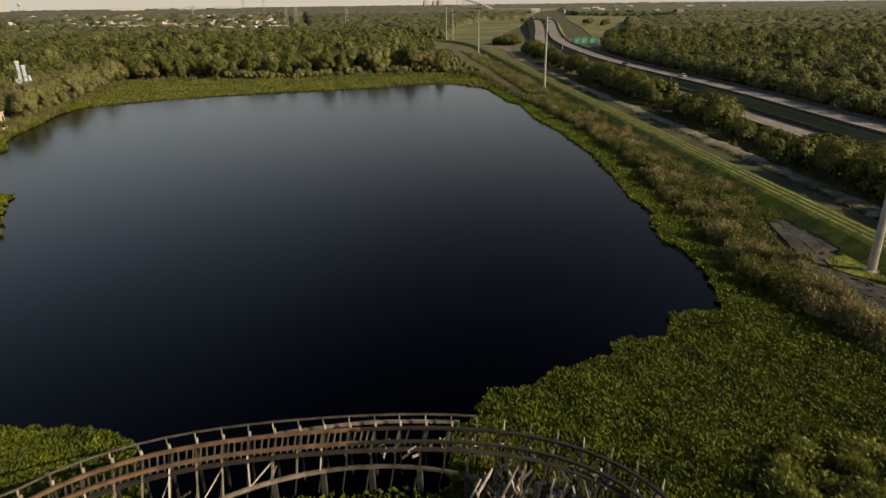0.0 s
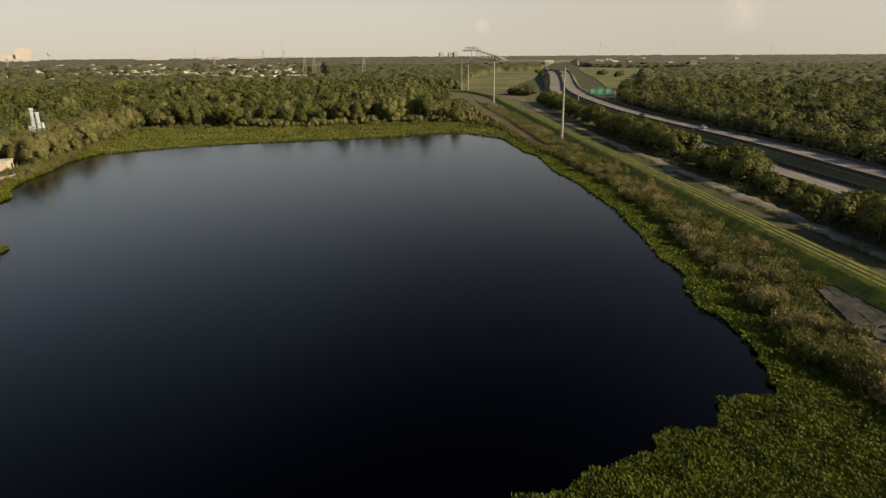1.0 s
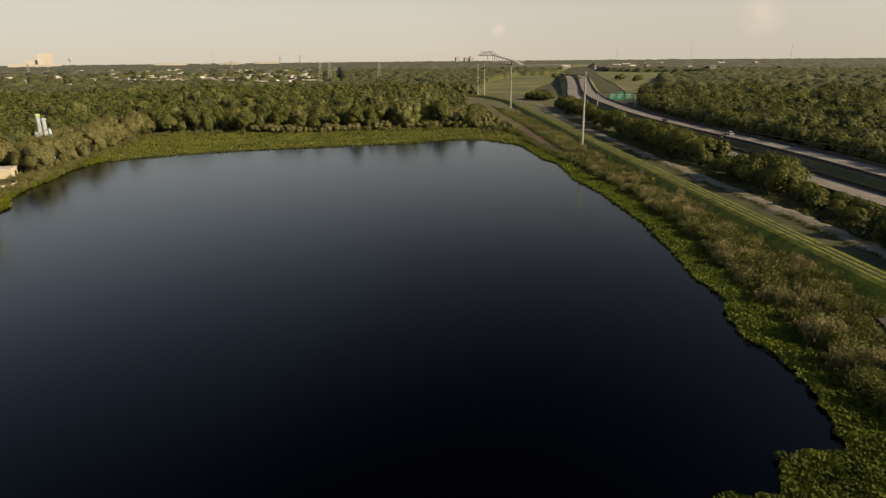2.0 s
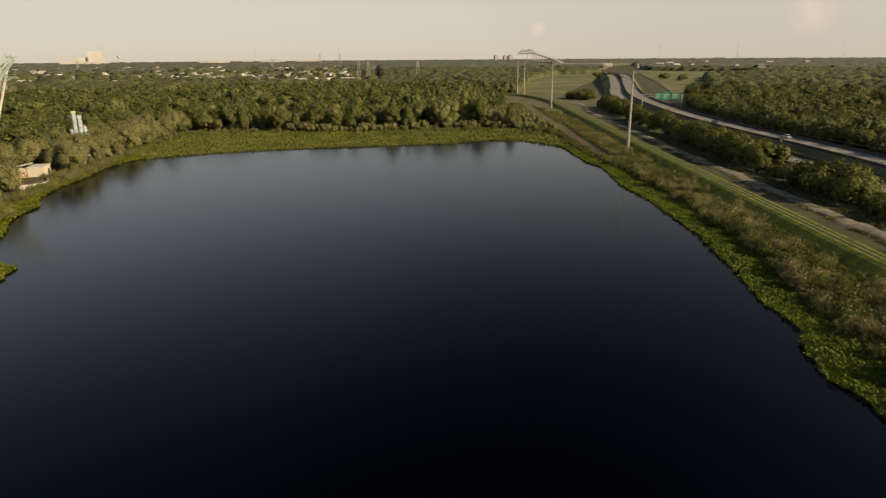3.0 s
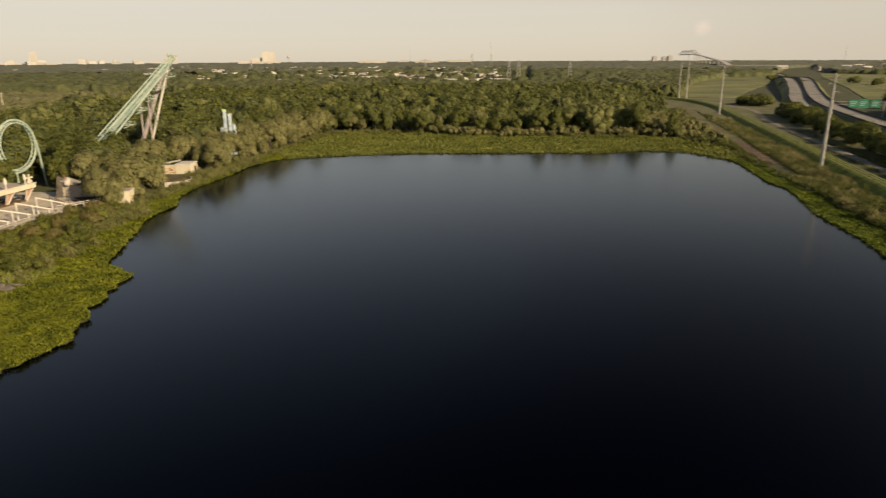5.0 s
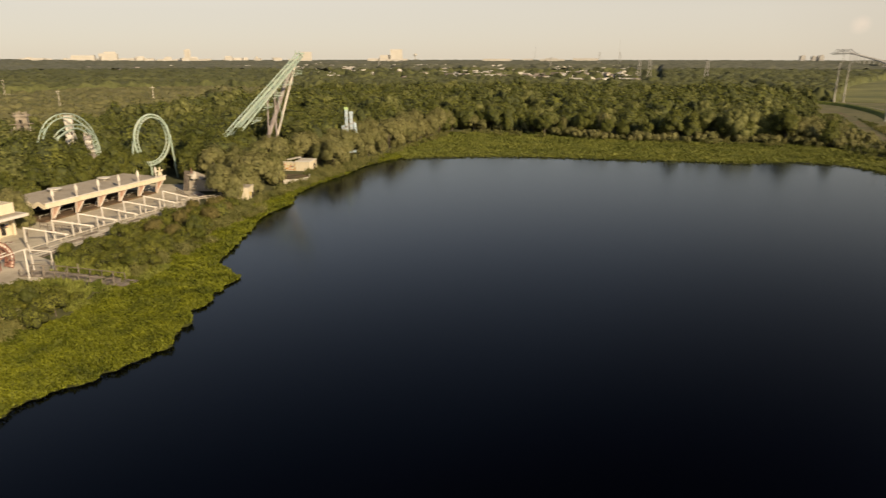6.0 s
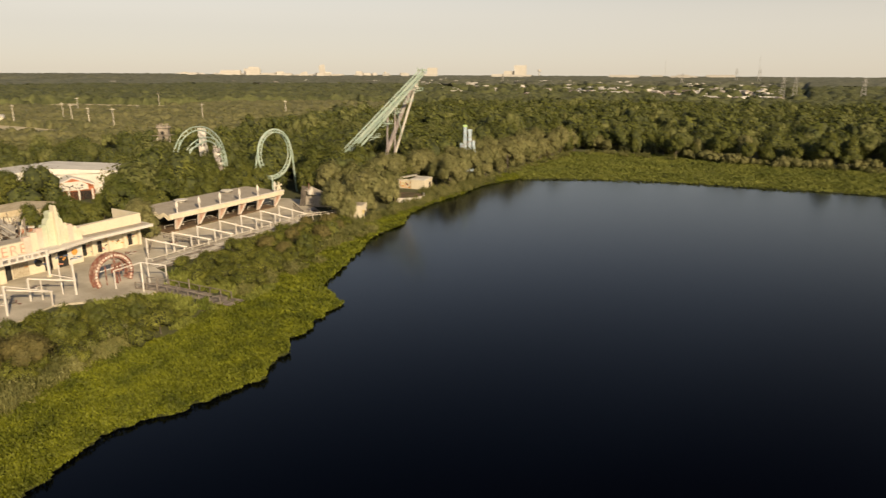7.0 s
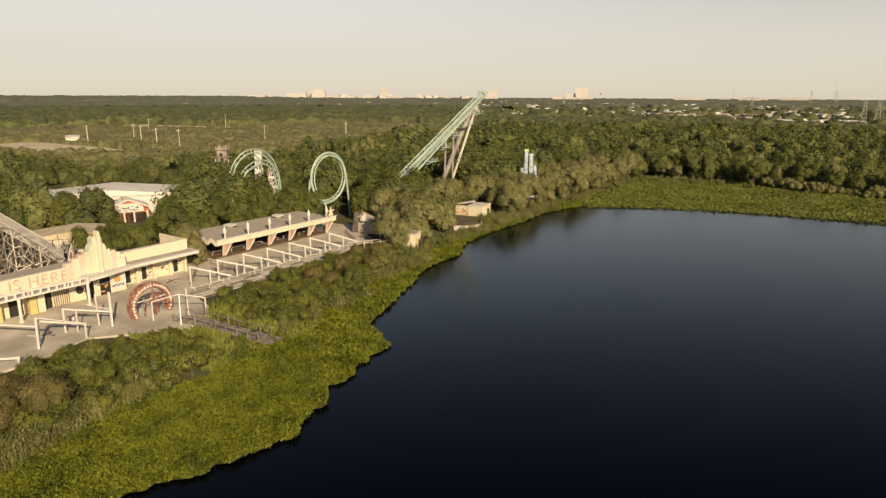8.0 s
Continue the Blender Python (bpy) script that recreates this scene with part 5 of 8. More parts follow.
shore = np.stack([rng.uniform(65, 77, 900), rng.uniform(205, 345, 900), np.full(900, 0.7)], 1)
shore = shore[(off_line(TRACK_LINE, shore[:, 0], shore[:, 1]) > 2.3) & ~inside(WIDE_BANK, shore[:, 0] - 1, shore[:, 1])]
reeds("shore_weeds", shore, rng.uniform(0.7, 2.1, len(shore)), 70, REED_GREEN, "green weeds along the corner of the lake", 34, 0.09, 0.6)
fr = rng.random(70)
lv = np.concatenate([lv, np.stack([np.interp(fr, [0, 0.25, 0.5, 0.8, 1], [-86, -86.5, -88.5, -90.5, -89]) + rng.uniform(-1.6, 1.2, 70), 94 + 24 * fr, np.full(70, 0.1)], 1)])
fr = rng.random(90)
lv = np.concatenate([lv, np.stack([np.interp(fr, [0, 0.3, 0.6, 1], [-92, -95.5, -99, -105]) + rng.uniform(-1.2, 0.8, 90), 137 + 50 * fr, np.full(90, 0.2)], 1)[wobble(fr * 50, fr * 9, 4) > -0.1]])
lv = np.concatenate([lv, np.stack([rng.uniform(-114.5, -107.5, 90), rng.uniform(226, 264, 90), np.full(90, 0.6)], 1)])
reed_mounds("pale_reeds", lv, rng.uniform(1.3, 2.7, len(lv)), rng.uniform(0.6, 1.4, len(lv)), 65, PALE_REED, "pale grey-green reeds at the water's edge", 70, 0.08)
marsh = np.stack([rng.uniform(20, 40, 130), rng.uniform(20, 42, 130), np.full(130, 0.1)], 1)
marsh = marsh[(np.hypot((marsh[:, 0] - BUSH[0]) / 6.5, (marsh[:, 1] - BUSH[1]) / 5.5) < 1.0)]
reed_mounds("marsh_grass", marsh, rng.uniform(1.2, 2.8, len(marsh)), rng.uniform(0.8, 1.6, len(marsh)), 66, MARSH_GREEN, "bushy mass of bright green marsh grass among floating plants", 170, 0.08)
under = np.stack([rng.uniform(-44, 8, 2200), rng.uniform(18, 41, 2200), np.full(2200, 0.15)], 1)
under = under[(wobble(under[:, 0], under[:, 1], 6) + 0.8 - np.hypot((under[:, 0] + 18) / 24, (under[:, 1] - 29) / 10) > 0) & (np.hypot(under[:, 0] + 17.9, under[:, 1] - 8.6) < 34)]
reeds("coaster_weeds", under, rng.uniform(0.8, 2.0, len(under)), 67, REED_GREEN, "green weeds growing below the wooden coaster", 10, 0.2)
gap = np.stack([rng.uniform(-110, -88, 1100), rng.uniform(121, 142, 1100), np.full(1100, 0.0)], 1)
gap[:, 2] = 0.32 * np.clip(off_line(BANK, gap[:, 0], gap[:, 1]), 0, 3.5) - 0.1
gap = gap[~inside(PARK, gap[:, 0], gap[:, 1]) & (off_line([(-107.2, 129.6), (-103.2, 130.7), (-86, 133.8)], gap[:, 0], gap[:, 1]) > 1.9)]
reeds("low_weeds", gap, rng.uniform(0.6, 1.3, len(gap)), 68, MARSH_GREEN, "low yellow-green weeds beside the dock", 20, 0.13, 0.8)
for k in BROAD + WILLOW + SHRUB + STRIP + OLIVE:
    drop_thing(k)

# ---- wooden coaster at the near end of the lake ----
def timber_coaster():
    base = thing("wooden_coaster", (0, 0, 0), "weathered wooden roller coaster turn with rusty rails and broken handrail", "roller coaster")
    rng = np.random.default_rng(91)
    cx, cy, R = -17.9, 8.6, 35.1

    def swell(a):
        """How far the turn departs from a true circle."""
        u = min(max(a, 0.66), 2.02) - 1.35
        return 0.12 - 3.85 * u + 10.06 * u ** 2 + 4.31 * u ** 3 - 22.64 * u ** 4 + 0.58 * u ** 5

    def at(a, r, z):
        r += swell(a)
        return Vector((cx + r * math.cos(a), cy + r * math.sin(a), z))

    def height(a):
        return 4.85

    def ledger_at(a):
        return at(a, R - 0.85 - min(19 * (a - 1.31) ** 2, 4.4), 2.5)

    a0, a1 = math.radians(-8), math.radians(176)
    arc = np.linspace(a0, a1, 130)
    bank = 0.2
    for name, r, dz, w, h in (("outer_rail", R + 0.6, bank, 0.24, 0.24), ("inner_rail", R - 0.6, -bank, 0.24, 0.24)):
        part(name, Shape().ribbon([at(a, r, height(a) + dz) for a in arc[arc > 1.32]], w, h), RUST_RAIL, base, "rust brown laminated track rail")
        # Below 1.36 the rail goes near-black: the turn's shaded side is coloured in.
        part(name, Shape().ribbon([at(a, r, height(a) + dz) for a in arc[arc < 1.36]], w, h - 0.03), SHADE_TIMBER, base, "track rail coloured dark for the shaded side of the turn")
    part("walkway", Shape().ribbon([at(a, R - 1.05, height(a) - 0.6) for a in arc], 0.5, 0.07), SHADE_TIMBER, base, "plank walkway beside the track, coloured dark as in shade")
    # Ledger tone splits with the light: the darker length stands for shade.
    part("ledger", Shape().ribbon([ledger_at(a) for a in arc[arc > 1.4]], 0.24, 0.26), OLD_WOOD, base, "long weathered timber ledger on the lit length")
    part("ledger", Shape().ribbon([ledger_at(a) for a in arc[arc < 1.44]], 0.22, 0.24), DARK_TIMBER, base, "long timber ledger coloured dark on the shaded length")
    part("outer_ledger", Shape().ribbon([at(a, R + 1.75, 4.85 - 0.5 * max(0, (a - 1.32) / 0.2)) for a in np.linspace(1.12, 1.52, 16)], 0.2, 0.22), OLD_WOOD, base, "bleached fallen ledger outside the track")
    steps = np.linspace(a0, a1, 59)
    part("handrail", Shape().ribbon([at(a, R + 1.25, height(a) + bank + 0.85) for a in steps if a > math.radians(60)], 0.1, 0.12), DARK_TIMBER, base, "thin grey handrail")
    for i, a in enumerate(steps):
        z = height(a)
        lean = rng.uniform(-0.12, 0.12)
        part("rail_post", Shape().beam(at(a, R + 1.1, z + bank - 0.5), at(a + lean * 0.02, R + 1.25, z + bank + 0.85 - (0.15 if a < 1.05 else 0)), 0.085), OLD_WOOD if i % 3 else PALE_WOOD, base)
        if a > 1.1:
            # Pale board puts the light on each post's lower half into shape and colour.
            part("post_stub", Shape().beam(at(a - 0.003, R + 1.05, z + bank - 0.45), at(a - 0.003 + lean * 0.01, R + 1.08, z + bank + rng.uniform(0.2, 0.4)), 0.13, 0.16), PALE_WOOD, base)
        # Posts, braces and ties likewise get shade as colour, mostly at small angles.
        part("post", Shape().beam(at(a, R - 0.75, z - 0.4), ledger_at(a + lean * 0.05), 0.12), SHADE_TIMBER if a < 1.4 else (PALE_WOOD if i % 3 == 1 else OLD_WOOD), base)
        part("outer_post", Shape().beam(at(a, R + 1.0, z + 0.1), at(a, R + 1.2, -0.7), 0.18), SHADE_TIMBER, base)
        part("cross_beam", Shape().beam(at(a, R - 1.3, z - 0.75), at(a, R + 1.3, z + bank * 1.5 - 0.45), 0.14, 0.22), DARK_TIMBER, base)
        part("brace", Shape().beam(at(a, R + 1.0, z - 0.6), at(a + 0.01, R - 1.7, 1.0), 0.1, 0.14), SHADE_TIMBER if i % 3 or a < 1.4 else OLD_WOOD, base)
        if i < len(steps) - 1 and i % 2 == 0 and a > 1.42:
            part("side_brace", Shape().beam(at(a, R - 0.95, z - 1.0), ledger_at(steps[i + 1]), 0.06, 0.09), PALE_WOOD, base)
        if i % 2 == 0:
            part("footing", Shape().box(ledger_at(a) - Vector((0, 0, 1.6)), (0.5, 0.5, 2.9), a, 0.9, 0.06), RIPRAP, base, "squat concrete footing")
    for i, a in enumerate(np.linspace(a0, a1, 220)):
        z = height(a)
        if a < 1.3 and i % 3:
            continue
        part("tie", Shape().beam(at(a, R - 0.8, z - bank - 0.24), at(a + rng.uniform(-0.002, 0.002), R + 0.85, z + bank - 0.22), 0.12, 0.14), DARK_TIMBER if a > 1.3 else SHADE_TIMBER, base)
    # broken planks caught below the rails
    for i in range(70):
        a = math.radians(rng.uniform(24, 74))
        z = height(a) - rng.uniform(0.5, 1.5)
        r0 = R + rng.uniform(-1.6, 0.5)
        part("broken_plank", Shape().beam(at(a, r0, z), at(a + rng.uniform(-0.025, 0.025), r0 + rng.uniform(0.4, 1.0), z + rng.uniform(-0.5, 0.5)), 0.08, 0.18), (PALE_WOOD, PALE_WOOD, OLD_WOOD)[i % 3], base)
    # raking bents inside the turn
    for i in range(260):
        a = math.radians(rng.uniform(20, 60))
        high = i % 3 < 2
        r0 = R - (rng.uniform(0.2, 2.6) if high else rng.uniform(1.5, 5.0))
        r1 = r0 - rng.uniform(0.4, 2.6)
        z0, z1 = (rng.uniform(2.0, 4.3), rng.uniform(0.8, 2.8)) if high else (rng.uniform(0.9, 3.0), rng.uniform(0.2, 1.6))
        part("bent", Shape().beam(at(a, r0, z0), at(a + rng.uniform(-0.06, 0.06), r1, z1), 0.11, 0.19), (PALE_WOOD, OLD_WOOD, OLD_WOOD, SHADE_TIMBER)[i % 4], base)
    for i in range(14):
        a = math.radians(rng.uniform(84, 138))
        part("loose_timber", Shape().beam(at(a, R - rng.uniform(1.2, 3.5), rng.uniform(1.5, 3.2)), at(a + rng.uniform(-0.05, 0.05), R + rng.uniform(-1.5, 1.2), rng.uniform(0, 2.4)), 0.11, 0.14), (OLD_WOOD, DARK_TIMBER)[i % 2], base)


timber_coaster()


# ---- park: steel coaster ----
def steel_track(base, pts, gauge, up_of, rail, mat, tie_step, spine=0.0):
    """Twin tube rails on ties along pts; up_of gives the side to which the track is turned."""
    left, right, mid, frames = [], [], [], []
    for i, p in enumerate(pts):
        d = (Vector(pts[min(i + 1, len(pts) - 1)]) - Vector(pts[max(i - 1, 0)])).normalized()
        side = d.cross(Vector(up_of(i, p))).normalized()
        up = side.cross(d)
        left.append(Vector(p) - side * gauge / 2), right.append(Vector(p) + side * gauge / 2), mid.append(Vector(p) - up * spine)
        frames.append((side, up))
    part("rail", Shape().tube(left, rail, 8), mat, base)
    part("rail", Shape().tube(right, rail, 8), mat, base)
    if spine:
        part("spine", Shape().tube(mid, rail * 1.6, 8), mat, base)
    for i in range(0, len(pts), tie_step):
        s = Shape().beam(left[i], right[i], 0.14)
        if spine:
            s.beam(left[i], mid[i], 0.12).beam(right[i], mid[i], 0.12)
        part("tie", s, mat, base)


def lift_coaster():
    base = thing("steel_coaster_lift", (0, 0, 0), "mint green steel coaster lift ramp on mauve legs above the trees", "roller coaster", "steel coaster pieces")
    lo, hi = Vector((-140.0, 224.4, 11.3)), Vector((-137.4, 267.5, 36.4))
    along = (hi - lo).normalized()
    pts = [lo + (hi - lo) * t for t in np.linspace(0, 1, 64)] + [hi + along * 0.5 + Vector((0, 1.6, 0.5)), hi + along * 0.5 + Vector((0, 3.4, 0.3))]
    steel_track(base, [tuple(p) for p in pts], 1.5, lambda i, p: (0, -0.5, 1), 0.2, MINT, 2, 0.9)
    side = Vector((1.9, 0, -0.2))
    part("catwalk", Shape().beam(lo + side + Vector((0, 0, -0.5)), hi + side + Vector((0, 0, -0.5)), 0.9, 0.12), MINT, base)
    for o in (-0.5, 0.5):
        part("handrail", Shape().tube([lo + side * 1.0 + Vector((o, 0, 0.6)), hi + side + Vector((o, 0, 0.6))], 0.05, 6), MINT, base)
    for t in np.linspace(0.03, 0.98, 26):
        p = lo + (hi - lo) * t + side + Vector((-0.5, 0, 0))
        part("handrail_post", Shape().beam(p + Vector((0, 0, -0.5)), p + Vector((0, 0, 0.62)), 0.06), MINT, base)
    for k, o in enumerate((-1.15, 1.15)):
        a, b = lo + Vector((o, 0, -3.5)), hi + Vector((o, -2.6, -2.8))
        part("girder", Shape().beam(a, b, 0.36, 0.5), MINT, base, "deep mint green box girder")
    for t in np.linspace(0.12, 0.92, 12):
        p = lo + (hi - lo) * t
        part("strut", Shape().beam(p + Vector((-1.15, 0, -3.3)), p + Vector((1.15, 0, -3.3)), 0.2).beam(p + Vector((1.0, 0, -0.5)), p + Vector((1.15, 1.2, -2.7)), 0.18).beam(p + Vector((-1.0, 0, -0.5)), p + Vector((-1.15, 1.2, -2.7)), 0.18), MINT, base)
    for t in (0.3, 0.46, 0.6, 0.74, 0.88):
        p = lo + (hi - lo) * t + Vector((0, 1.8, -3.4))
        part("platform", Shape().beam(p, p + Vector((1.0, 3.4, 0)), 1.7, 0.16).beam(p + Vector((0, -0.4, -0.9)), p + Vector((1.0, 3.4, -0.1)), 0.16), MINT, base, "small mint service platform")
        for o in (0.55, 1.1):
            part("platform_rail", Shape().tube([p + Vector((0.8, 0, o)), p + Vector((1.8, 3.4, o))], 0.06, 6), MINT, base)
        for o in (0.0, 0.5, 1.0):
            part("rail_post", Shape().beam(p + Vector((0.8 + o, 3.4 * o, 0)), p + Vector((0.8 + o, 3.4 * o, 1.12)), 0.09), MINT, base)
    top = lo + (hi - lo) * 0.93
    part("leg", Shape().tube([top + Vector((0.8, 0.5, -1.2)), (-147.6, 262.5, 0.6)], 0.42, 10), WHITE_STEEL, base, "pale tubular support leg")
    part("leg", Shape().tube([top + Vector((-1.2, 0, -3)), (-149.8, 259.0, 0.6)], 0.75, 10), MAUVE, base, "mauve tubular support leg")
    midp = lo + (hi - lo) * 0.66
    part("leg", Shape().tube([midp + Vector((0, 0, -1.6)), (midp.x - 0.6, midp.y, 0.6)], 0.3, 10), MAUVE, base, "mauve tubular support leg")
    part("leg", Shape().tube([midp + Vector((-1, -3, -3)), (midp.x - 2.6, midp.y - 2, 0.6)], 0.3, 10), MAUVE, base, "mauve tubular support leg")
    part("tie_bar", Shape().tube([midp + Vector((0.4, 0, -1.2)), (-141.9, 262.3, 13.8)], 0.16, 8), MINT, base)
    part("peak_frame", Shape().box(hi + Vector((0.2, 1.2, 0.6)), (2.2, 2.2, 0.5)).beam(hi + Vector((-0.8, 0, 0)), hi + Vector((-0.8, 0.4, 1.6)), 0.25).beam(hi + Vector((0.9, 0, 0)), hi + Vector((0.9, 0.4, 1.4)), 0.25), MINT, base)


def loop_coaster():
    base = thing("steel_coaster_loop", (0, 0, 0), "pale mint steel coaster loop rising from the trees", "roller coaster", "steel coaster pieces")
    c, r = Vector((-146.2, 202.4, 13.3)), 6.2
    d, n = Vector((0.08, 0.997, 0)), Vector((0.997, -0.08, 0))
    pts = []
    for a in np.linspace(-3.55, 2.0, 64):
        pts.append(tuple(c + d * (-math.sin(a)) * r * 0.98 + Vector((0, 0, math.cos(a) * r * 1.03)) + n * (a * 0.45)))
    steel_track(base, pts, 0.95, lambda i, p: tuple(c - Vector(p)), 0.15, MINT, 2, 0.8)
    part("leg", Shape().tube([c + d * 6.4 + Vector((0, 0, 1.0)), c + d * 9.0 + Vector((-1.5, 0, -12.4))], 0.26, 10), MINT, base)
    part("leg", Shape().tube([c - d * 6.5 + Vector((0, 0, 0.5)), c - d * 9.0 + Vector((0, 0, -12.4))], 0.26, 10), MINT, base)
    part("leg", Shape().tube([Vector(pts[4]), Vector(pts[4]) + Vector((0, 0, -5.5))], 0.24, 10), MINT, base)


def cobra_coaster():
    base = thing("steel_coaster_roll", (0, 0, 0), "pale mint double arch of a steel coaster with a stranded train", "roller coaster", "steel coaster pieces")
    one = smooth_line([(-182.5, 194.5, 2), (-183.6, 196.6, 9), (-186.6, 202.4, 15.2), (-185.6, 206.2, 18.2), (-179.4, 206.5, 18.6), (-170.6, 203.2, 16.4), (-162.4, 198, 12.2), (-158.6, 194.6, 7.5), (-157.6, 192.6, 2)], 0.8)
    two = smooth_line([(-177.6, 194.8, 2), (-178.2, 196.4, 9.5), (-178.6, 200.0, 13.8), (-175.6, 202.4, 16.0), (-169.6, 201.6, 15.6), (-163.6, 198.4, 12.4), (-160.4, 195.4, 8), (-159.6, 193.6, 2)], 0.8)
    for path in (one, two):
        steel_track(base, path, 1.25, lambda i, p: (0.5, -1, 0.25), 0.19, MINT, 2, 0.0)
    for a, b in (((-186.2, 202, 15), (-188.6, 199, 0.8)), ((-158.4, 194.4, 7.2), (-154.6, 195.2, 0.8)), ((-178.4, 199, 13), (-178.2, 206, 15.2))):
        part("leg", Shape().tube([a, b], 0.22, 10), MINT, base)
    for i in range(5):
        p = Vector((-166.2 + i * 1.3, 198.9 - i * 0.85, 13.6 - i * 1.15))
        car = part("train_car", Shape().box(p, (1.9, 2.3, 1.2), 0.5, 0.85, 0.25), WHITE_ROOF if i % 2 else MAUVE, base, "pale train car stuck on the arch")
        for o in (-0.4, 0.4):
            part("seat", Shape().box(p + Vector((o, -0.2, 0.75)), (0.5, 0.6, 1.0), 0.5, 0.8, 0.08), DARK, car)
            part("shoulder_bar", Shape().tube([p + Vector((o - 0.2, -0.5, 0.6)), p + Vector((o - 0.15, -0.6, 1.5)), p + Vector((o + 0.15, -0.6, 1.5)), p + Vector((o + 0.2, -0.5, 0.6))], 0.08, 6), WHITE_STEEL, car)


lift_coaster()
loop_coaster()
cobra_coaster()


def block_tower(name, x, y, z0, z1, w, label, mat):
    t = thing(name, (x, y, 1.0), label, "tower", "", 40)
    h = z1 - 1.0
    part("shaft", Shape().box((0, 0, h * 0.45), (w, w * 0.8, h * 0.9), 0, 1, 0.1), mat, t)
    for sx in (-1, 1):
        part("buttress", Shape().box((sx * w * 0.55, 0, h * 0.35), (w * 0.25, w * 0.5, h * 0.7), 0, 0.7), mat, t)
        part("window", Shape().box((sx * w * 0.2, -w * 0.41, h * 0.72), (w * 0.2, 0.06, 1.2)), DARK, t)
    part("cap", Shape().box((0, 0, h * 0.95), (w * 1.15, w * 0.95, h * 0.1), 0, 0.85, 0.1), mat, t)
    for k in range(4):
        part("merlon", Shape().box((-w * 0.45 + k * w * 0.3, 0, h + 0.3), (w * 0.14, w * 0.6, 0.7)), mat, t)


def ruined_tower():
    t = thing("stone_tower", (-224.5, 225.2, 1.0), "grey brown stone-look theme tower with open timber stages", "tower", "", 40)
    t.scale = (1.3, 1.3, 1.08)
    part("shaft", Shape().box((0, 0, 8.4), (3.0, 2.6, 10.6), 0, 0.9, 0.12), TOWER_STONE, t)
    part("shaft_cap", Shape().box((0, 0, 14.0), (3.6, 3.2, 0.6), 0, 0.92, 0.1), TOWER_STONE, t)
    for k in range(5):
        part("merlon", Shape().box((-1.4 + 0.7 * k, -1.2 + 0.3 * (k % 2), 14.75), (0.34, 0.5, 0.5 + 0.5 * (k % 3))), TOWER_STONE, t)
    for x in (-2.7, -1.9, 1.9, 2.7):
        part("stage_post", Shape().beam((x, -1.3, 0), (x * 0.95, -1.2, 12.4 - abs(x)), 0.3), OLD_WOOD if abs(x) > 2 else PALE_WOOD, t)
    for z in (7.0, 9.4, 11.2):
        part("stage_beam", Shape().beam((-2.9, -1.4, z), (2.9, -1.4, z + 0.2), 0.22), OLD_WOOD, t)
        part("opening", Shape().box((0.3 - 0.1 * z % 0.7, -1.36, z + 0.9), (0.8, 0.12, 1.1)), DARK, t)


ruined_tower()
block_tower("white_tower", -186.5, 211, 10, 17.8, 2.1, "small white theme tower behind the coaster arch", WHITE_ROOF)


def water_slide_tower():
    t = thing("slide_tower", (-121.4, 274.6, 1.0), "pale blue twin-shaft slide tower with lime green top", "tower", "", 30)
    t.scale = (1.15, 1.15, 1.0)
    for k, (x, h, top) in enumerate(((-0.75, 16.2, LIME), (0.75, 14.6, PALE_BLUE))):
        part("shaft", Shape().box((x, 0, h / 2), (1.15, 1.3, h), 0, 0.88, 0.12), PALE_BLUE, t)
        part("shaft_cap", Shape().box((x, 0, h + 0.35), (1.35, 1.5, 0.75), 0, 0.9, 0.1), top, t)
        for z in np.arange(5, h - 1, 1.5):
            part("rib", Shape().box((x, 0, z), (1.3, 1.45, 0.12)), MAUVE, t)
    for k, (x, z) in enumerate(((-1.9, 9.5), (-1.7, 7.8), (1.9, 8.4), (1.7, 10.4), (2.1, 6.8), (-2.2, 6.2))):
        part("side_box", Shape().box((x, -0.3, z), (1.1, 1.3, 1.8), 0.2 * k, 0.8, 0.15), PALE_BLUE, t)
    for k in range(3):
        part("stair_flight", Shape().beam((-2.2 + 4.2 * (k % 2), -0.9, 4 + 2.6 * k), (2.0 - 4.2 * (k % 2), -0.9, 6.6 + 2.6 * k), 0.6, 0.18), MAUVE, t)
    part("apron", Shape().box((0.2, 0, 3.0), (3.8, 2.8, 6.0), 0, 0.7, 0.2), PALE_BLUE, t)


water_slide_tower()


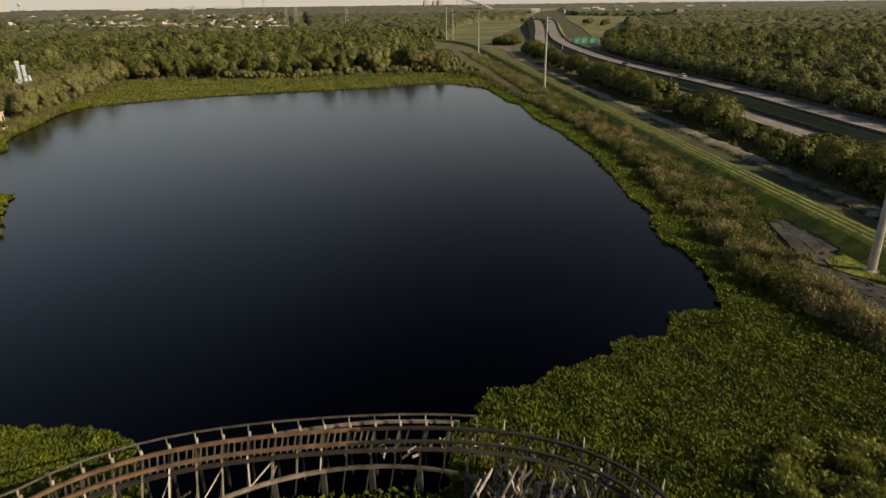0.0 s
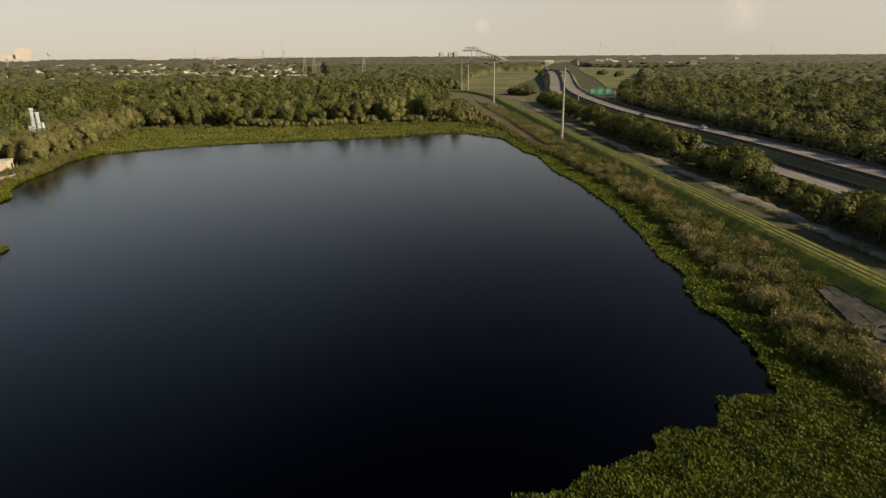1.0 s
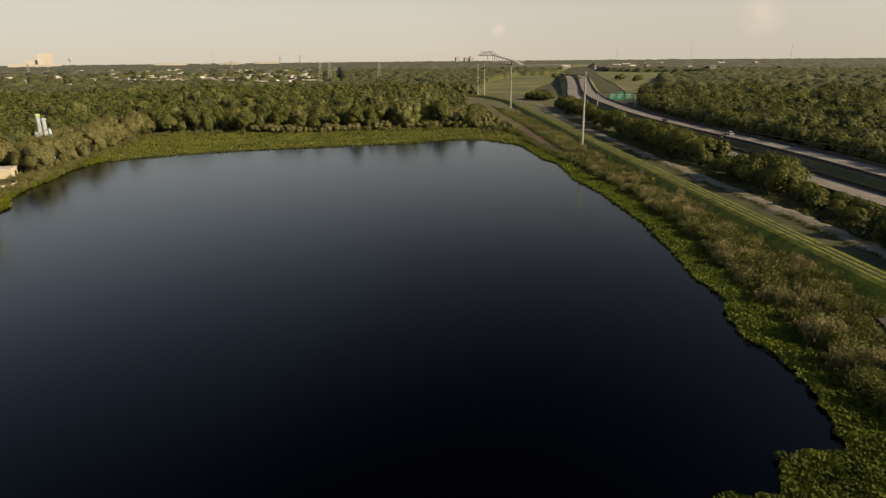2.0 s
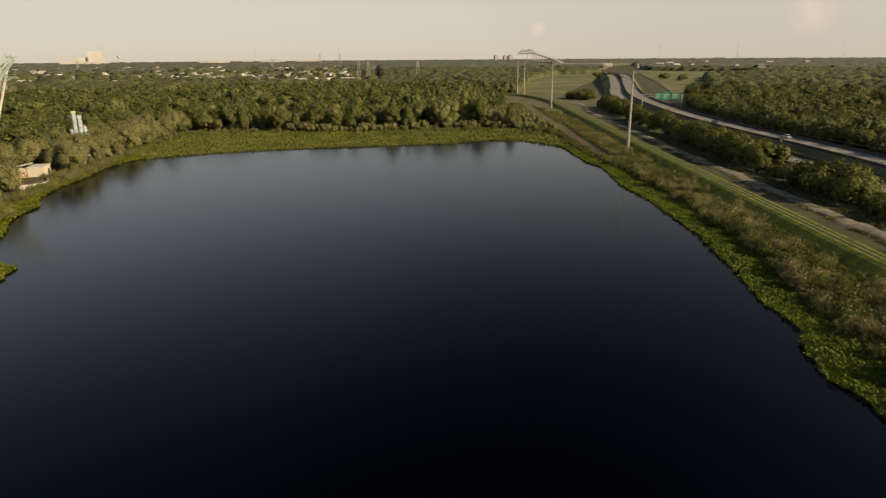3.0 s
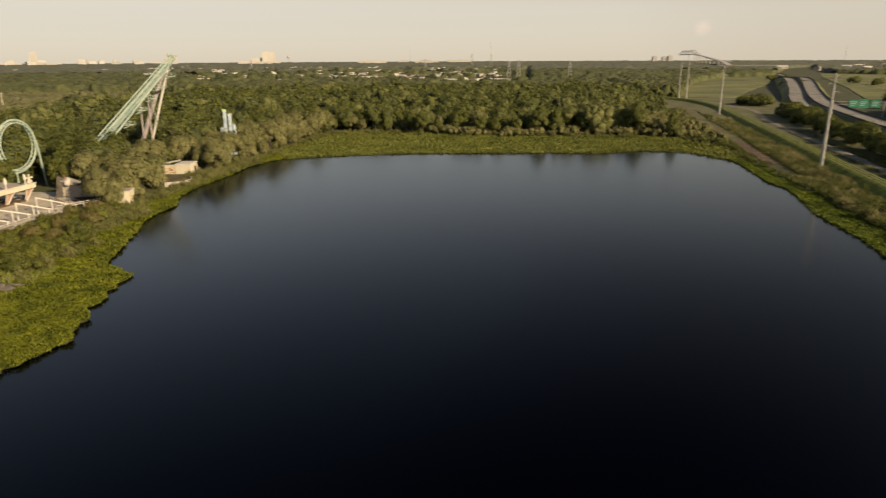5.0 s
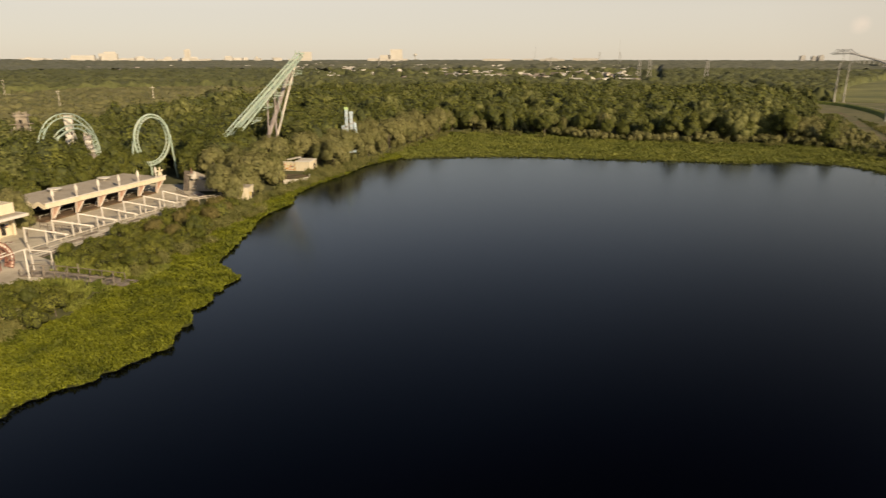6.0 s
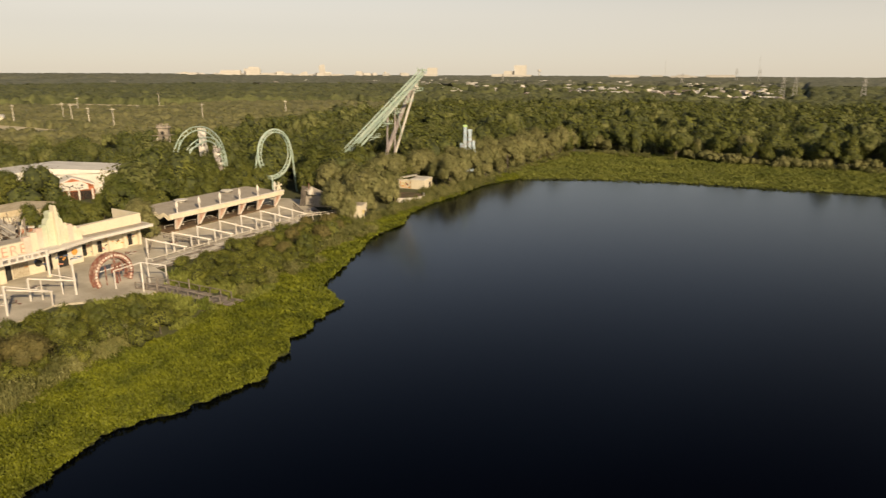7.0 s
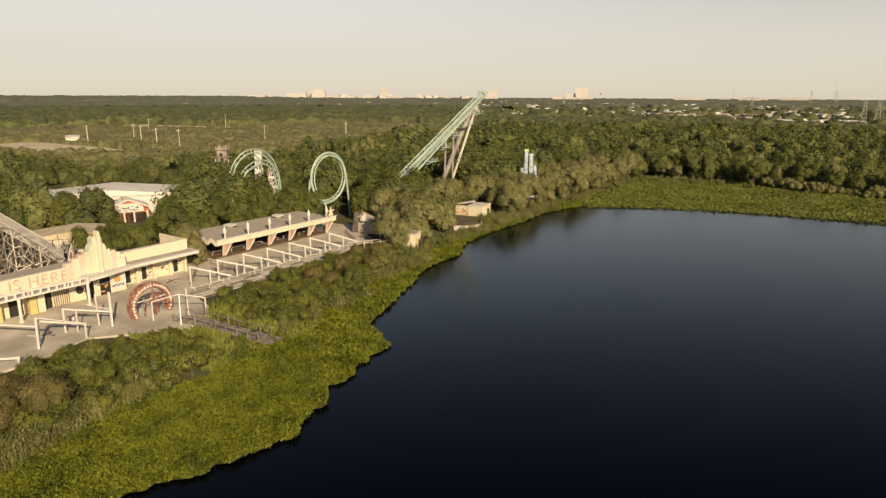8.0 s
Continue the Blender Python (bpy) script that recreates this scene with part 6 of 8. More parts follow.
# ---- park: loading hall, pergolas, main facade ----
def loading_hall():
    hall = thing("loading_hall", (0, 0, 0), "long open loading hall with a flat grey roof and coral piers", "building")
    y0, y1 = 155.6, 190.8
    roof = Shape().add([(-133, y0, 5.5), (-133, y1, 5.5), (-144.6, y1 - 2, 6.0), (-144.6, y0 - 1, 6.0), (-133, y0, 5.75), (-133, y1, 5.75), (-144.6, y1 - 2, 6.28), (-144.6, y0 - 1, 6.28)],
                       [(0, 1, 2, 3), (7, 6, 5, 4), (0, 4, 5, 1), (1, 5, 6, 2), (2, 6, 7, 3), (3, 7, 4, 0)])
    part("roof", roof, GREY_ROOF, hall, "stained grey membrane roof")
    part("fascia", Shape().box((-132.85, (y0 + y1) / 2, 5.4), (0.28, y1 - y0 + 0.4, 1.15)), CREAM, hall, "long cream fascia board")
    part("fascia_trim", Shape().box((-132.72, (y0 + y1) / 2, 6.02), (0.4, y1 - y0 + 0.6, 0.16)), WHITE_STEEL, hall)
    for k in range(3):
        part("end_trim", Shape().beam((-133 - 1.6 * k, y0 - 0.2, 5.0 + (k % 2) * 0.9), (-134.6 - 1.6 * k, y0 - 0.3, 5.9 - (k % 2) * 0.9), 0.2, 0.8), CREAM, hall, "zigzag cream end trim")
    for k in range(6):
        y = 158.4 + 6.22 * k
        p = Shape().add([(-133.2, y - 1.25, 5.0), (-133.2, y + 1.25, 5.0), (-135.0, y + 0.22, 1.5), (-135.0, y - 0.22, 1.5), (-133.45, y - 1.25, 5.0), (-133.45, y + 1.25, 5.0), (-135.25, y + 0.22, 1.5), (-135.25, y - 0.22, 1.5)],
                        [(0, 1, 2, 3), (7, 6, 5, 4), (0, 4, 5, 1), (1, 5, 6, 2), (2, 6, 7, 3), (3, 7, 4, 0)])
        part("pier", p, PASTEL_PINK, hall, "tapered coral pink pier")
        part("pier_hollow", Shape().add([(-133.3, y - 0.62, 4.7), (-133.3, y + 0.62, 4.7), (-134.35, y, 2.75), (-133.16, y - 0.62, 4.7), (-133.16, y + 0.62, 4.7), (-134.18, y, 2.75)], [(0, 1, 2), (5, 4, 3), (0, 3, 4, 1), (1, 4, 5, 2), (2, 5, 3, 0)]), LETTER, hall, "hollow coral triangle in the pier")
        for o in (-1, 1):
            part("pier_edge", Shape().beam((-133.15, y + o * 1.28, 5.0), (-134.95, y + o * 0.25, 1.5), 0.14, 0.2), WHITE_STEEL, hall)
    # Back wall takes a near-black tone: shade under the roof put into colour.
    part("back_wall", Shape().box((-143.8, 172.5, 3.85), (0.3, 31, 4.6)), RIPRAP, hall, "back wall coloured dark for the shade under the roof")
    part("deck", Shape().box((-139, 172.5, 1.68), (9, 33, 0.36)), DIRT, hall, "brown loading deck")
    for k in range(7):
        part("queue_rail", Shape().beam((-137.0, 157 + k * 5, 2.6), (-137.0, 160.4 + k * 5, 2.6), 0.08).beam((-137, 157 + k * 5, 1.8), (-137, 157 + k * 5, 2.6), 0.08).beam((-137, 160.4 + k * 5, 1.8), (-137, 160.4 + k * 5, 2.6), 0.08), WHITE_STEEL, hall)
    for x, y in ((-141.6, 165.5), (-142, 180)):
        part("roof_vent", Shape().tube([(x, y, 6.2), (x, y, 6.6), (x, y, 6.65), (x, y, 6.85), (x, y, 6.95)], [0.7, 0.7, 1.5, 1.55, 1.0], 18), WHITE_ROOF, hall, "white saucer-shaped roof vent")
    for k in range(6):
        y = 157.3 + 6.05 * k
        lamp = part("roof_lamp", Shape().tube([(-132.5, y, 5.9), (-132.5, y, 7.2)], 0.16, 8), WHITE_STEEL, hall, "white lamp standard on the roof edge")
        part("lamp_globe", Shape().tube([(-132.5, y, 7.2), (-132.5, y, 7.4), (-132.5, y, 8.2), (-132.5, y, 8.5), (-132.5, y, 8.9)], [0.2, 0.34, 0.34, 0.22, 0.06], 10), WHITE_ROOF, lamp)
    star = part("roof_ornament", Shape().beam((-133, 189.5, 6), (-133, 189.5, 7.4), 0.3), CREAM, hall, "cream starburst roof ornament")
    for k in range(5):
        a = k * 1.256 + 0.3
        part("ray", Shape().beam((-133, 189.5, 7.4), (-133, 189.5 + 1.2 * math.cos(a), 7.2 + 1.2 * math.sin(a)), 0.25, 0.34), CREAM, star)


def pergola(y, lean, droop):
    """A tall post, a shorter one and a beam that slopes down past it."""
    t = thing("pergola", (0, 0, 0), "white painted steel pergola frame with a sagging beam", "pergola", "pergolas on the plaza")
    x = -120.7
    top, low = Vector((x, y, 5.5)), Vector((x + 1.9 + lean, y + 7.6, 2.45 + droop))
    mid = top.lerp(low, 0.47)
    part("tall_post", Shape().box((x, y, 3.5), (0.25, 0.25, 4.1)), WHITE_STEEL, t)
    part("short_post", Shape().box((mid.x, mid.y, mid.z / 2 + 0.9), (0.21, 0.21, mid.z - 1.2)), WHITE_STEEL, t)
    part("beam", Shape().beam(top + Vector((-0.05, -0.12, 0)), low, 0.22, 0.28), WHITE_STEEL, t)
    part("base_plate", Shape().box((x, y, 1.56), (0.55, 0.55, 0.1)), WHITE_STEEL, t)
    foot = top.lerp(low, 0.93)
    part("end_post", Shape().box((foot.x, foot.y, foot.z / 2 + 0.72), (0.18, 0.18, foot.z - 1.5)), WHITE_STEEL, t)


loading_hall()


def debris(x, y, z, w, seed, label, mat):
    """A heap of broken boards and sheets."""
    t = thing("debris_heap", (x, y, z), label, "debris", "rubble on the plaza")
    g = np.random.default_rng(seed)
    for k in range(9):
        a = Vector((g.uniform(-w, w), g.uniform(-w, w), 0.06 + 0.09 * (k % 4)))
        b = a + Vector((g.uniform(-1.2, 1.2), g.uniform(-1.2, 1.2), g.uniform(-0.03, 0.3)))
        part("board", Shape().beam(a, b, g.uniform(0.15, 0.6), 0.06), (mat, OLD_WOOD, WHITE_STEEL)[k % 3], t)


for k, (x, y) in enumerate(((-137.5, 160.5), (-139, 167), (-138, 175), (-139.5, 183), (-136.2, 170.5))):
    debris(x, y, 1.86, 1.3, 300 + k, "broken brown boards and sheets on the loading deck", DIRT)
for k, (x, y) in enumerate(((-125.5, 136.5), (-127, 141), (-119, 186.5), (-122.5, 190), (-121, 120), (-116.5, 113.5), (-126.5, 150.5))):
    debris(x, y, 1.5, 0.9, 320 + k, "scattered broken boards on the plaza concrete", RED_PAINT)


def fence(a, b, label="broken pale timber fence on the plaza"):
    t = thing("fence", (0, 0, 0), label, "fence", "plaza fences")
    a, b = Vector(a), Vector(b)
    n = max(2, int((b - a).length / 2))
    for k in range(n + 1):
        p = a + (b - a) * (k / n)
        part("post", Shape().beam(p, p + Vector((0.05 * (k % 3), 0, 1.2)), 0.12), OLD_WOOD, t)
    for z in (0.55, 1.1):
        part("rail", Shape().beam(a + Vector((0, 0, z)), b + Vector((0, 0, z)), 0.07, 0.14), OLD_WOOD, t)


fence((-131, 149.2, 1.5), (-120.5, 140.5, 1.5))
fence((-131.5, 152.5, 1.5), (-121, 152.2, 1.5))
fence((-130, 191.5, 1.5), (-120, 184.5, 1.5))
for k in range(7):
    pergola(140.7 + 5.97 * k, 0.15 * (k % 3 - 1), 0.12 * ((k * 2) % 3 - 1))

DECK_WOOD = material("bleached_grey_planks", (0.28, 0.26, 0.23), (0.5, 0.47, 0.42), 0.7, 0.9, 0.01, fine=12)
steps = thing("terrace_steps", (0, 0, 0), "long weathered timber terrace steps along the plaza edge", "steps")
for k in range(4):
    for j in range(11):
        y = 138.5 + 3.95 * j
        part("tread", Shape().beam((-117.75 + k * (0.88 - 0.025 * j) - 0.08 * j, y, 1.42 - 0.16 * k + 0.02 * (j % 3)), (-117.83 + k * (0.855 - 0.025 * j) - 0.08 * j, y + 3.88, 1.42 - 0.16 * k + 0.02 * (j % 2)), 0.74, 0.16), DECK_WOOD if (j + k) % 3 else OLD_WOOD, steps)
for k in range(14):
    part("rail_post", Shape().box((-118.5 - 0.06 * k, 140 + 3.1 * k, 1.75), (0.12, 0.12, 0.6)), PALE_WOOD, steps)
part("rail", Shape().beam((-118.5, 139.5, 2.05), (-119.3, 181, 2.05), 0.1, 0.14), PALE_WOOD, steps)

walk_deck = thing("ramp_railing", (0, 0, 0), "pale timber ramp railings at the end of the plaza", "railing")
for k, o in enumerate((0, 1.6)):
    part("rail", Shape().beam((-119.5 + o, 181 - o, 2.5), (-115.0 + o, 190.5 - o, 2.5), 0.12), PALE_WOOD, walk_deck)
    for i in range(6):
        part("post", Shape().box((-119.5 + o + 0.9 * i, 181 - o + 1.9 * i, 1.9), (0.14, 0.14, 1.3)), PALE_WOOD, walk_deck)


def boat_dock():
    d = thing("boat_dock", (0, 0, 0), "grey weathered plank dock sloping into floating plants, with railing", "dock")
    line = [Vector((-107.2, 129.6, 1.66)), Vector((-103.2, 130.7, 1.55)), Vector((-88.6, 133.4, 0.75))]
    for a, b in zip(line[:-1], line[1:]):
        n = int((b - a).length / 0.42)
        for k in range(n):
            p = a + (b - a) * ((k + 0.5) / n)
            side = Vector((-(b - a).y, (b - a).x, 0)).normalized()
            part("plank", Shape().beam(p - side * 1.5, p + side * 1.5, 0.38, 0.07), OLD_WOOD, d)
        side = Vector((-(b - a).y, (b - a).x, 0)).normalized()
        for o in (-1.3, 1.3):
            part("joist", Shape().beam(a + side * o + Vector((0, 0, -0.16)), b + side * o + Vector((0, 0, -0.16)), 0.14, 0.22), OLD_WOOD, d)
        m = max(2, int((b - a).length / 2.4))
        for o in (-1.42, 1.42):
            stop = 0.84 if b is line[2] else 1.0
            part("rail", Shape().beam(a + side * o + Vector((0, 0, 1.05)), a + (b - a) * stop + side * o + Vector((0, 0, 1.05)), 0.08, 0.1), OLD_WOOD, d)
            for k in range(m + 1):
                p = a + (b - a) * (stop * k / m) + side * o
                part("post", Shape().beam(p + Vector((0, 0, -1.5)), p + Vector((0, 0, 1.1 + (0.7 if k == 2 else 0))), 0.14), OLD_WOOD, d)


boat_dock()


def main_facade():
    b = thing("midway_building", (0, 0, 0), "cream art deco midway building with stepped parapet and painted lettering", "building")
    part("wall", Shape().panel([(100, 1.5), (133.4, 1.5), (133.4, 5.6), (100, 5.6)], -132.6, -129.6), CREAM, b, "cream stucco ground-floor wall")
    part("sign_wall", Shape().panel([(100, 5.4), (124, 5.4), (124, 7.8), (100, 7.5)], -129.95, -129.3), CREAM, b, "long parapet with faded coral lettering")
    for k, (a, c, z, m) in enumerate(((123.2, 124.4, 8.4, PASTEL_PINK), (124.4, 125.5, 9.0, CREAM), (125.5, 126.5, 9.5, PASTEL_PINK), (126.5, 127.4, 9.9, PASTEL_GREEN), (130.1, 131.0, 9.6, CREAM), (131.0, 131.9, 9.2, PASTEL_PINK), (131.9, 132.7, 8.7, CREAM), (132.7, 133.5, 8.2, CREAM))):
        part("parapet_step", Shape().panel([(a, 5.0), (c, 5.0), (c, z), (a, z)], -130.1, -129.15 + 0.05 * (k % 2)), m, b)
    half = [(127.3 + 0.0, 5.0), (130.2, 5.0), (130.2, 10.2), (129.95, 10.75), (129.6, 11.0), (129.6, 11.9), (129.3, 12.2), (128.2, 12.2), (127.9, 11.9), (127.9, 11.0), (127.55, 10.75), (127.3, 10.2)]
    part("tower_front", Shape().panel(half, -130.4, -128.9), PASTEL_GREEN, b, "rounded pastel green tower front")
    part("fin", Shape().panel([(128.55, 5.2), (129.05, 5.2), (129.05, 12.9), (128.9, 13.3), (128.7, 13.3), (128.55, 12.9)], -129.6, -128.2), CREAM, b, "slim upright cream fin")
    part("box_wall", Shape().panel([(133.3, 5.2), (147.5, 5.2), (147.5, 8.1), (133.3, 7.8)], -132.4, -131.4), CREAM, b, "plain cream upper wall")
    part("box_side", Shape().box((-136.4, 147.3, 6.6), (8.2, 0.3, 3.0)), CREAM, b)
    part("back_roof", Shape().box((-137, 122, 5.5), (10, 44, 0.25)), GREY_ROOF, b)
    part("right_wall", Shape().panel([(133.4, 1.5), (147.6, 1.5), (147.6, 5.4), (133.4, 5.4)], -134.6, -132.2), CREAM, b, "faded cream stucco wall under the awning")
    # openings along the ground floor
    for y, w, h in ((104, 2.2, 3.2), (109.5, 2.4, 3.2), (115.2, 2.0, 3.4), (119.8, 1.6, 3.3), (126.9, 1.4, 3.2), (129.6, 1.8, 3.2)):
        part("opening", Shape().box((-129.62, y, 1.5 + h / 2), (0.12, w, h)), DARK, b, "dark doorless opening")
    for y, m in ((112.3, YELLOW_WALL), (117.4, YELLOW_WALL), (118.6, CREAM), (106.6, CREAM)):
        part("pillar", Shape().box((-128.9, y, 3.3), (1.0, 1.1, 3.6), 0, 1, 0.08), m, b)
    for k in range(8):
        part("gate_bar", Shape().box((-129.4, 120.9 + 0.34 * k, 2.9), (0.08, 0.08, 2.6)), RUST_RAIL, b)
    for y, z, r in ((125.2, 3.3, 0.62), (131.8, 3.8, 0.6)):
        part("porthole", Shape().tube([(-129.7, y, z), (-129.45, y, z)], r, 20), DARK if r > 0.61 else SCRAWL_ORANGE, b)
    for y in (135.2, 138.4, 145.0):
        part("shop_opening", Shape().box((-132.2, y, 2.9), (0.14, 0.9, 2.3)), DARK, b)
    for y in (136.7, 140.1, 143.5, 146.8):
        part("pillar", Shape().box((-131.6, y, 3.3), (0.5, 0.5, 3.6)), CREAM, b)
    # the openwork canopy on posts
    part("canopy_beam", Shape().box((-126.0, 112.6, 5.35), (0.3, 25.4, 0.28)), WHITE_STEEL, b)
    part("canopy_beam", Shape().box((-126.0, 112.6, 6.25), (0.3, 25.4, 0.28)), WHITE_STEEL, b)
    for k in range(21):
        part("canopy_web", Shape().box((-126.0, 100.6 + 1.22 * k, 5.8), (0.22, 0.34, 0.66)), WHITE_STEEL, b)
    for k in range(9):
        part("canopy_rafter", Shape().beam((-126.1, 101 + 3 * k, 5.7), (-129.4, 101 + 3 * k, 5.7), 0.2, 0.4), WHITE_STEEL, b)
    part("canopy_roof", Shape().box((-127.85, 112.6, 5.32), (3.3, 25.2, 0.08)), WHITE_ROOF, b)
    for y in (102.4, 114.4, 124.9):
        part("canopy_post", Shape().tube([(-125.9, y, 1.5), (-125.9, y, 5.3)], 0.24, 10), WHITE_STEEL, b)
        part("post_foot", Shape().tube([(-125.9, y, 1.5), (-125.9, y, 1.75)], 0.45, 10), CREAM, b)
    aw = [(-126.0, 125.4), (-126.4, 128.4), (-127.4, 131.6), (-128.2, 135), (-128.6, 148.2), (-132.4, 148.2), (-132.4, 133.4), (-129.7, 133), (-129.7, 125.4)]
    part("awning", Shape().prism(aw[::-1] if sum((q[0] - p[0]) * (q[1] + p[1]) for p, q in zip(aw, aw[1:] + aw[:1])) > 0 else aw, 5.45, 6.0), WHITE_STEEL, b, "curved cream concrete awning")
    part("awning_top", Shape().prism([(-132.2, 134), (-129.2, 134.4), (-129.2, 147.6), (-132.2, 147.6)][::-1], 6.004, 6.03), GREY_ROOF, b)
    # faded lettering and spray paint
    font = bpy.data.curves.new("lettering", "FONT")
    font.body, font.size, font.extrude, font.space_character = "IS HERE", 2.1, 0.02, 1.12
    tmp = bpy.data.objects.new("lettering", font)
    scene.collection.objects.link(tmp)
    me = bpy.data.meshes.new_from_object(tmp.evaluated_get(bpy.context.evaluated_depsgraph_get()))
    bpy.data.objects.remove(tmp)
    me.materials.clear()
    me.materials.append(LETTER)
    span = max(v.co.x for v in me.vertices) - min(v.co.x for v in me.vertices)
    me.transform(Matrix.Translation((-129.26, 114.4, 5.72)) @ Matrix.Rotation(radians(90), 4, "Z") @ Matrix.Rotation(radians(90), 4, "X") @ Matrix.Diagonal((8.9 / span, 1.22, 1, 1)))
    part("lettering", me, None, b, "faded coral capital letters")
    for k in range(5):
        part("faded_bar", Shape().box((-129.27, 102.2 + 2.4 * k, 6.6 + 0.1 * (k % 2)), (0.05, 1.5, 1.2)), LETTER, b)
    part("mural", Shape().box((-129.52, 131.9, 3.3), (0.08, 2.6, 2.6)), WHITE_STEEL, b, "white panel with blue spray scrawl")
    part("porthole", Shape().tube([(-129.48, 131.8, 3.8), (-129.4, 131.8, 3.8)], 0.55, 20), SCRAWL_ORANGE, b)
    for k in range(7):
        part("spray_mark", Shape().beam((-129.45, 130.8 + 0.3 * k, 2.5 + 0.2 * (k % 3)), (-129.45, 131.15 + 0.3 * k, 2.8 - 0.25 * (k % 2)), 0.05, 0.22), SCRAWL_BLUE if k % 2 else SCRAWL, b)
    rng = np.random.default_rng(12)
    for k in range(40):
        m = (SCRAWL, SCRAWL_BLUE, SCRAWL_ORANGE, CORAL)[k % 4]
        y = rng.uniform(122.8, 130.2) if k < 14 else rng.uniform(134, 147)
        x = -129.57 if k < 14 else -132.17
        z = rng.uniform(2.2, 4.2)
        part("spray_mark", Shape().beam((x, y, z), (x, y + rng.uniform(0.4, 1.0), z + rng.uniform(-0.3, 0.5)), 0.05, rng.uniform(0.12, 0.3)), m, b)


main_facade()


def broken_trellis(pts, label="collapsed white pergola frame on the plaza"):
    t = thing("fallen_pergola", (0, 0, 0), label, "pergola", "pergolas on the plaza")
    for a, b, w in pts:
        part("bar", Shape().beam(a, b, w * 0.75, w * 0.75), WHITE_STEEL, t)


broken_trellis([((-122.8, 106, 4.6), (-113.6, 112.0, 4.2), 0.3), ((-113.8, 111.9, 1.5), (-114.0, 111.8, 5.0), 0.3), ((-112.2, 110.9, 1.5), (-112.6, 111.2, 6.0), 0.34), ((-114.2, 111.7, 5.0), (-110.6, 117.0, 3.8), 0.32), ((-112.6, 111.2, 6.0), (-110.4, 116.8, 3.9), 0.16), ((-110.8, 116.8, 1.5), (-110.8, 116.8, 3.9), 0.26)])
broken_trellis([((-115.8, 116.2, 1.5), (-115.8, 116.2, 5.2), 0.3), ((-115.8, 116.2, 5.2), (-112.4, 121.8, 3.9), 0.3), ((-114.6, 117.4, 1.5), (-114.8, 117.6, 5.0), 0.2), ((-114.4, 119, 5.4), (-112.6, 121.9, 4.1), 0.14), ((-112.6, 121.6, 1.5), (-113.4, 122.0, 6.8), 0.34), ((-114.6, 120.6, 1.5), (-115.2, 120.8, 6.4), 0.22)])
broken_trellis([((-117.0, 96, 3.2), (-108.6, 107.2, 2.4), 0.36), ((-108.8, 107, 1.2), (-108.8, 107, 2.6), 0.3), ((-116, 97.4, 1.5), (-116, 97.4, 3.3), 0.3)])
broken_trellis([((-109.9, 126.7, 1.5), (-109.9, 126.7, 4.6), 0.24), ((-104.6, 128.1, 1.5), (-105.4, 128.7, 6.2), 0.26), ((-104.6, 132.6, 1.5), (-104.6, 132.6, 4.8), 0.24), ((-109.9, 126.7, 4.6), (-105.4, 128.7, 6.2), 0.22), ((-105.4, 128.7, 6.2), (-104.6, 132.6, 4.8), 0.22), ((-107.6, 131.4, 1.5), (-107.8, 131.4, 6.0), 0.24)], "white goal-shaped pergola frame beside the dock")


def wheel_arch():
    t = thing("red_arch", (-112.9, 128.2, 1.4), "faded red and white arched ride gateway with round lamp holes", "arch", "", 0)
    R, n = 3.55, 25
    for k, (r, z) in enumerate(((R, 0.0), (R - 0.75, 0.0))):
        for x in (-0.55, 0.55):
            pts = [(x, -r * math.cos(a), 1.9 + r * math.sin(a)) for a in np.linspace(-0.55, math.pi + 0.55, 40)]
            part("ring", Shape().tube(pts, 0.12, 8), RED_PAINT, t)
    for x in (-0.6, 0.6):
        s = Shape()
        ang = np.linspace(-0.55, math.pi + 0.55, 33)
        ring = [(x + dx, -rad * math.cos(a), 1.9 + rad * math.sin(a)) for a in ang for dx, rad in ((0, R - 0.7), (0, R - 0.05), (0.06, R - 0.05), (0.06, R - 0.7))]
        s.add(ring, [(4 * i + j, 4 * i + (j + 1) % 4, 4 * i + 4 + (j + 1) % 4, 4 * i + 4 + j) for i in range(32) for j in range(4)] + [(3, 2, 1, 0), (128, 129, 130, 131)])
        part("face_band", s, RED_PAINT, t, "flaking dark red band with pale lamp discs")
    for a in np.linspace(-0.45, math.pi + 0.45, n):
        y, z = -(R - 0.37) * math.cos(a), 1.9 + (R - 0.37) * math.sin(a)
        part("lamp_disc", Shape().tube([(0.6, y, z), (0.74, y, z)], [0.24, 0.2], 10), PASTEL_PINK if int(a * 10) % 3 else WHITE_STEEL, t)
    for y in (-1.2, 0.4, 1.2):
        part("inner_post", Shape().beam((0.2, y, 0), (0.2, y, 4.6 - abs(y)), 0.16), RED_PAINT, t)
    part("inner_rail", Shape().beam((0.2, -3.0, 2.7), (0.2, 3.0, 2.9), 0.14), WHITE_STEEL, t)
    part("inner_panel", Shape().box((0.1, 0.9, 2.7), (0.2, 2.2, 1.6), 0, 0.8, 0.05), RED_PAINT, t, "torn red panel inside the arch")
    part("crossbar", Shape().beam((0.75, 0.4, -0.2), (0.75, 0.2, 5.3), 0.22), RED_PAINT, t)


wheel_arch()


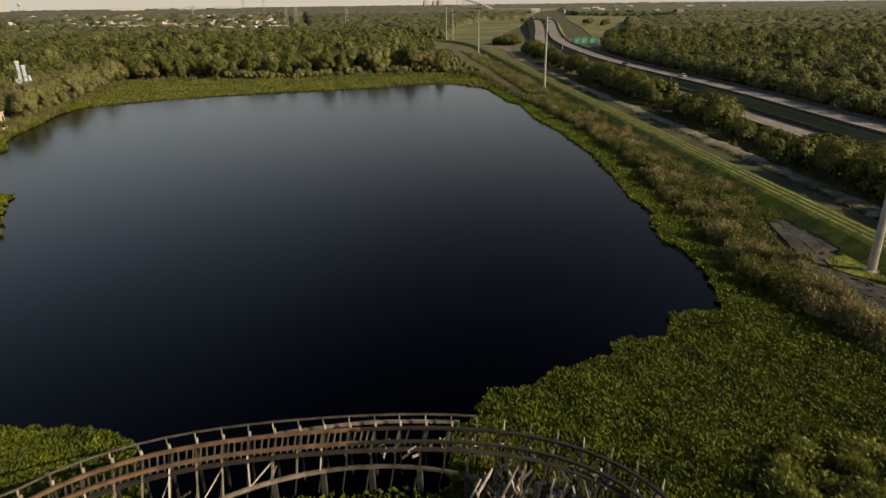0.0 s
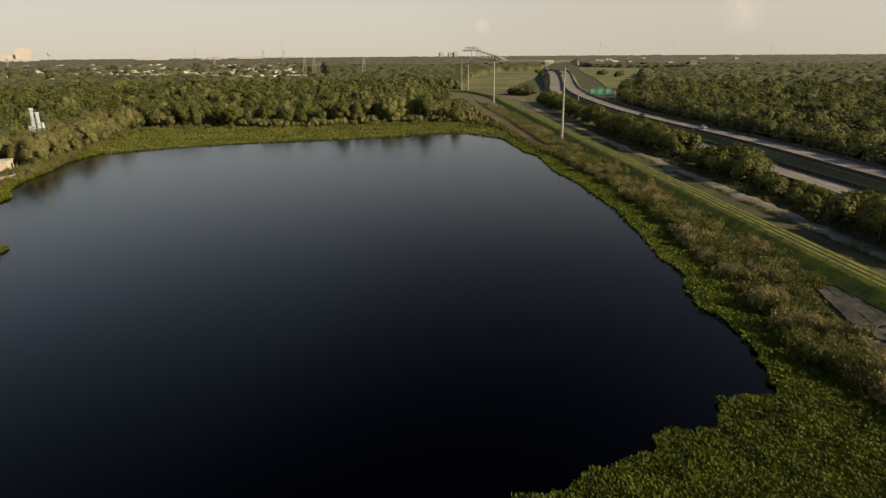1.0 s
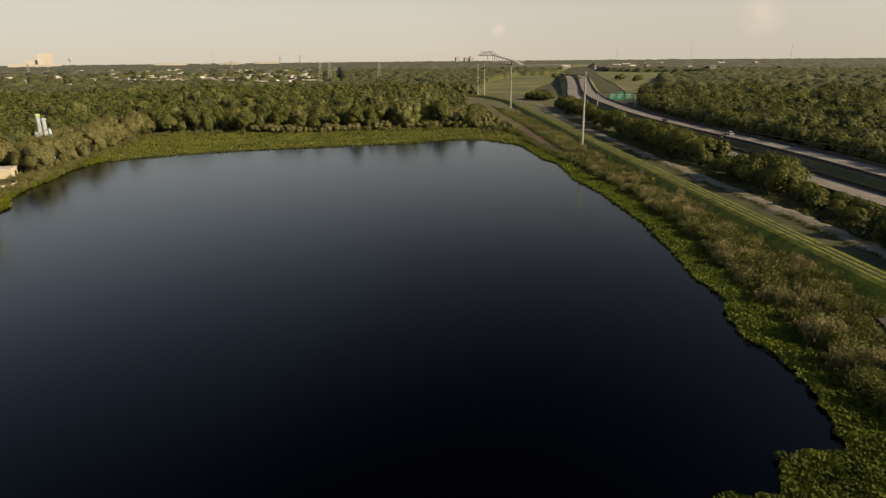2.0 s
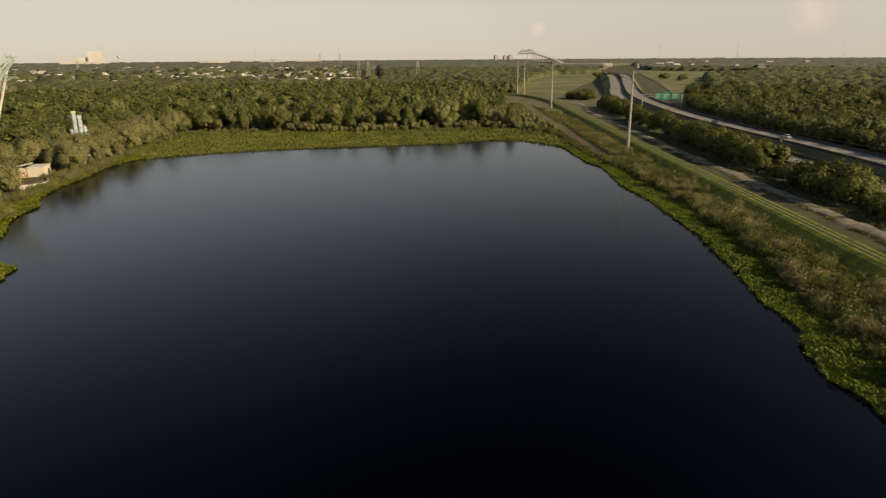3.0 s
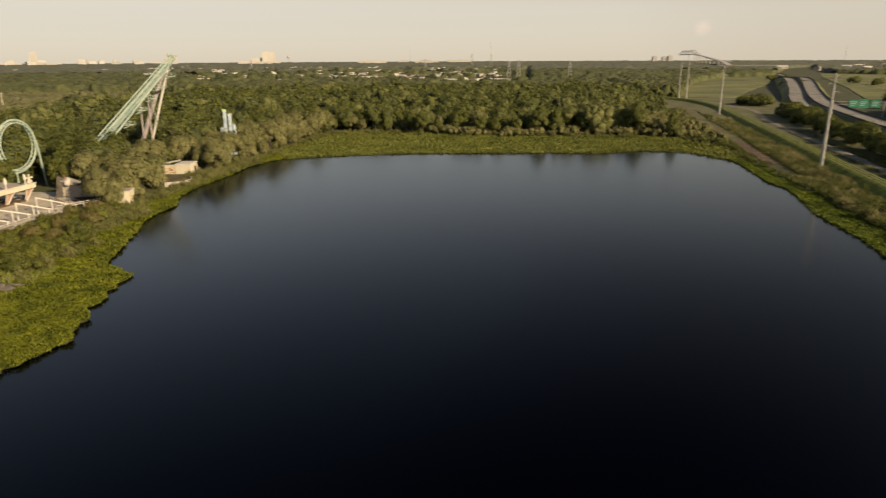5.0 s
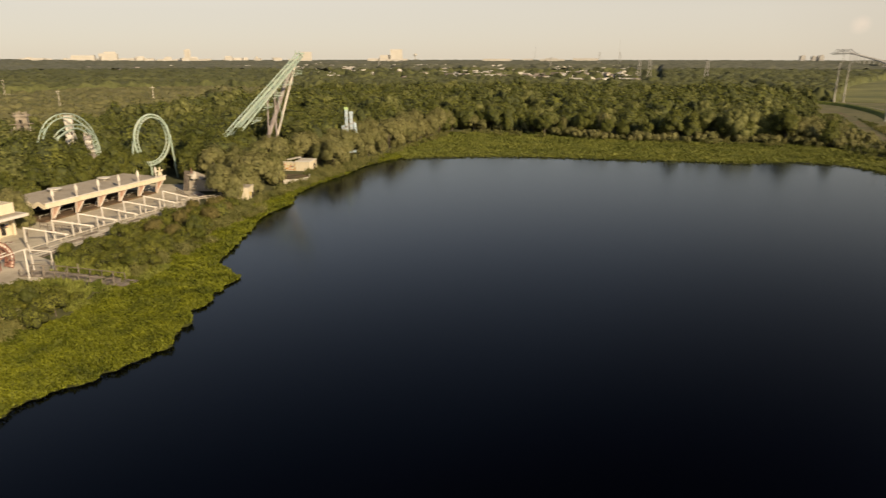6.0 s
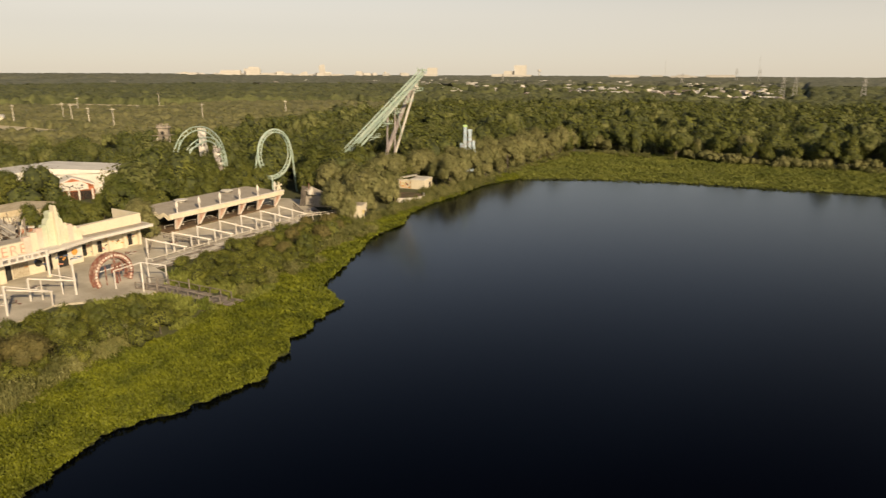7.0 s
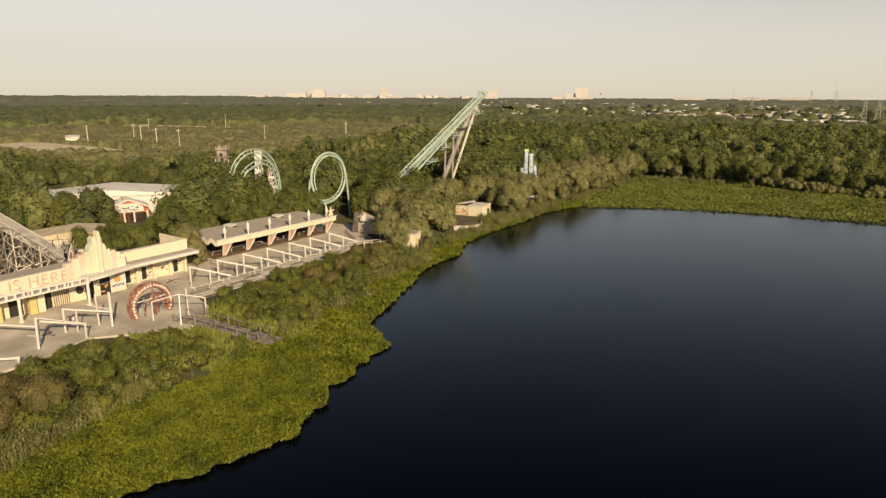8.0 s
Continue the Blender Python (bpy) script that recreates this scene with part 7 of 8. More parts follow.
# ---- park: smaller buildings ----
def kiosk():
    t = thing("kiosk", (-108.3, 191.2, 0.6), "cream kiosk flaring towards its top among reeds at the water", "building", "", 20)
    part("wall", Shape().box((0, 0, 1.9), (2.7, 3.9, 3.8), 0, 1.14), CREAM, t)
    part("parapet", Shape().box((0, 0, 3.95), (3.25, 4.6, 0.3), 0, 1.02), CREAM, t)
    part("roof", Shape().box((0, 0, 4.14), (2.8, 4.1, 0.08)), GREY_ROOF, t)
    part("opening", Shape().box((1.46, 1.0, 1.3), (0.2, 1.0, 2.0)), DARK, t)
    part("shutter", Shape().box((1.52, -0.7, 2.3), (0.16, 1.5, 1.1)), YELLOW_WALL, t)


def snack_stand():
    t = thing("snack_stand", (-119.2, 236.2, 0.6), "cream snack stand with an orange spray-painted wall", "building", "", 10)
    part("wall", Shape().box((1.6, 0, 1.7), (4.6, 6.6, 3.4)), CREAM, t)
    part("roof", Shape().box((1.6, 0, 3.5), (5.0, 7.0, 0.24), 0, 0.97), WHITE_ROOF, t, "white flat roof")
    part("mural_wall", Shape().box((-2.7, -2.9, 1.6), (4.4, 0.3, 3.2)), CREAM, t, "low wall covered in orange spray paint")
    part("coping", Shape().box((-2.7, -2.9, 3.28), (4.7, 0.5, 0.18)), WHITE_STEEL, t)
    g = np.random.default_rng(51)
    for k in range(26):
        x, z = g.uniform(-4.6, -0.9), g.uniform(0.7, 2.6)
        part("spray_mark", Shape().beam((x, -3.07, z), (x + g.uniform(0.2, 0.7), -3.07, z + g.uniform(-0.4, 0.5)), 0.04, g.uniform(0.15, 0.4)), (SCRAWL_ORANGE, YELLOW_WALL, SCRAWL_ORANGE, CORAL, SCRAWL)[k % 5], t)
    part("opening", Shape().box((3.92, 1.2, 1.3), (0.1, 1.6, 2.2)), DARK, t)
    part("broken_canopy", Shape().beam((-4.4, -1.6, 3.7), (-0.4, 1.2, 4.3), 2.2, 0.12), WHITE_ROOF, t)
    for x, y in ((-4.6, -2.4), (-3.9, 0.6)):
        part("canopy_post", Shape().beam((x, y, 0), (x + 0.2, y, 3.9), 0.22), CREAM, t)


kiosk()
snack_stand()
ramp = thing("curved_wall", (0, 0, 0), "low white curved retaining wall beside the lake", "wall")
for a in np.linspace(-1.2, 0.8, 12):
    part("wall_panel", Shape().box((-113.2 + 6.0 * math.cos(a), 219.4 + 6.0 * math.sin(a), 1.2), (0.3, 1.15, 2.0), a), WHITE_STEEL, ramp)
part("floor", Shape().tube([(-113.2, 219.4, 0.4), (-113.2, 219.4, 1.7)], 5.85, 28), DIRT, ramp, "brown terrace floor behind the wall")


def ruin():
    t = thing("collapsed_hut", (-126, 198, 1.4), "collapsed grey show hut with torn roof sheets", "building", "", 25)
    part("wall", Shape().box((0, 0, 1.5), (7, 5.5, 3.0), 0, 0.96), GREY_ROOF, t)
    part("roof_sheet", Shape().beam((-3.6, 0, 4.6), (0.3, 0, 2.9), 6.2, 0.14), GREY_ROOF, t)
    part("roof_sheet", Shape().beam((0.0, 0.4, 3.1), (4.0, 0.2, 3.9), 5.6, 0.14), BARRIER, t)
    part("peak", Shape().box((-3.4, 0.6, 4.6), (0.3, 3.2, 2.4), 0.2, 0.4), RED_PAINT, t)
    for k in range(5):
        part("torn_panel", Shape().box((2.6 + 0.5 * k, -2.4 + 0.4 * k, 2.6 + 0.5 * (k % 3)), (1.3, 0.16, 1.2), 0.5 * k, 0.7), MAUVE if k % 2 else CREAM, t)
    part("opening", Shape().box((3.5, -0.6, 1.1), (0.1, 1.6, 2.0)), DARK, t)
    part("leaning_board", Shape().beam((-4.6, -2.2, 0), (-3.6, -2.6, 5.6), 0.2, 1.4), DARK_TIMBER, t, "dark leaning board")
    g = np.random.default_rng(23)
    for k in range(14):
        a = Vector((g.uniform(-2.5, 3.8), -2.9 - g.uniform(0, 1.4), g.uniform(0.6, 4.2)))
        part("torn_sheet", Shape().beam(a, a + Vector((g.uniform(-1.2, 1.2), g.uniform(-0.4, 0.3), g.uniform(-0.9, 0.6))), g.uniform(0.3, 1.1), g.uniform(0.1, 0.4)), (WHITE_ROOF, CREAM, GREY_ROOF)[k % 3], t)
    part("ornament", Shape().tube([(-2.2, -2.8, 3.4), (-2.0, -2.8, 4.2), (-1.6, -2.8, 4.9), (-1.7, -2.8, 5.4)], [0.7, 0.75, 0.4, 0.1], 9), WHITE_ROOF, t, "white scroll-shaped ornament")


ruin()


def gable_house(name, at, size, rise, turn, wall, roof, label, category="building", front=None):
    """A building with a gabled roof, its ridge along x."""
    t = thing(name, at, label, category, "", turn)
    w, d, h = size
    part("wall", Shape().box((0, 0, h / 2), (w, d, h)), wall, t)
    e = 0.5
    part("roof", Shape().add([(-w / 2 - e, -d / 2 - e, h - 0.1), (w / 2 + e, -d / 2 - e, h - 0.1), (w / 2 + e, 0, h + rise), (-w / 2 - e, 0, h + rise), (w / 2 + e, d / 2 + e, h - 0.1), (-w / 2 - e, d / 2 + e, h - 0.1),
                              (-w / 2 - e, -d / 2 - e, h - 0.35), (w / 2 + e, -d / 2 - e, h - 0.35), (w / 2 + e, d / 2 + e, h - 0.35), (-w / 2 - e, d / 2 + e, h - 0.35)],
                             [(0, 1, 2, 3), (3, 2, 4, 5), (0, 6, 7, 1), (5, 4, 8, 9), (6, 9, 8, 7), (1, 7, 8, 4, 2), (0, 3, 5, 9, 6)]), roof, t)
    if front:
        front(t, w, d, h, rise)
    return t


def gable_front(t, w, d, h, rise):
    x = w / 2 + 0.55
    part("gable", Shape().panel([(-d / 2, h - 0.4), (d / 2, h - 0.4), (0, h + rise - 0.1)], x - 0.1, x + 0.1), BRICK_RED, t, "orange brick gable")
    part("gable_trim", Shape().beam((x + 0.1, -d / 2 - 0.4, h - 0.3), (x + 0.1, 0, h + rise + 0.1), 0.2, 0.35).beam((x + 0.1, d / 2 + 0.4, h - 0.3), (x + 0.1, 0, h + rise + 0.1), 0.2, 0.35), WHITE_STEEL, t)
    part("sign_board", Shape().panel([(-d * 0.36, h - 1.4), (d * 0.36, h - 1.4), (d * 0.36, h - 0.1), (d * 0.2, h + rise * 0.5), (-d * 0.2, h + rise * 0.5), (-d * 0.36, h - 0.1)], x + 0.12, x + 0.22), WHITE_STEEL, t, "white sign board covered in dark scrawl")
    rng = np.random.default_rng(3)
    for k in range(16):
        y, z = rng.uniform(-d * 0.3, d * 0.26), h - 1.1 + rng.uniform(0, 1.3)
        part("scrawl", Shape().beam((x + 0.25, y, z), (x + 0.25, y + rng.uniform(0.2, 0.9), z + rng.uniform(-0.5, 0.5)), 0.05, 0.2), SCRAWL, t)
    for y in (-d * 0.45, -d * 0.12, d * 0.12, d * 0.45):
        part("porch_post", Shape().box((x - 0.2, y, h * 0.35), (0.4, 0.4, h * 0.7)), WHITE_STEEL, t)
    part("porch_shade", Shape().box((x - 0.6, 0, h * 0.3), (0.1, d * 0.85, h * 0.6)), DARK, t)


gable_house("red_gable_shop", (-193.3, 169.4, 1.0), (7, 10.4, 4.6), 2.0, -21.5, BRICK_RED, WHITE_ROOF, "orange brick shop with white gable trim and scrawled sign", "building", gable_front)
gable_house("white_hall", (-208, 173, 1.0), (17, 36, 6.8), 1.6, -35, WHITE_ROOF, WHITE_ROOF, "large low hall with a pale metal roof")
gable_house("white_shed", (-204, 192.4, 1.0), (6, 8, 4.6), 1.4, -20, CREAM, WHITE_ROOF, "small cream shed with a broken roof among trees")
gable_house("tan_hall", (-171.5, 145.0, 1.0), (10, 23, 3.8), 1.2, -30, CREAM, TAN_ROOF, "low hall with a tan shingle roof")
gable_house("tan_shed", (-161.5, 137.5, 1.0), (5, 7, 2.8), 0.3, -30, BRICK_RED, WHITE_ROOF, "low shed with a pale tan roof")
gable_house("carport", (-497, 300, 1.2), (8, 20, 5), 1.0, 62, CREAM, WHITE_ROOF, "pale maintenance shed beside a bare clearing")




def lift_hill():
    base = thing("wooden_lift_hill", (0, 0, 0), "grey wooden coaster trestle with a sloping walkway", "roller coaster")
    top = [Vector((-152, 116, 13.2)), Vector((-152, 122.8, 12.6)), Vector((-152, 133.2, 3.2))]
    for x in (-154.0, -152.6):
        for a, b in zip(top[:-1], top[1:]):
            part("chord", Shape().beam((x, a.y, a.z), (x, b.y, b.z), 0.35, 0.5), OLD_WOOD, base)
    for a, b in zip(top[:-1], top[1:]):
        tilt, low = Vector((0.55, 0, 0.83)), Vector((0.83, 0, -0.55))
        part("deck", Shape().beam(a + Vector((-0.4, 0, 0.9)), b + Vector((-0.4, 0, 0.9)), 4.4, 0.12, tilt), DECK_WOOD, base, "sloping banked grey plank walkway")
        for o in (-2.1, 0.2, 2.1):
            part("handrail", Shape().beam(a + Vector((-0.4, 0, 0.9)) + low * o + tilt * (0.8 if o != 0.2 else 0.15), b + Vector((-0.4, 0, 0.9)) + low * o + tilt * (0.8 if o != 0.2 else 0.15), 0.1), PALE_WOOD, base)
    for k in range(13):
        y = 115.4 + k * 1.45
        zt = float(np.interp(y, [116, 122.8, 133.2], [13.2, 12.6, 3.2]))
        for x in (-150.9, -153.2, -155.6, -158.0):
            part("post", Shape().beam((x, y, 0.8), (x, y, zt), 0.17), PALE_WOOD if (k + int(x)) % 3 == 0 else OLD_WOOD, base)
        for i, z in enumerate(np.arange(2.4, zt, 1.9)):
            part("girt", Shape().beam((-150.8, y, z), (-158.1, y, z), 0.1, 0.14), OLD_WOOD, base)
            if k < 12:
                part("long_girt", Shape().beam((-150.8, y, z), (-150.8, y + 1.45, z), 0.1, 0.14), OLD_WOOD if k % 3 else PALE_WOOD, base)
                part("side_brace", Shape().beam((-150.75, y + (1.45 if i % 2 else 0), z), (-150.75, y + (0 if i % 2 else 1.45), min(z + 1.9, zt)), 0.08, 0.12), PALE_WOOD if k % 2 else OLD_WOOD, base)
            part("brace", Shape().beam((-150.85, y, z), (-155.6, y + 0.7, min(z + 1.9, zt)), 0.09, 0.12), OLD_WOOD, base)
    rng = np.random.default_rng(17)
    for k in range(130):
        a = Vector((rng.uniform(-160, -151), rng.uniform(117, 136), rng.uniform(1.5, 4)))
        part("fallen_timber", Shape().beam(a, a + Vector((rng.uniform(-3, 3), rng.uniform(-2, 3), rng.uniform(1, 4.5))), 0.18, 0.18), PALE_WOOD if k % 2 else OLD_WOOD, base)


lift_hill()


# ---- beside the levee: poles, slab, highway furniture ----
POLES = [(63.1, 69.7, 1.2), (83.2, 266.0, 1.3), (104.4, 473.0, 1.3), (119.0, 639.0, 1.5), (114.2, 647.0, 1.5), (42.5, -126.0, 1.0)]


def power_pole():
    t = thing("power_pole", (0, 0, -500), "tall tapered grey steel power pole on the levee side", "power pole", "power poles along the levee")
    part("shaft", Shape().tube([(0, 0, -0.5), (0, 0, 10), (0, 0, 20), (0, 0, 29.5)], [0.62, 0.5, 0.38, 0.24], 12), POLE_STEEL, t)
    part("base_plate", Shape().tube([(0, 0, -0.2), (0, 0, 0.3)], 1.0, 14), PLAZA, t, "round concrete pole footing")
    for z, s in ((29.0, 1), (26.6, -1), (24.2, 1)):
        arm = part("arm", Shape().tube([(0, 0, z - 0.4), (s * 1.4, 0.0, z)], [0.12, 0.07], 8), POLE_STEEL, t)
        part("insulator", Shape().tube([(s * 1.4, 0, z), (s * 1.55, 0, z - 0.2), (s * 1.6, 0, z - 0.9)], [0.1, 0.14, 0.08], 8), GREY_ROOF, arm)
    return t


proto = power_pole()
for p in POLES:
    copy_thing(proto, pose(*p, 0, 0, -6))
drop_thing(proto)
line_up = [POLES[5], POLES[0], POLES[1], POLES[2], POLES[3]]
for z, s in ((28.2, 1), (25.8, -1), (23.4, 1)):
    for a, b in zip(line_up[:-1], line_up[1:]):
        pts = []
        for t in np.linspace(0, 1, 15):
            pts.append((a[0] + (b[0] - a[0]) * t + s * 1.55, a[1] + (b[1] - a[1]) * t, 1.2 + z - 14 * t * (1 - t)))
        c = thing("power_line", (0, 0, 0), "thin sagging power line between steel poles", "power line", "power lines")
        part("wire", Shape().tube(pts, 0.03, 5), CABLE, c)

slab = thing("broken_slab", (0, 0, 0), "cracked grey concrete slabs set into the bank", "slab")
rng = np.random.default_rng(77)
CORNERS = [Vector((70.2, 93.2, 1.62)), Vector((68.9, 77.6, 1.62)), Vector((57.5, 77.0, 1.42)), Vector((62.4, 90.4, 1.42))]


def on_slab(u, v):
    a, b, c, d = CORNERS
    return (a * (1 - u) + b * u) * (1 - v) + (d * (1 - u) + c * u) * v


for i in range(6):
    for j in range(4):
        c = [on_slab((i + p) / 6, (j + q) / 4) for p, q in ((0.02, 0.02), (0.98, 0.02), (0.98, 0.98), (0.02, 0.98))]
        dz = [rng.uniform(-0.05, 0.08) for _ in c]
        part("slab_piece", Shape().add([(p.x, p.y, p.z - 0.9) for p in c] + [(p.x, p.y, p.z + d) for p, d in zip(c, dz)], [(3, 2, 1, 0), (4, 5, 6, 7), (0, 1, 5, 4), (1, 2, 6, 5), (2, 3, 7, 6), (3, 0, 4, 7)]), RIPRAP, slab)
path = thing("rubble_path", (0, 0, 0), "dark rubble path curving round the pole's grass", "path")
trail = smooth_line([(59.5, 77.2), (57.4, 73.5), (56.6, 69), (57.4, 63), (58.4, 56), (57.6, 46), (55, 38)], 1.15)
part("surface", worn_strip(trail, 3.4, 1.34, 78, 0.05, 0.35, 0.9), RIPRAP, path, "mottled dark gravel surface")
for k in range(46):
    p = Vector((*trail[k % len(trail)], 1.36)) + Vector((rng.uniform(-3.2, 3.2), rng.uniform(-1.5, 1.5), 0))
    part("rubble", Shape().box(p, (rng.uniform(0.3, 0.9), rng.uniform(0.3, 0.8), 0.22), rng.uniform(0, 3), 0.8, 0.08), RIPRAP, path)


def soil_heap(x, y, z):
    """A low heap of dug soil."""
    g = np.random.default_rng(41)
    rings, n, s = 6, 18, Shape()
    pts = [(0, 0, 0.75)]
    for i in range(1, rings + 1):
        for j in range(n):
            a, f = 2 * math.pi * j / n, i / rings
            pts.append((3.4 * f * math.cos(a) * g.uniform(0.85, 1.15), 5.2 * f * math.sin(a) * g.uniform(0.85, 1.15), 0.75 * (1 - f ** 1.6) + g.uniform(-0.06, 0.1) - (0.6 if i == rings else 0)))
    faces = [(0, 1 + j, 1 + (j + 1) % n) for j in range(n)]
    faces += [(1 + i * n + j, 1 + (i + 1) * n + j, 1 + (i + 1) * n + (j + 1) % n, 1 + i * n + (j + 1) % n) for i in range(rings - 1) for j in range(n)]
    s.add(pts, faces)
    ob = new("soil_heap", s.mesh("soil_heap", DIRT))
    ob.matrix_basis = pose(x, y, z)
    tagged(ob, "low heap of dark dug soil at the foot of the levee", "soil heap")


soil_heap(84.2, 236, 1.0)


def sign_gantry():
    t = thing("sign_gantry", (177, 458, 2.6), "green overhead highway signs on a steel gantry", "road sign", "", -11)
    for x in (-13, 13):
        part("upright", Shape().tube([(x, 0, -1), (x, 0, 8.2)], 0.3, 10), POLE_STEEL, t)
    for z in (6.0, 7.6):
        part("truss_chord", Shape().tube([(-13, 0, z), (13, 0, z)], 0.14, 8), POLE_STEEL, t)
    for k in range(12):
        part("truss_web", Shape().beam((-13 + 2.16 * k, 0, 6.0), (-11.9 + 2.16 * k, 0, 7.6), 0.1), POLE_STEEL, t)
    for x, w, h in ((-2.7, 4.6, 4.2), (2.3, 4.9, 5.2), (8.3, 4.8, 4.4)):
        pnl = part("sign_panel", Shape().box((x, -0.4, 6.6), (w, 0.14, h), 0, 1, 0.03), SIGN_GREEN, t)
        for k in range(3):
            part("sign_bar", Shape().box((x - 0.2 * k, -0.49, 7.6 - 1.0 * k), (w * (0.7 - 0.12 * k), 0.03, 0.34)), STRIPE, pnl)
    return t


sign_gantry()


def road_car(at, turn, label, paint):
    t = thing("car", at, label, "car", "cars on the highway", turn)
    body = Shape().add([(-0.9, -2.3, 0.35), (0.9, -2.3, 0.35), (0.9, 2.3, 0.35), (-0.9, 2.3, 0.35), (-0.92, -2.35, 0.85), (0.92, -2.35, 0.85), (0.92, 2.3, 0.8), (-0.92, 2.3, 0.8), (-0.86, -2.2, 1.0), (0.86, -2.2, 1.0), (0.85, 1.1, 1.02), (-0.85, 1.1, 1.02)],
                       [(3, 2, 1, 0), (0, 1, 5, 4), (1, 2, 6, 5), (2, 3, 7, 6), (3, 0, 4, 7), (4, 5, 9, 8), (5, 6, 10, 9), (7, 4, 8, 11), (6, 7, 11, 10), (8, 9, 10, 11)])
    part("body", body, paint, t)
    part("cabin", Shape().add([(-0.82, -2.0, 1.0), (0.82, -2.0, 1.0), (0.82, 0.95, 1.0), (-0.82, 0.95, 1.0), (-0.66, -1.5, 1.55), (0.66, -1.5, 1.55), (0.66, 0.2, 1.55), (-0.66, 0.2, 1.55)], [(0, 1, 5, 4), (1, 2, 6, 5), (2, 3, 7, 6), (3, 0, 4, 7)]), GLASS, t)
    part("roof", Shape().box((0, -0.65, 1.57), (1.34, 1.72, 0.06), 0, 0.96), paint, t)
    for x in (-0.82, 0.82):
        for y in (-1.4, 1.45):
            part("wheel", Shape().tube([(x - 0.1, y, 0.33), (x + 0.1, y, 0.33)], 0.33, 14), RUBBER, t)


road_car((156.5, 282, 2.62), -3, "silver car on the highway", CAR_PAINT)
road_car((157.5, 345.0, 2.62), -6, "dark car on the highway", RUBBER)

# ---- far off: overpass, bridge, pylons, houses, skyline ----
over = thing("overpass", (0, 0, 0), "pale concrete highway overpass in the distance", "overpass")
oa, ob_ = Vector((480, 1960, 11)), Vector((640, 1915, 11))
part("deck", Shape().beam(oa, ob_, 16, 1.8), FAR_WALL, over)
part("parapet", Shape().beam(oa + Vector((-2, -8, 1.4)), ob_ + Vector((-2, -8, 1.4)), 0.5, 1.8), FAR_WALL, over)
for k in range(6):
    p = oa + (ob_ - oa) * ((k + 0.5) / 6)
    part("pier", Shape().box((p.x, p.y, 4.8), (3, 9, 10)), FAR_WALL, over)

br = thing("truss_bridge", (0, 0, 0), "grey steel truss bridge rising on the horizon", "bridge")
ramp_pts = smooth_line([(520, 1990, 8), (560, 2250, 20), (618, 2650, 30), (672, 3060, 41), (712, 3380, 46), (690, 3560, 44)], 60)
part("deck", Shape().strip(ramp_pts, [(-7, -2.2), (-7, 0.6), (7, 0.6), (7, -2.2), (-7, -2.2)]), FAR_WALL, br)
for k in range(4, len(ramp_pts) - 1, 2):
    p = ramp_pts[k]
    part("pier", Shape().box((p[0], p[1], p[2] / 2 - 1), (2.2, 5, p[2])), FAR_SHADE, br)
arc = [(718 - 32 * t, 3270 + 300 * t, 47 + 19 * max(0, 1 - abs(t - 0.34) / 0.22) + 19 * max(0, 1 - abs(t - 0.68) / 0.22)) for t in np.linspace(0, 1, 19)]
for o in (-8, 8):
    part("top_chord", Shape().ribbon([(a[0] + o, a[1], a[2]) for a in arc], 1.6, 1.8), FAR_SHADE, br)
    for k, a in enumerate(arc[1:-1]):
        part("hanger", Shape().beam((a[0] + o, a[1], a[2]), (a[0] + o, a[1] + (8 if k % 2 else -8), 46), 1.0), FAR_SHADE, br)


def lattice_pylon(x, y, h, label="grey lattice transmission tower above the woods"):
    t = thing("transmission_tower", (x, y, 0.5), label, "transmission tower", "transmission towers")
    w = h * 0.11
    for sx in (-1, 1):
        for sy in (-1, 1):
            part("leg", Shape().beam((sx * w, sy * w, 0), (sx * w * 0.2, sy * w * 0.2, h), 0.5), POLE_STEEL, t)
    for k in range(6):
        z0, z1 = h * k / 6, h * (k + 1) / 6
        r0, r1 = w * (1 - 0.8 * k / 6), w * (1 - 0.8 * (k + 1) / 6)
        part("brace", Shape().beam((-r0, -r0, z0), (r1, -r1, z1), 0.3), POLE_STEEL, t)
        part("brace", Shape().beam((r0, -r0, z0), (-r1, -r1, z1), 0.3), POLE_STEEL, t)
    for z in (0.74, 0.86, 0.97):
        part("crossarm", Shape().beam((-w * 0.95, 0, h * z), (w * 0.95, 0, h * z), 0.45), POLE_STEEL, t)


for x, y, h in ((-55, 1075, 30), (-40, 1070, 31), (33, 965, 30), (-260, 2500, 48), (-190, 2520, 48), (-760, 1700, 30), (-330, 1900, 32)):
    lattice_pylon(x, y, h)


def wood_pole():
    t = thing("utility_pole", (0, 0, -500), "pale wooden utility pole standing above scrub", "utility pole", "utility poles")
    part("shaft", Shape().tube([(0, 0, -0.5), (0, 0, 14)], [0.32, 0.2], 8), PALE_WOOD, t)
    part("crossarm", Shape().beam((-1.5, 0, 13.0), (1.5, 0, 13.0), 0.22), PALE_WOOD, t)
    return t


proto = wood_pole()
for x, y in ((-466, 295), (-470, 330), (-543, 385), (-440, 318), (-400, 305), (-378, 306.5), (-383.5, 377), (-366, 441), (-600, 505)):
    copy_thing(proto, pose(x, y, 1.0, 0, 0, (x * 7) % 90))
drop_thing(proto)


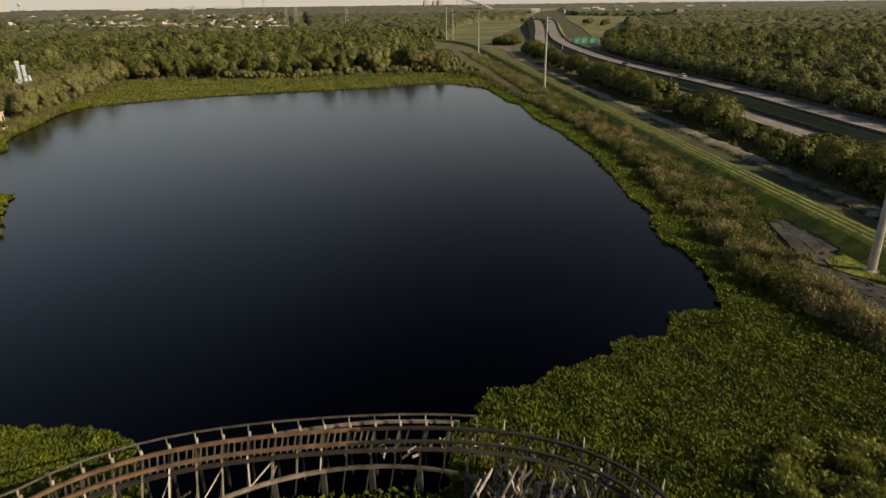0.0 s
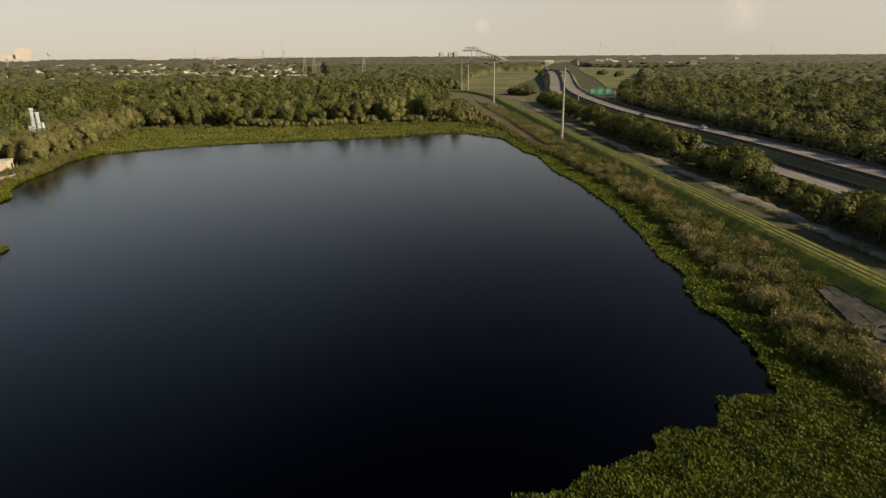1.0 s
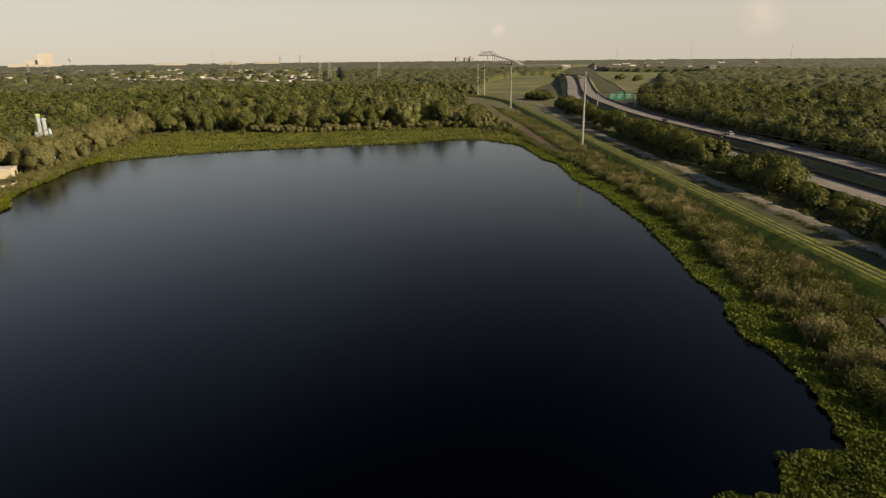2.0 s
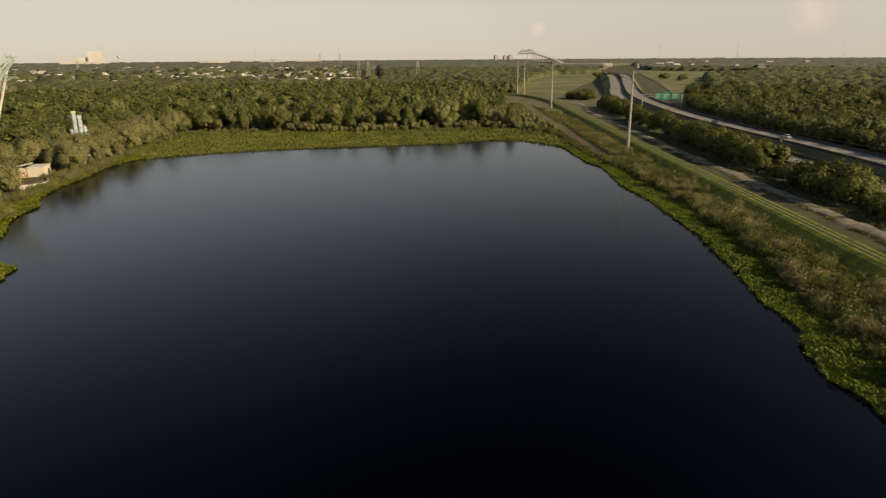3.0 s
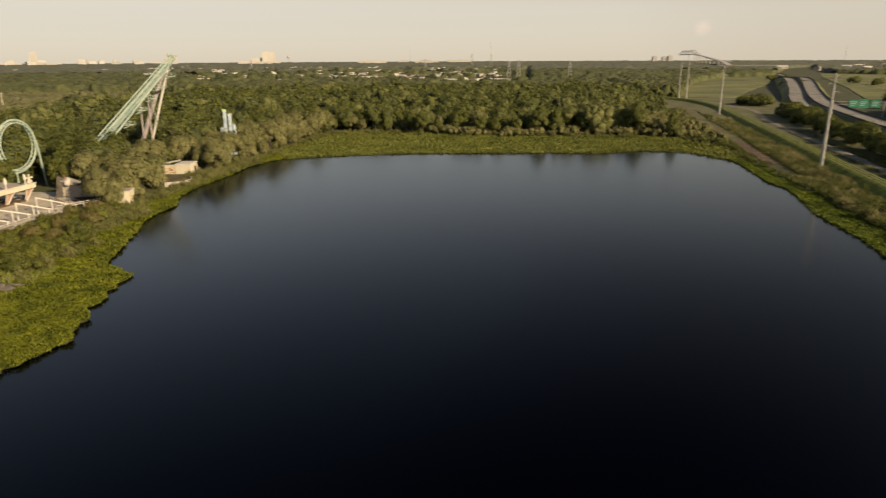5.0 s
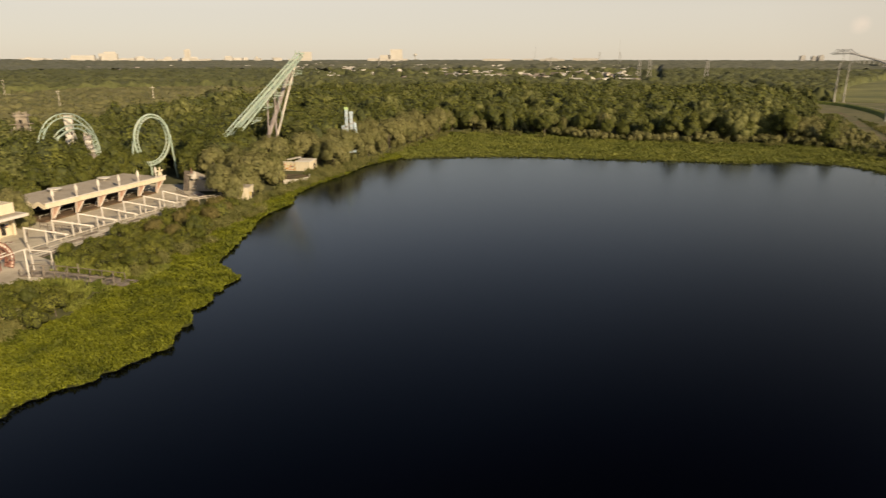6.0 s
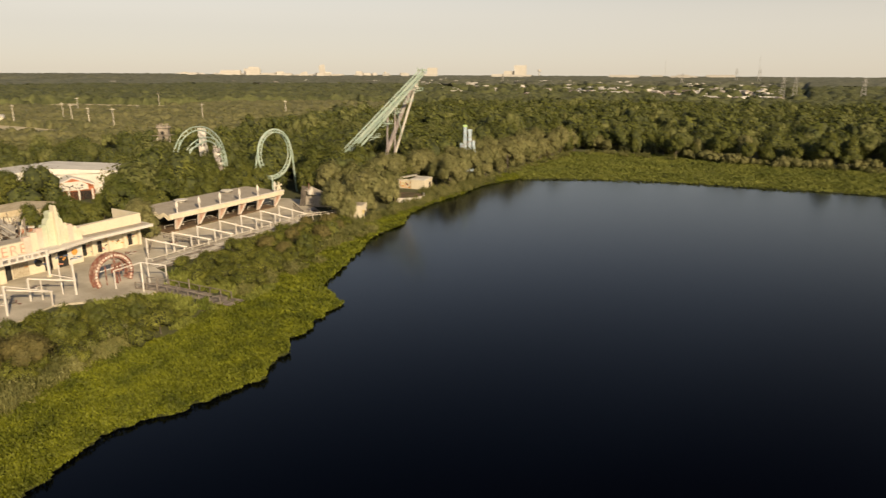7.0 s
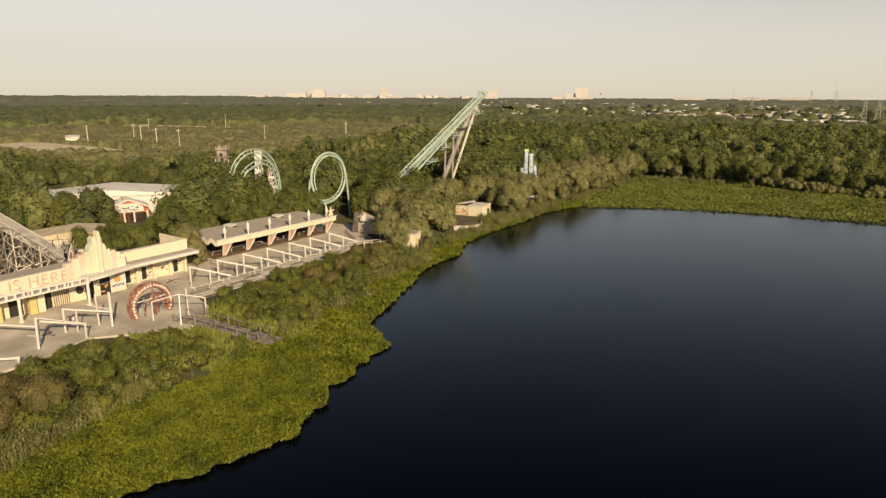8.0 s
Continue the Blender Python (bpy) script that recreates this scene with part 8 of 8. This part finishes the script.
def far_house(i):
    w, d, h = ((15, 11, 5.4), (19, 12, 5.0), (13, 11, 7.8), (26, 13, 5.6))[i]
    t = gable_house("house", (0, 0, -500), (w, d, h), (2.4, 2.8, 2.2, 2.0)[i], 0, HOUSE_WALL, HOUSE_ROOF if i in (0, 2) else WHITE_ROOF, ("single-storey suburban house with a brown roof", "low ranch house with a pale roof", "two-storey pale house among trees", "long pale building with a white roof")[i], "house")
    for k in range(3):
        part("window", Shape().box((-w * 0.3 + w * 0.3 * k, -d / 2 - 0.02, h * 0.5), (1.6, 0.08, 1.3)), GLASS, t)
    tagged(t, "", "", "suburban houses")
    return t


protos = [far_house(i) for i in range(4)]
rng = np.random.default_rng(8)
plots = []
for k in range(2600):
    x, y = rng.uniform(-1500, -20), 960 + 1500 * rng.random()
    if k < 420:
        y = rng.uniform(930, 1420)
        x = -y * rng.uniform(0.05, 0.34)
    if -0.64 < x / y < -0.02 and len(plots) < 560 and wobble(np.array(x), np.array(y), 60) > -0.1:
        plots.append((math.hypot(x, y), x, y))
plots.sort()
far_walls = []
for k, (_, x, y) in enumerate(plots):
    i, size, turn = int(rng.choice([0, 1, 1, 2, 3], p=[0.24, 0.22, 0.2, 0.2, 0.14])), rng.uniform(0.6, 0.95), rng.uniform(0, 180)
    if k < 190:
        copy_thing(protos[i], pose(x, y, 0.9, 0, 0, turn) @ Matrix.Scale(size, 4))
    else:
        far_walls.append((x, y, radians(turn), size))
many, tops = Shape(), Shape()
for x, y, turn, size in far_walls:
    many.box((x, y, 0.9 + 2.6 * size), (16 * size, 11 * size, 5.2 * size), turn)
    tops.box((x, y, 0.9 + 6.2 * size), (17 * size, 12 * size, 2.0 * size), turn, 0.45)
stuff("far_house_walls", many.mesh("far_house_walls", HOUSE_WALL), "pale walls of far suburban houses among trees", "houses")
stuff("far_house_roofs", tops.mesh("far_house_roofs", WHITE_ROOF), "pale roofs of far suburban houses among trees", "houses")
for k in range(40):
    a = rng.uniform(0.35, 1.0)
    r = rng.uniform(1500, 3600)
    copy_thing(protos[int(rng.integers(4))], pose(-r * math.sin(a), 60 + r * math.cos(a), 4.0, 0, 0, rng.uniform(0, 180)) @ Matrix.Scale(0.75, 4))
for k in range(14):
    a = rng.uniform(0.32, 0.62)
    r = rng.uniform(1300, 3000)
    copy_thing(protos[int(rng.integers(4))], pose(r * math.sin(a), 60 + r * math.cos(a), 6.0, 0, 0, rng.uniform(0, 180)))
for p in protos:
    drop_thing(p)


def far_building(x, y, w, d, h, mat, label, setback=0.0, turn=0.0, name="office_building", windows=True):
    t = thing(name, (x, y, 2.0), label, "building", "skyline buildings", turn)
    part("wall", Shape().box((0, 0, h / 2), (w, d, h)), mat, t)
    part("roof", Shape().box((0, 0, h + 0.6), (w * 0.96, d * 0.96, 1.2)), FAR_SHADE, t)
    if setback:
        part("penthouse", Shape().box((w * 0.1, 0, h + setback / 2), (w * 0.6, d * 0.6, setback)), mat, t)
    if windows:
        for k in range(int(h // 9)):
            part("window_band", Shape().box((0, -d / 2 - 0.3, 7 + 9 * k), (w * 0.86, 0.6, 2.6)), FAR_SHADE, t)
    return t


# bearings to the far landmarks, at a distance that fits the horizon
far_building(-1830, 4330, 84, 60, 76, FAR_WALL, "huge windowless cream assembly hall on the horizon", 0, 22, "assembly_hall", False)
far_building(-1905, 4315, 76, 50, 38, FAR_WALL, "low cream annex of the assembly hall", 0, 22, "assembly_annex", False)
far_building(-2370, 4040, 70, 40, 58, FAR_WALL, "plain pale windowless block on the horizon", 0, 30, "pale_block", False)
tank = thing("water_tank", (-1690, 4330, 2), "white water tower beside the assembly hall", "water tower")
part("stem", Shape().tube([(0, 0, 0), (0, 0, 34)], 3.2, 12), FAR_WALL, tank)
part("bowl", Shape().tube([(0, 0, 32), (0, 0, 36), (0, 0, 42), (0, 0, 48), (0, 0, 51)], [3, 9, 11, 8, 1], 16), FAR_WALL, tank)
for k in range(58):
    b = math.radians(rng.uniform(33, 52))
    r = rng.uniform(3900, 4500)
    far_building(-20 - r * math.sin(b), 75 + r * math.cos(b), rng.uniform(14, 58), rng.uniform(20, 40), rng.uniform(10, 23) + (13 if k % 7 == 0 else 0), FAR_WALL, "pale city building on the skyline", rng.choice([0, 5]), rng.uniform(20, 60))
far_building(-20 - 4100 * math.sin(0.70), 75 + 4100 * math.cos(0.70), 34, 34, 66, FAR_WALL, "tall pale city tower on the skyline", 6, 40)
far_building(-20 - 4000 * math.sin(0.80), 75 + 4000 * math.cos(0.80), 90, 50, 46, FAR_WALL, "broad cream hospital block on the skyline", 10, 40)
far_building(-20 - 4000 * math.sin(0.83), 75 + 4000 * math.cos(0.83), 110, 50, 36, FAR_WALL, "broad cream hospital block on the skyline", 0, 40)
for k in range(14):
    b = math.radians(rng.uniform(2, 34))
    r = rng.uniform(3600, 4500)
    far_building(-20 - r * math.sin(b), 75 + r * math.cos(b), rng.uniform(60, 190), 40, rng.uniform(12, 20), FAR_WALL, "long pale industrial shed near the horizon", 0, math.degrees(b), "industrial_shed", False)
for k in range(7):
    b = math.radians(rng.uniform(14, 34))
    r = rng.uniform(3600, 4500)
    far_building(r * math.sin(b), 75 + r * math.cos(b), rng.uniform(40, 100), 40, rng.uniform(8, 12), FAR_WALL, "long pale industrial shed near the horizon", 0, -math.degrees(b), "industrial_shed", False)
for b, h in ((9.0, 33), (9.75, 30), (10.2, 35)):
    far_building(4400 * math.sin(math.radians(b)), 75 + 4300 * math.cos(math.radians(b)), 26, 24, h, FAR_SHADE, "hazy grey city block beside the bridge", 5, 10)
for x, y, h in ((2080, 3880, 120), (2480, 3500, 95), (-850, 4300, 110), (-330, 4350, 130), (1650, 4000, 90)):
    m = thing("radio_mast", (x, y, 1), "thin radio mast on the horizon", "mast", "radio masts")
    part("mast", Shape().tube([(0, 0, 0), (0, 0, h)], [0.9, 0.4], 6), FAR_SHADE, m)
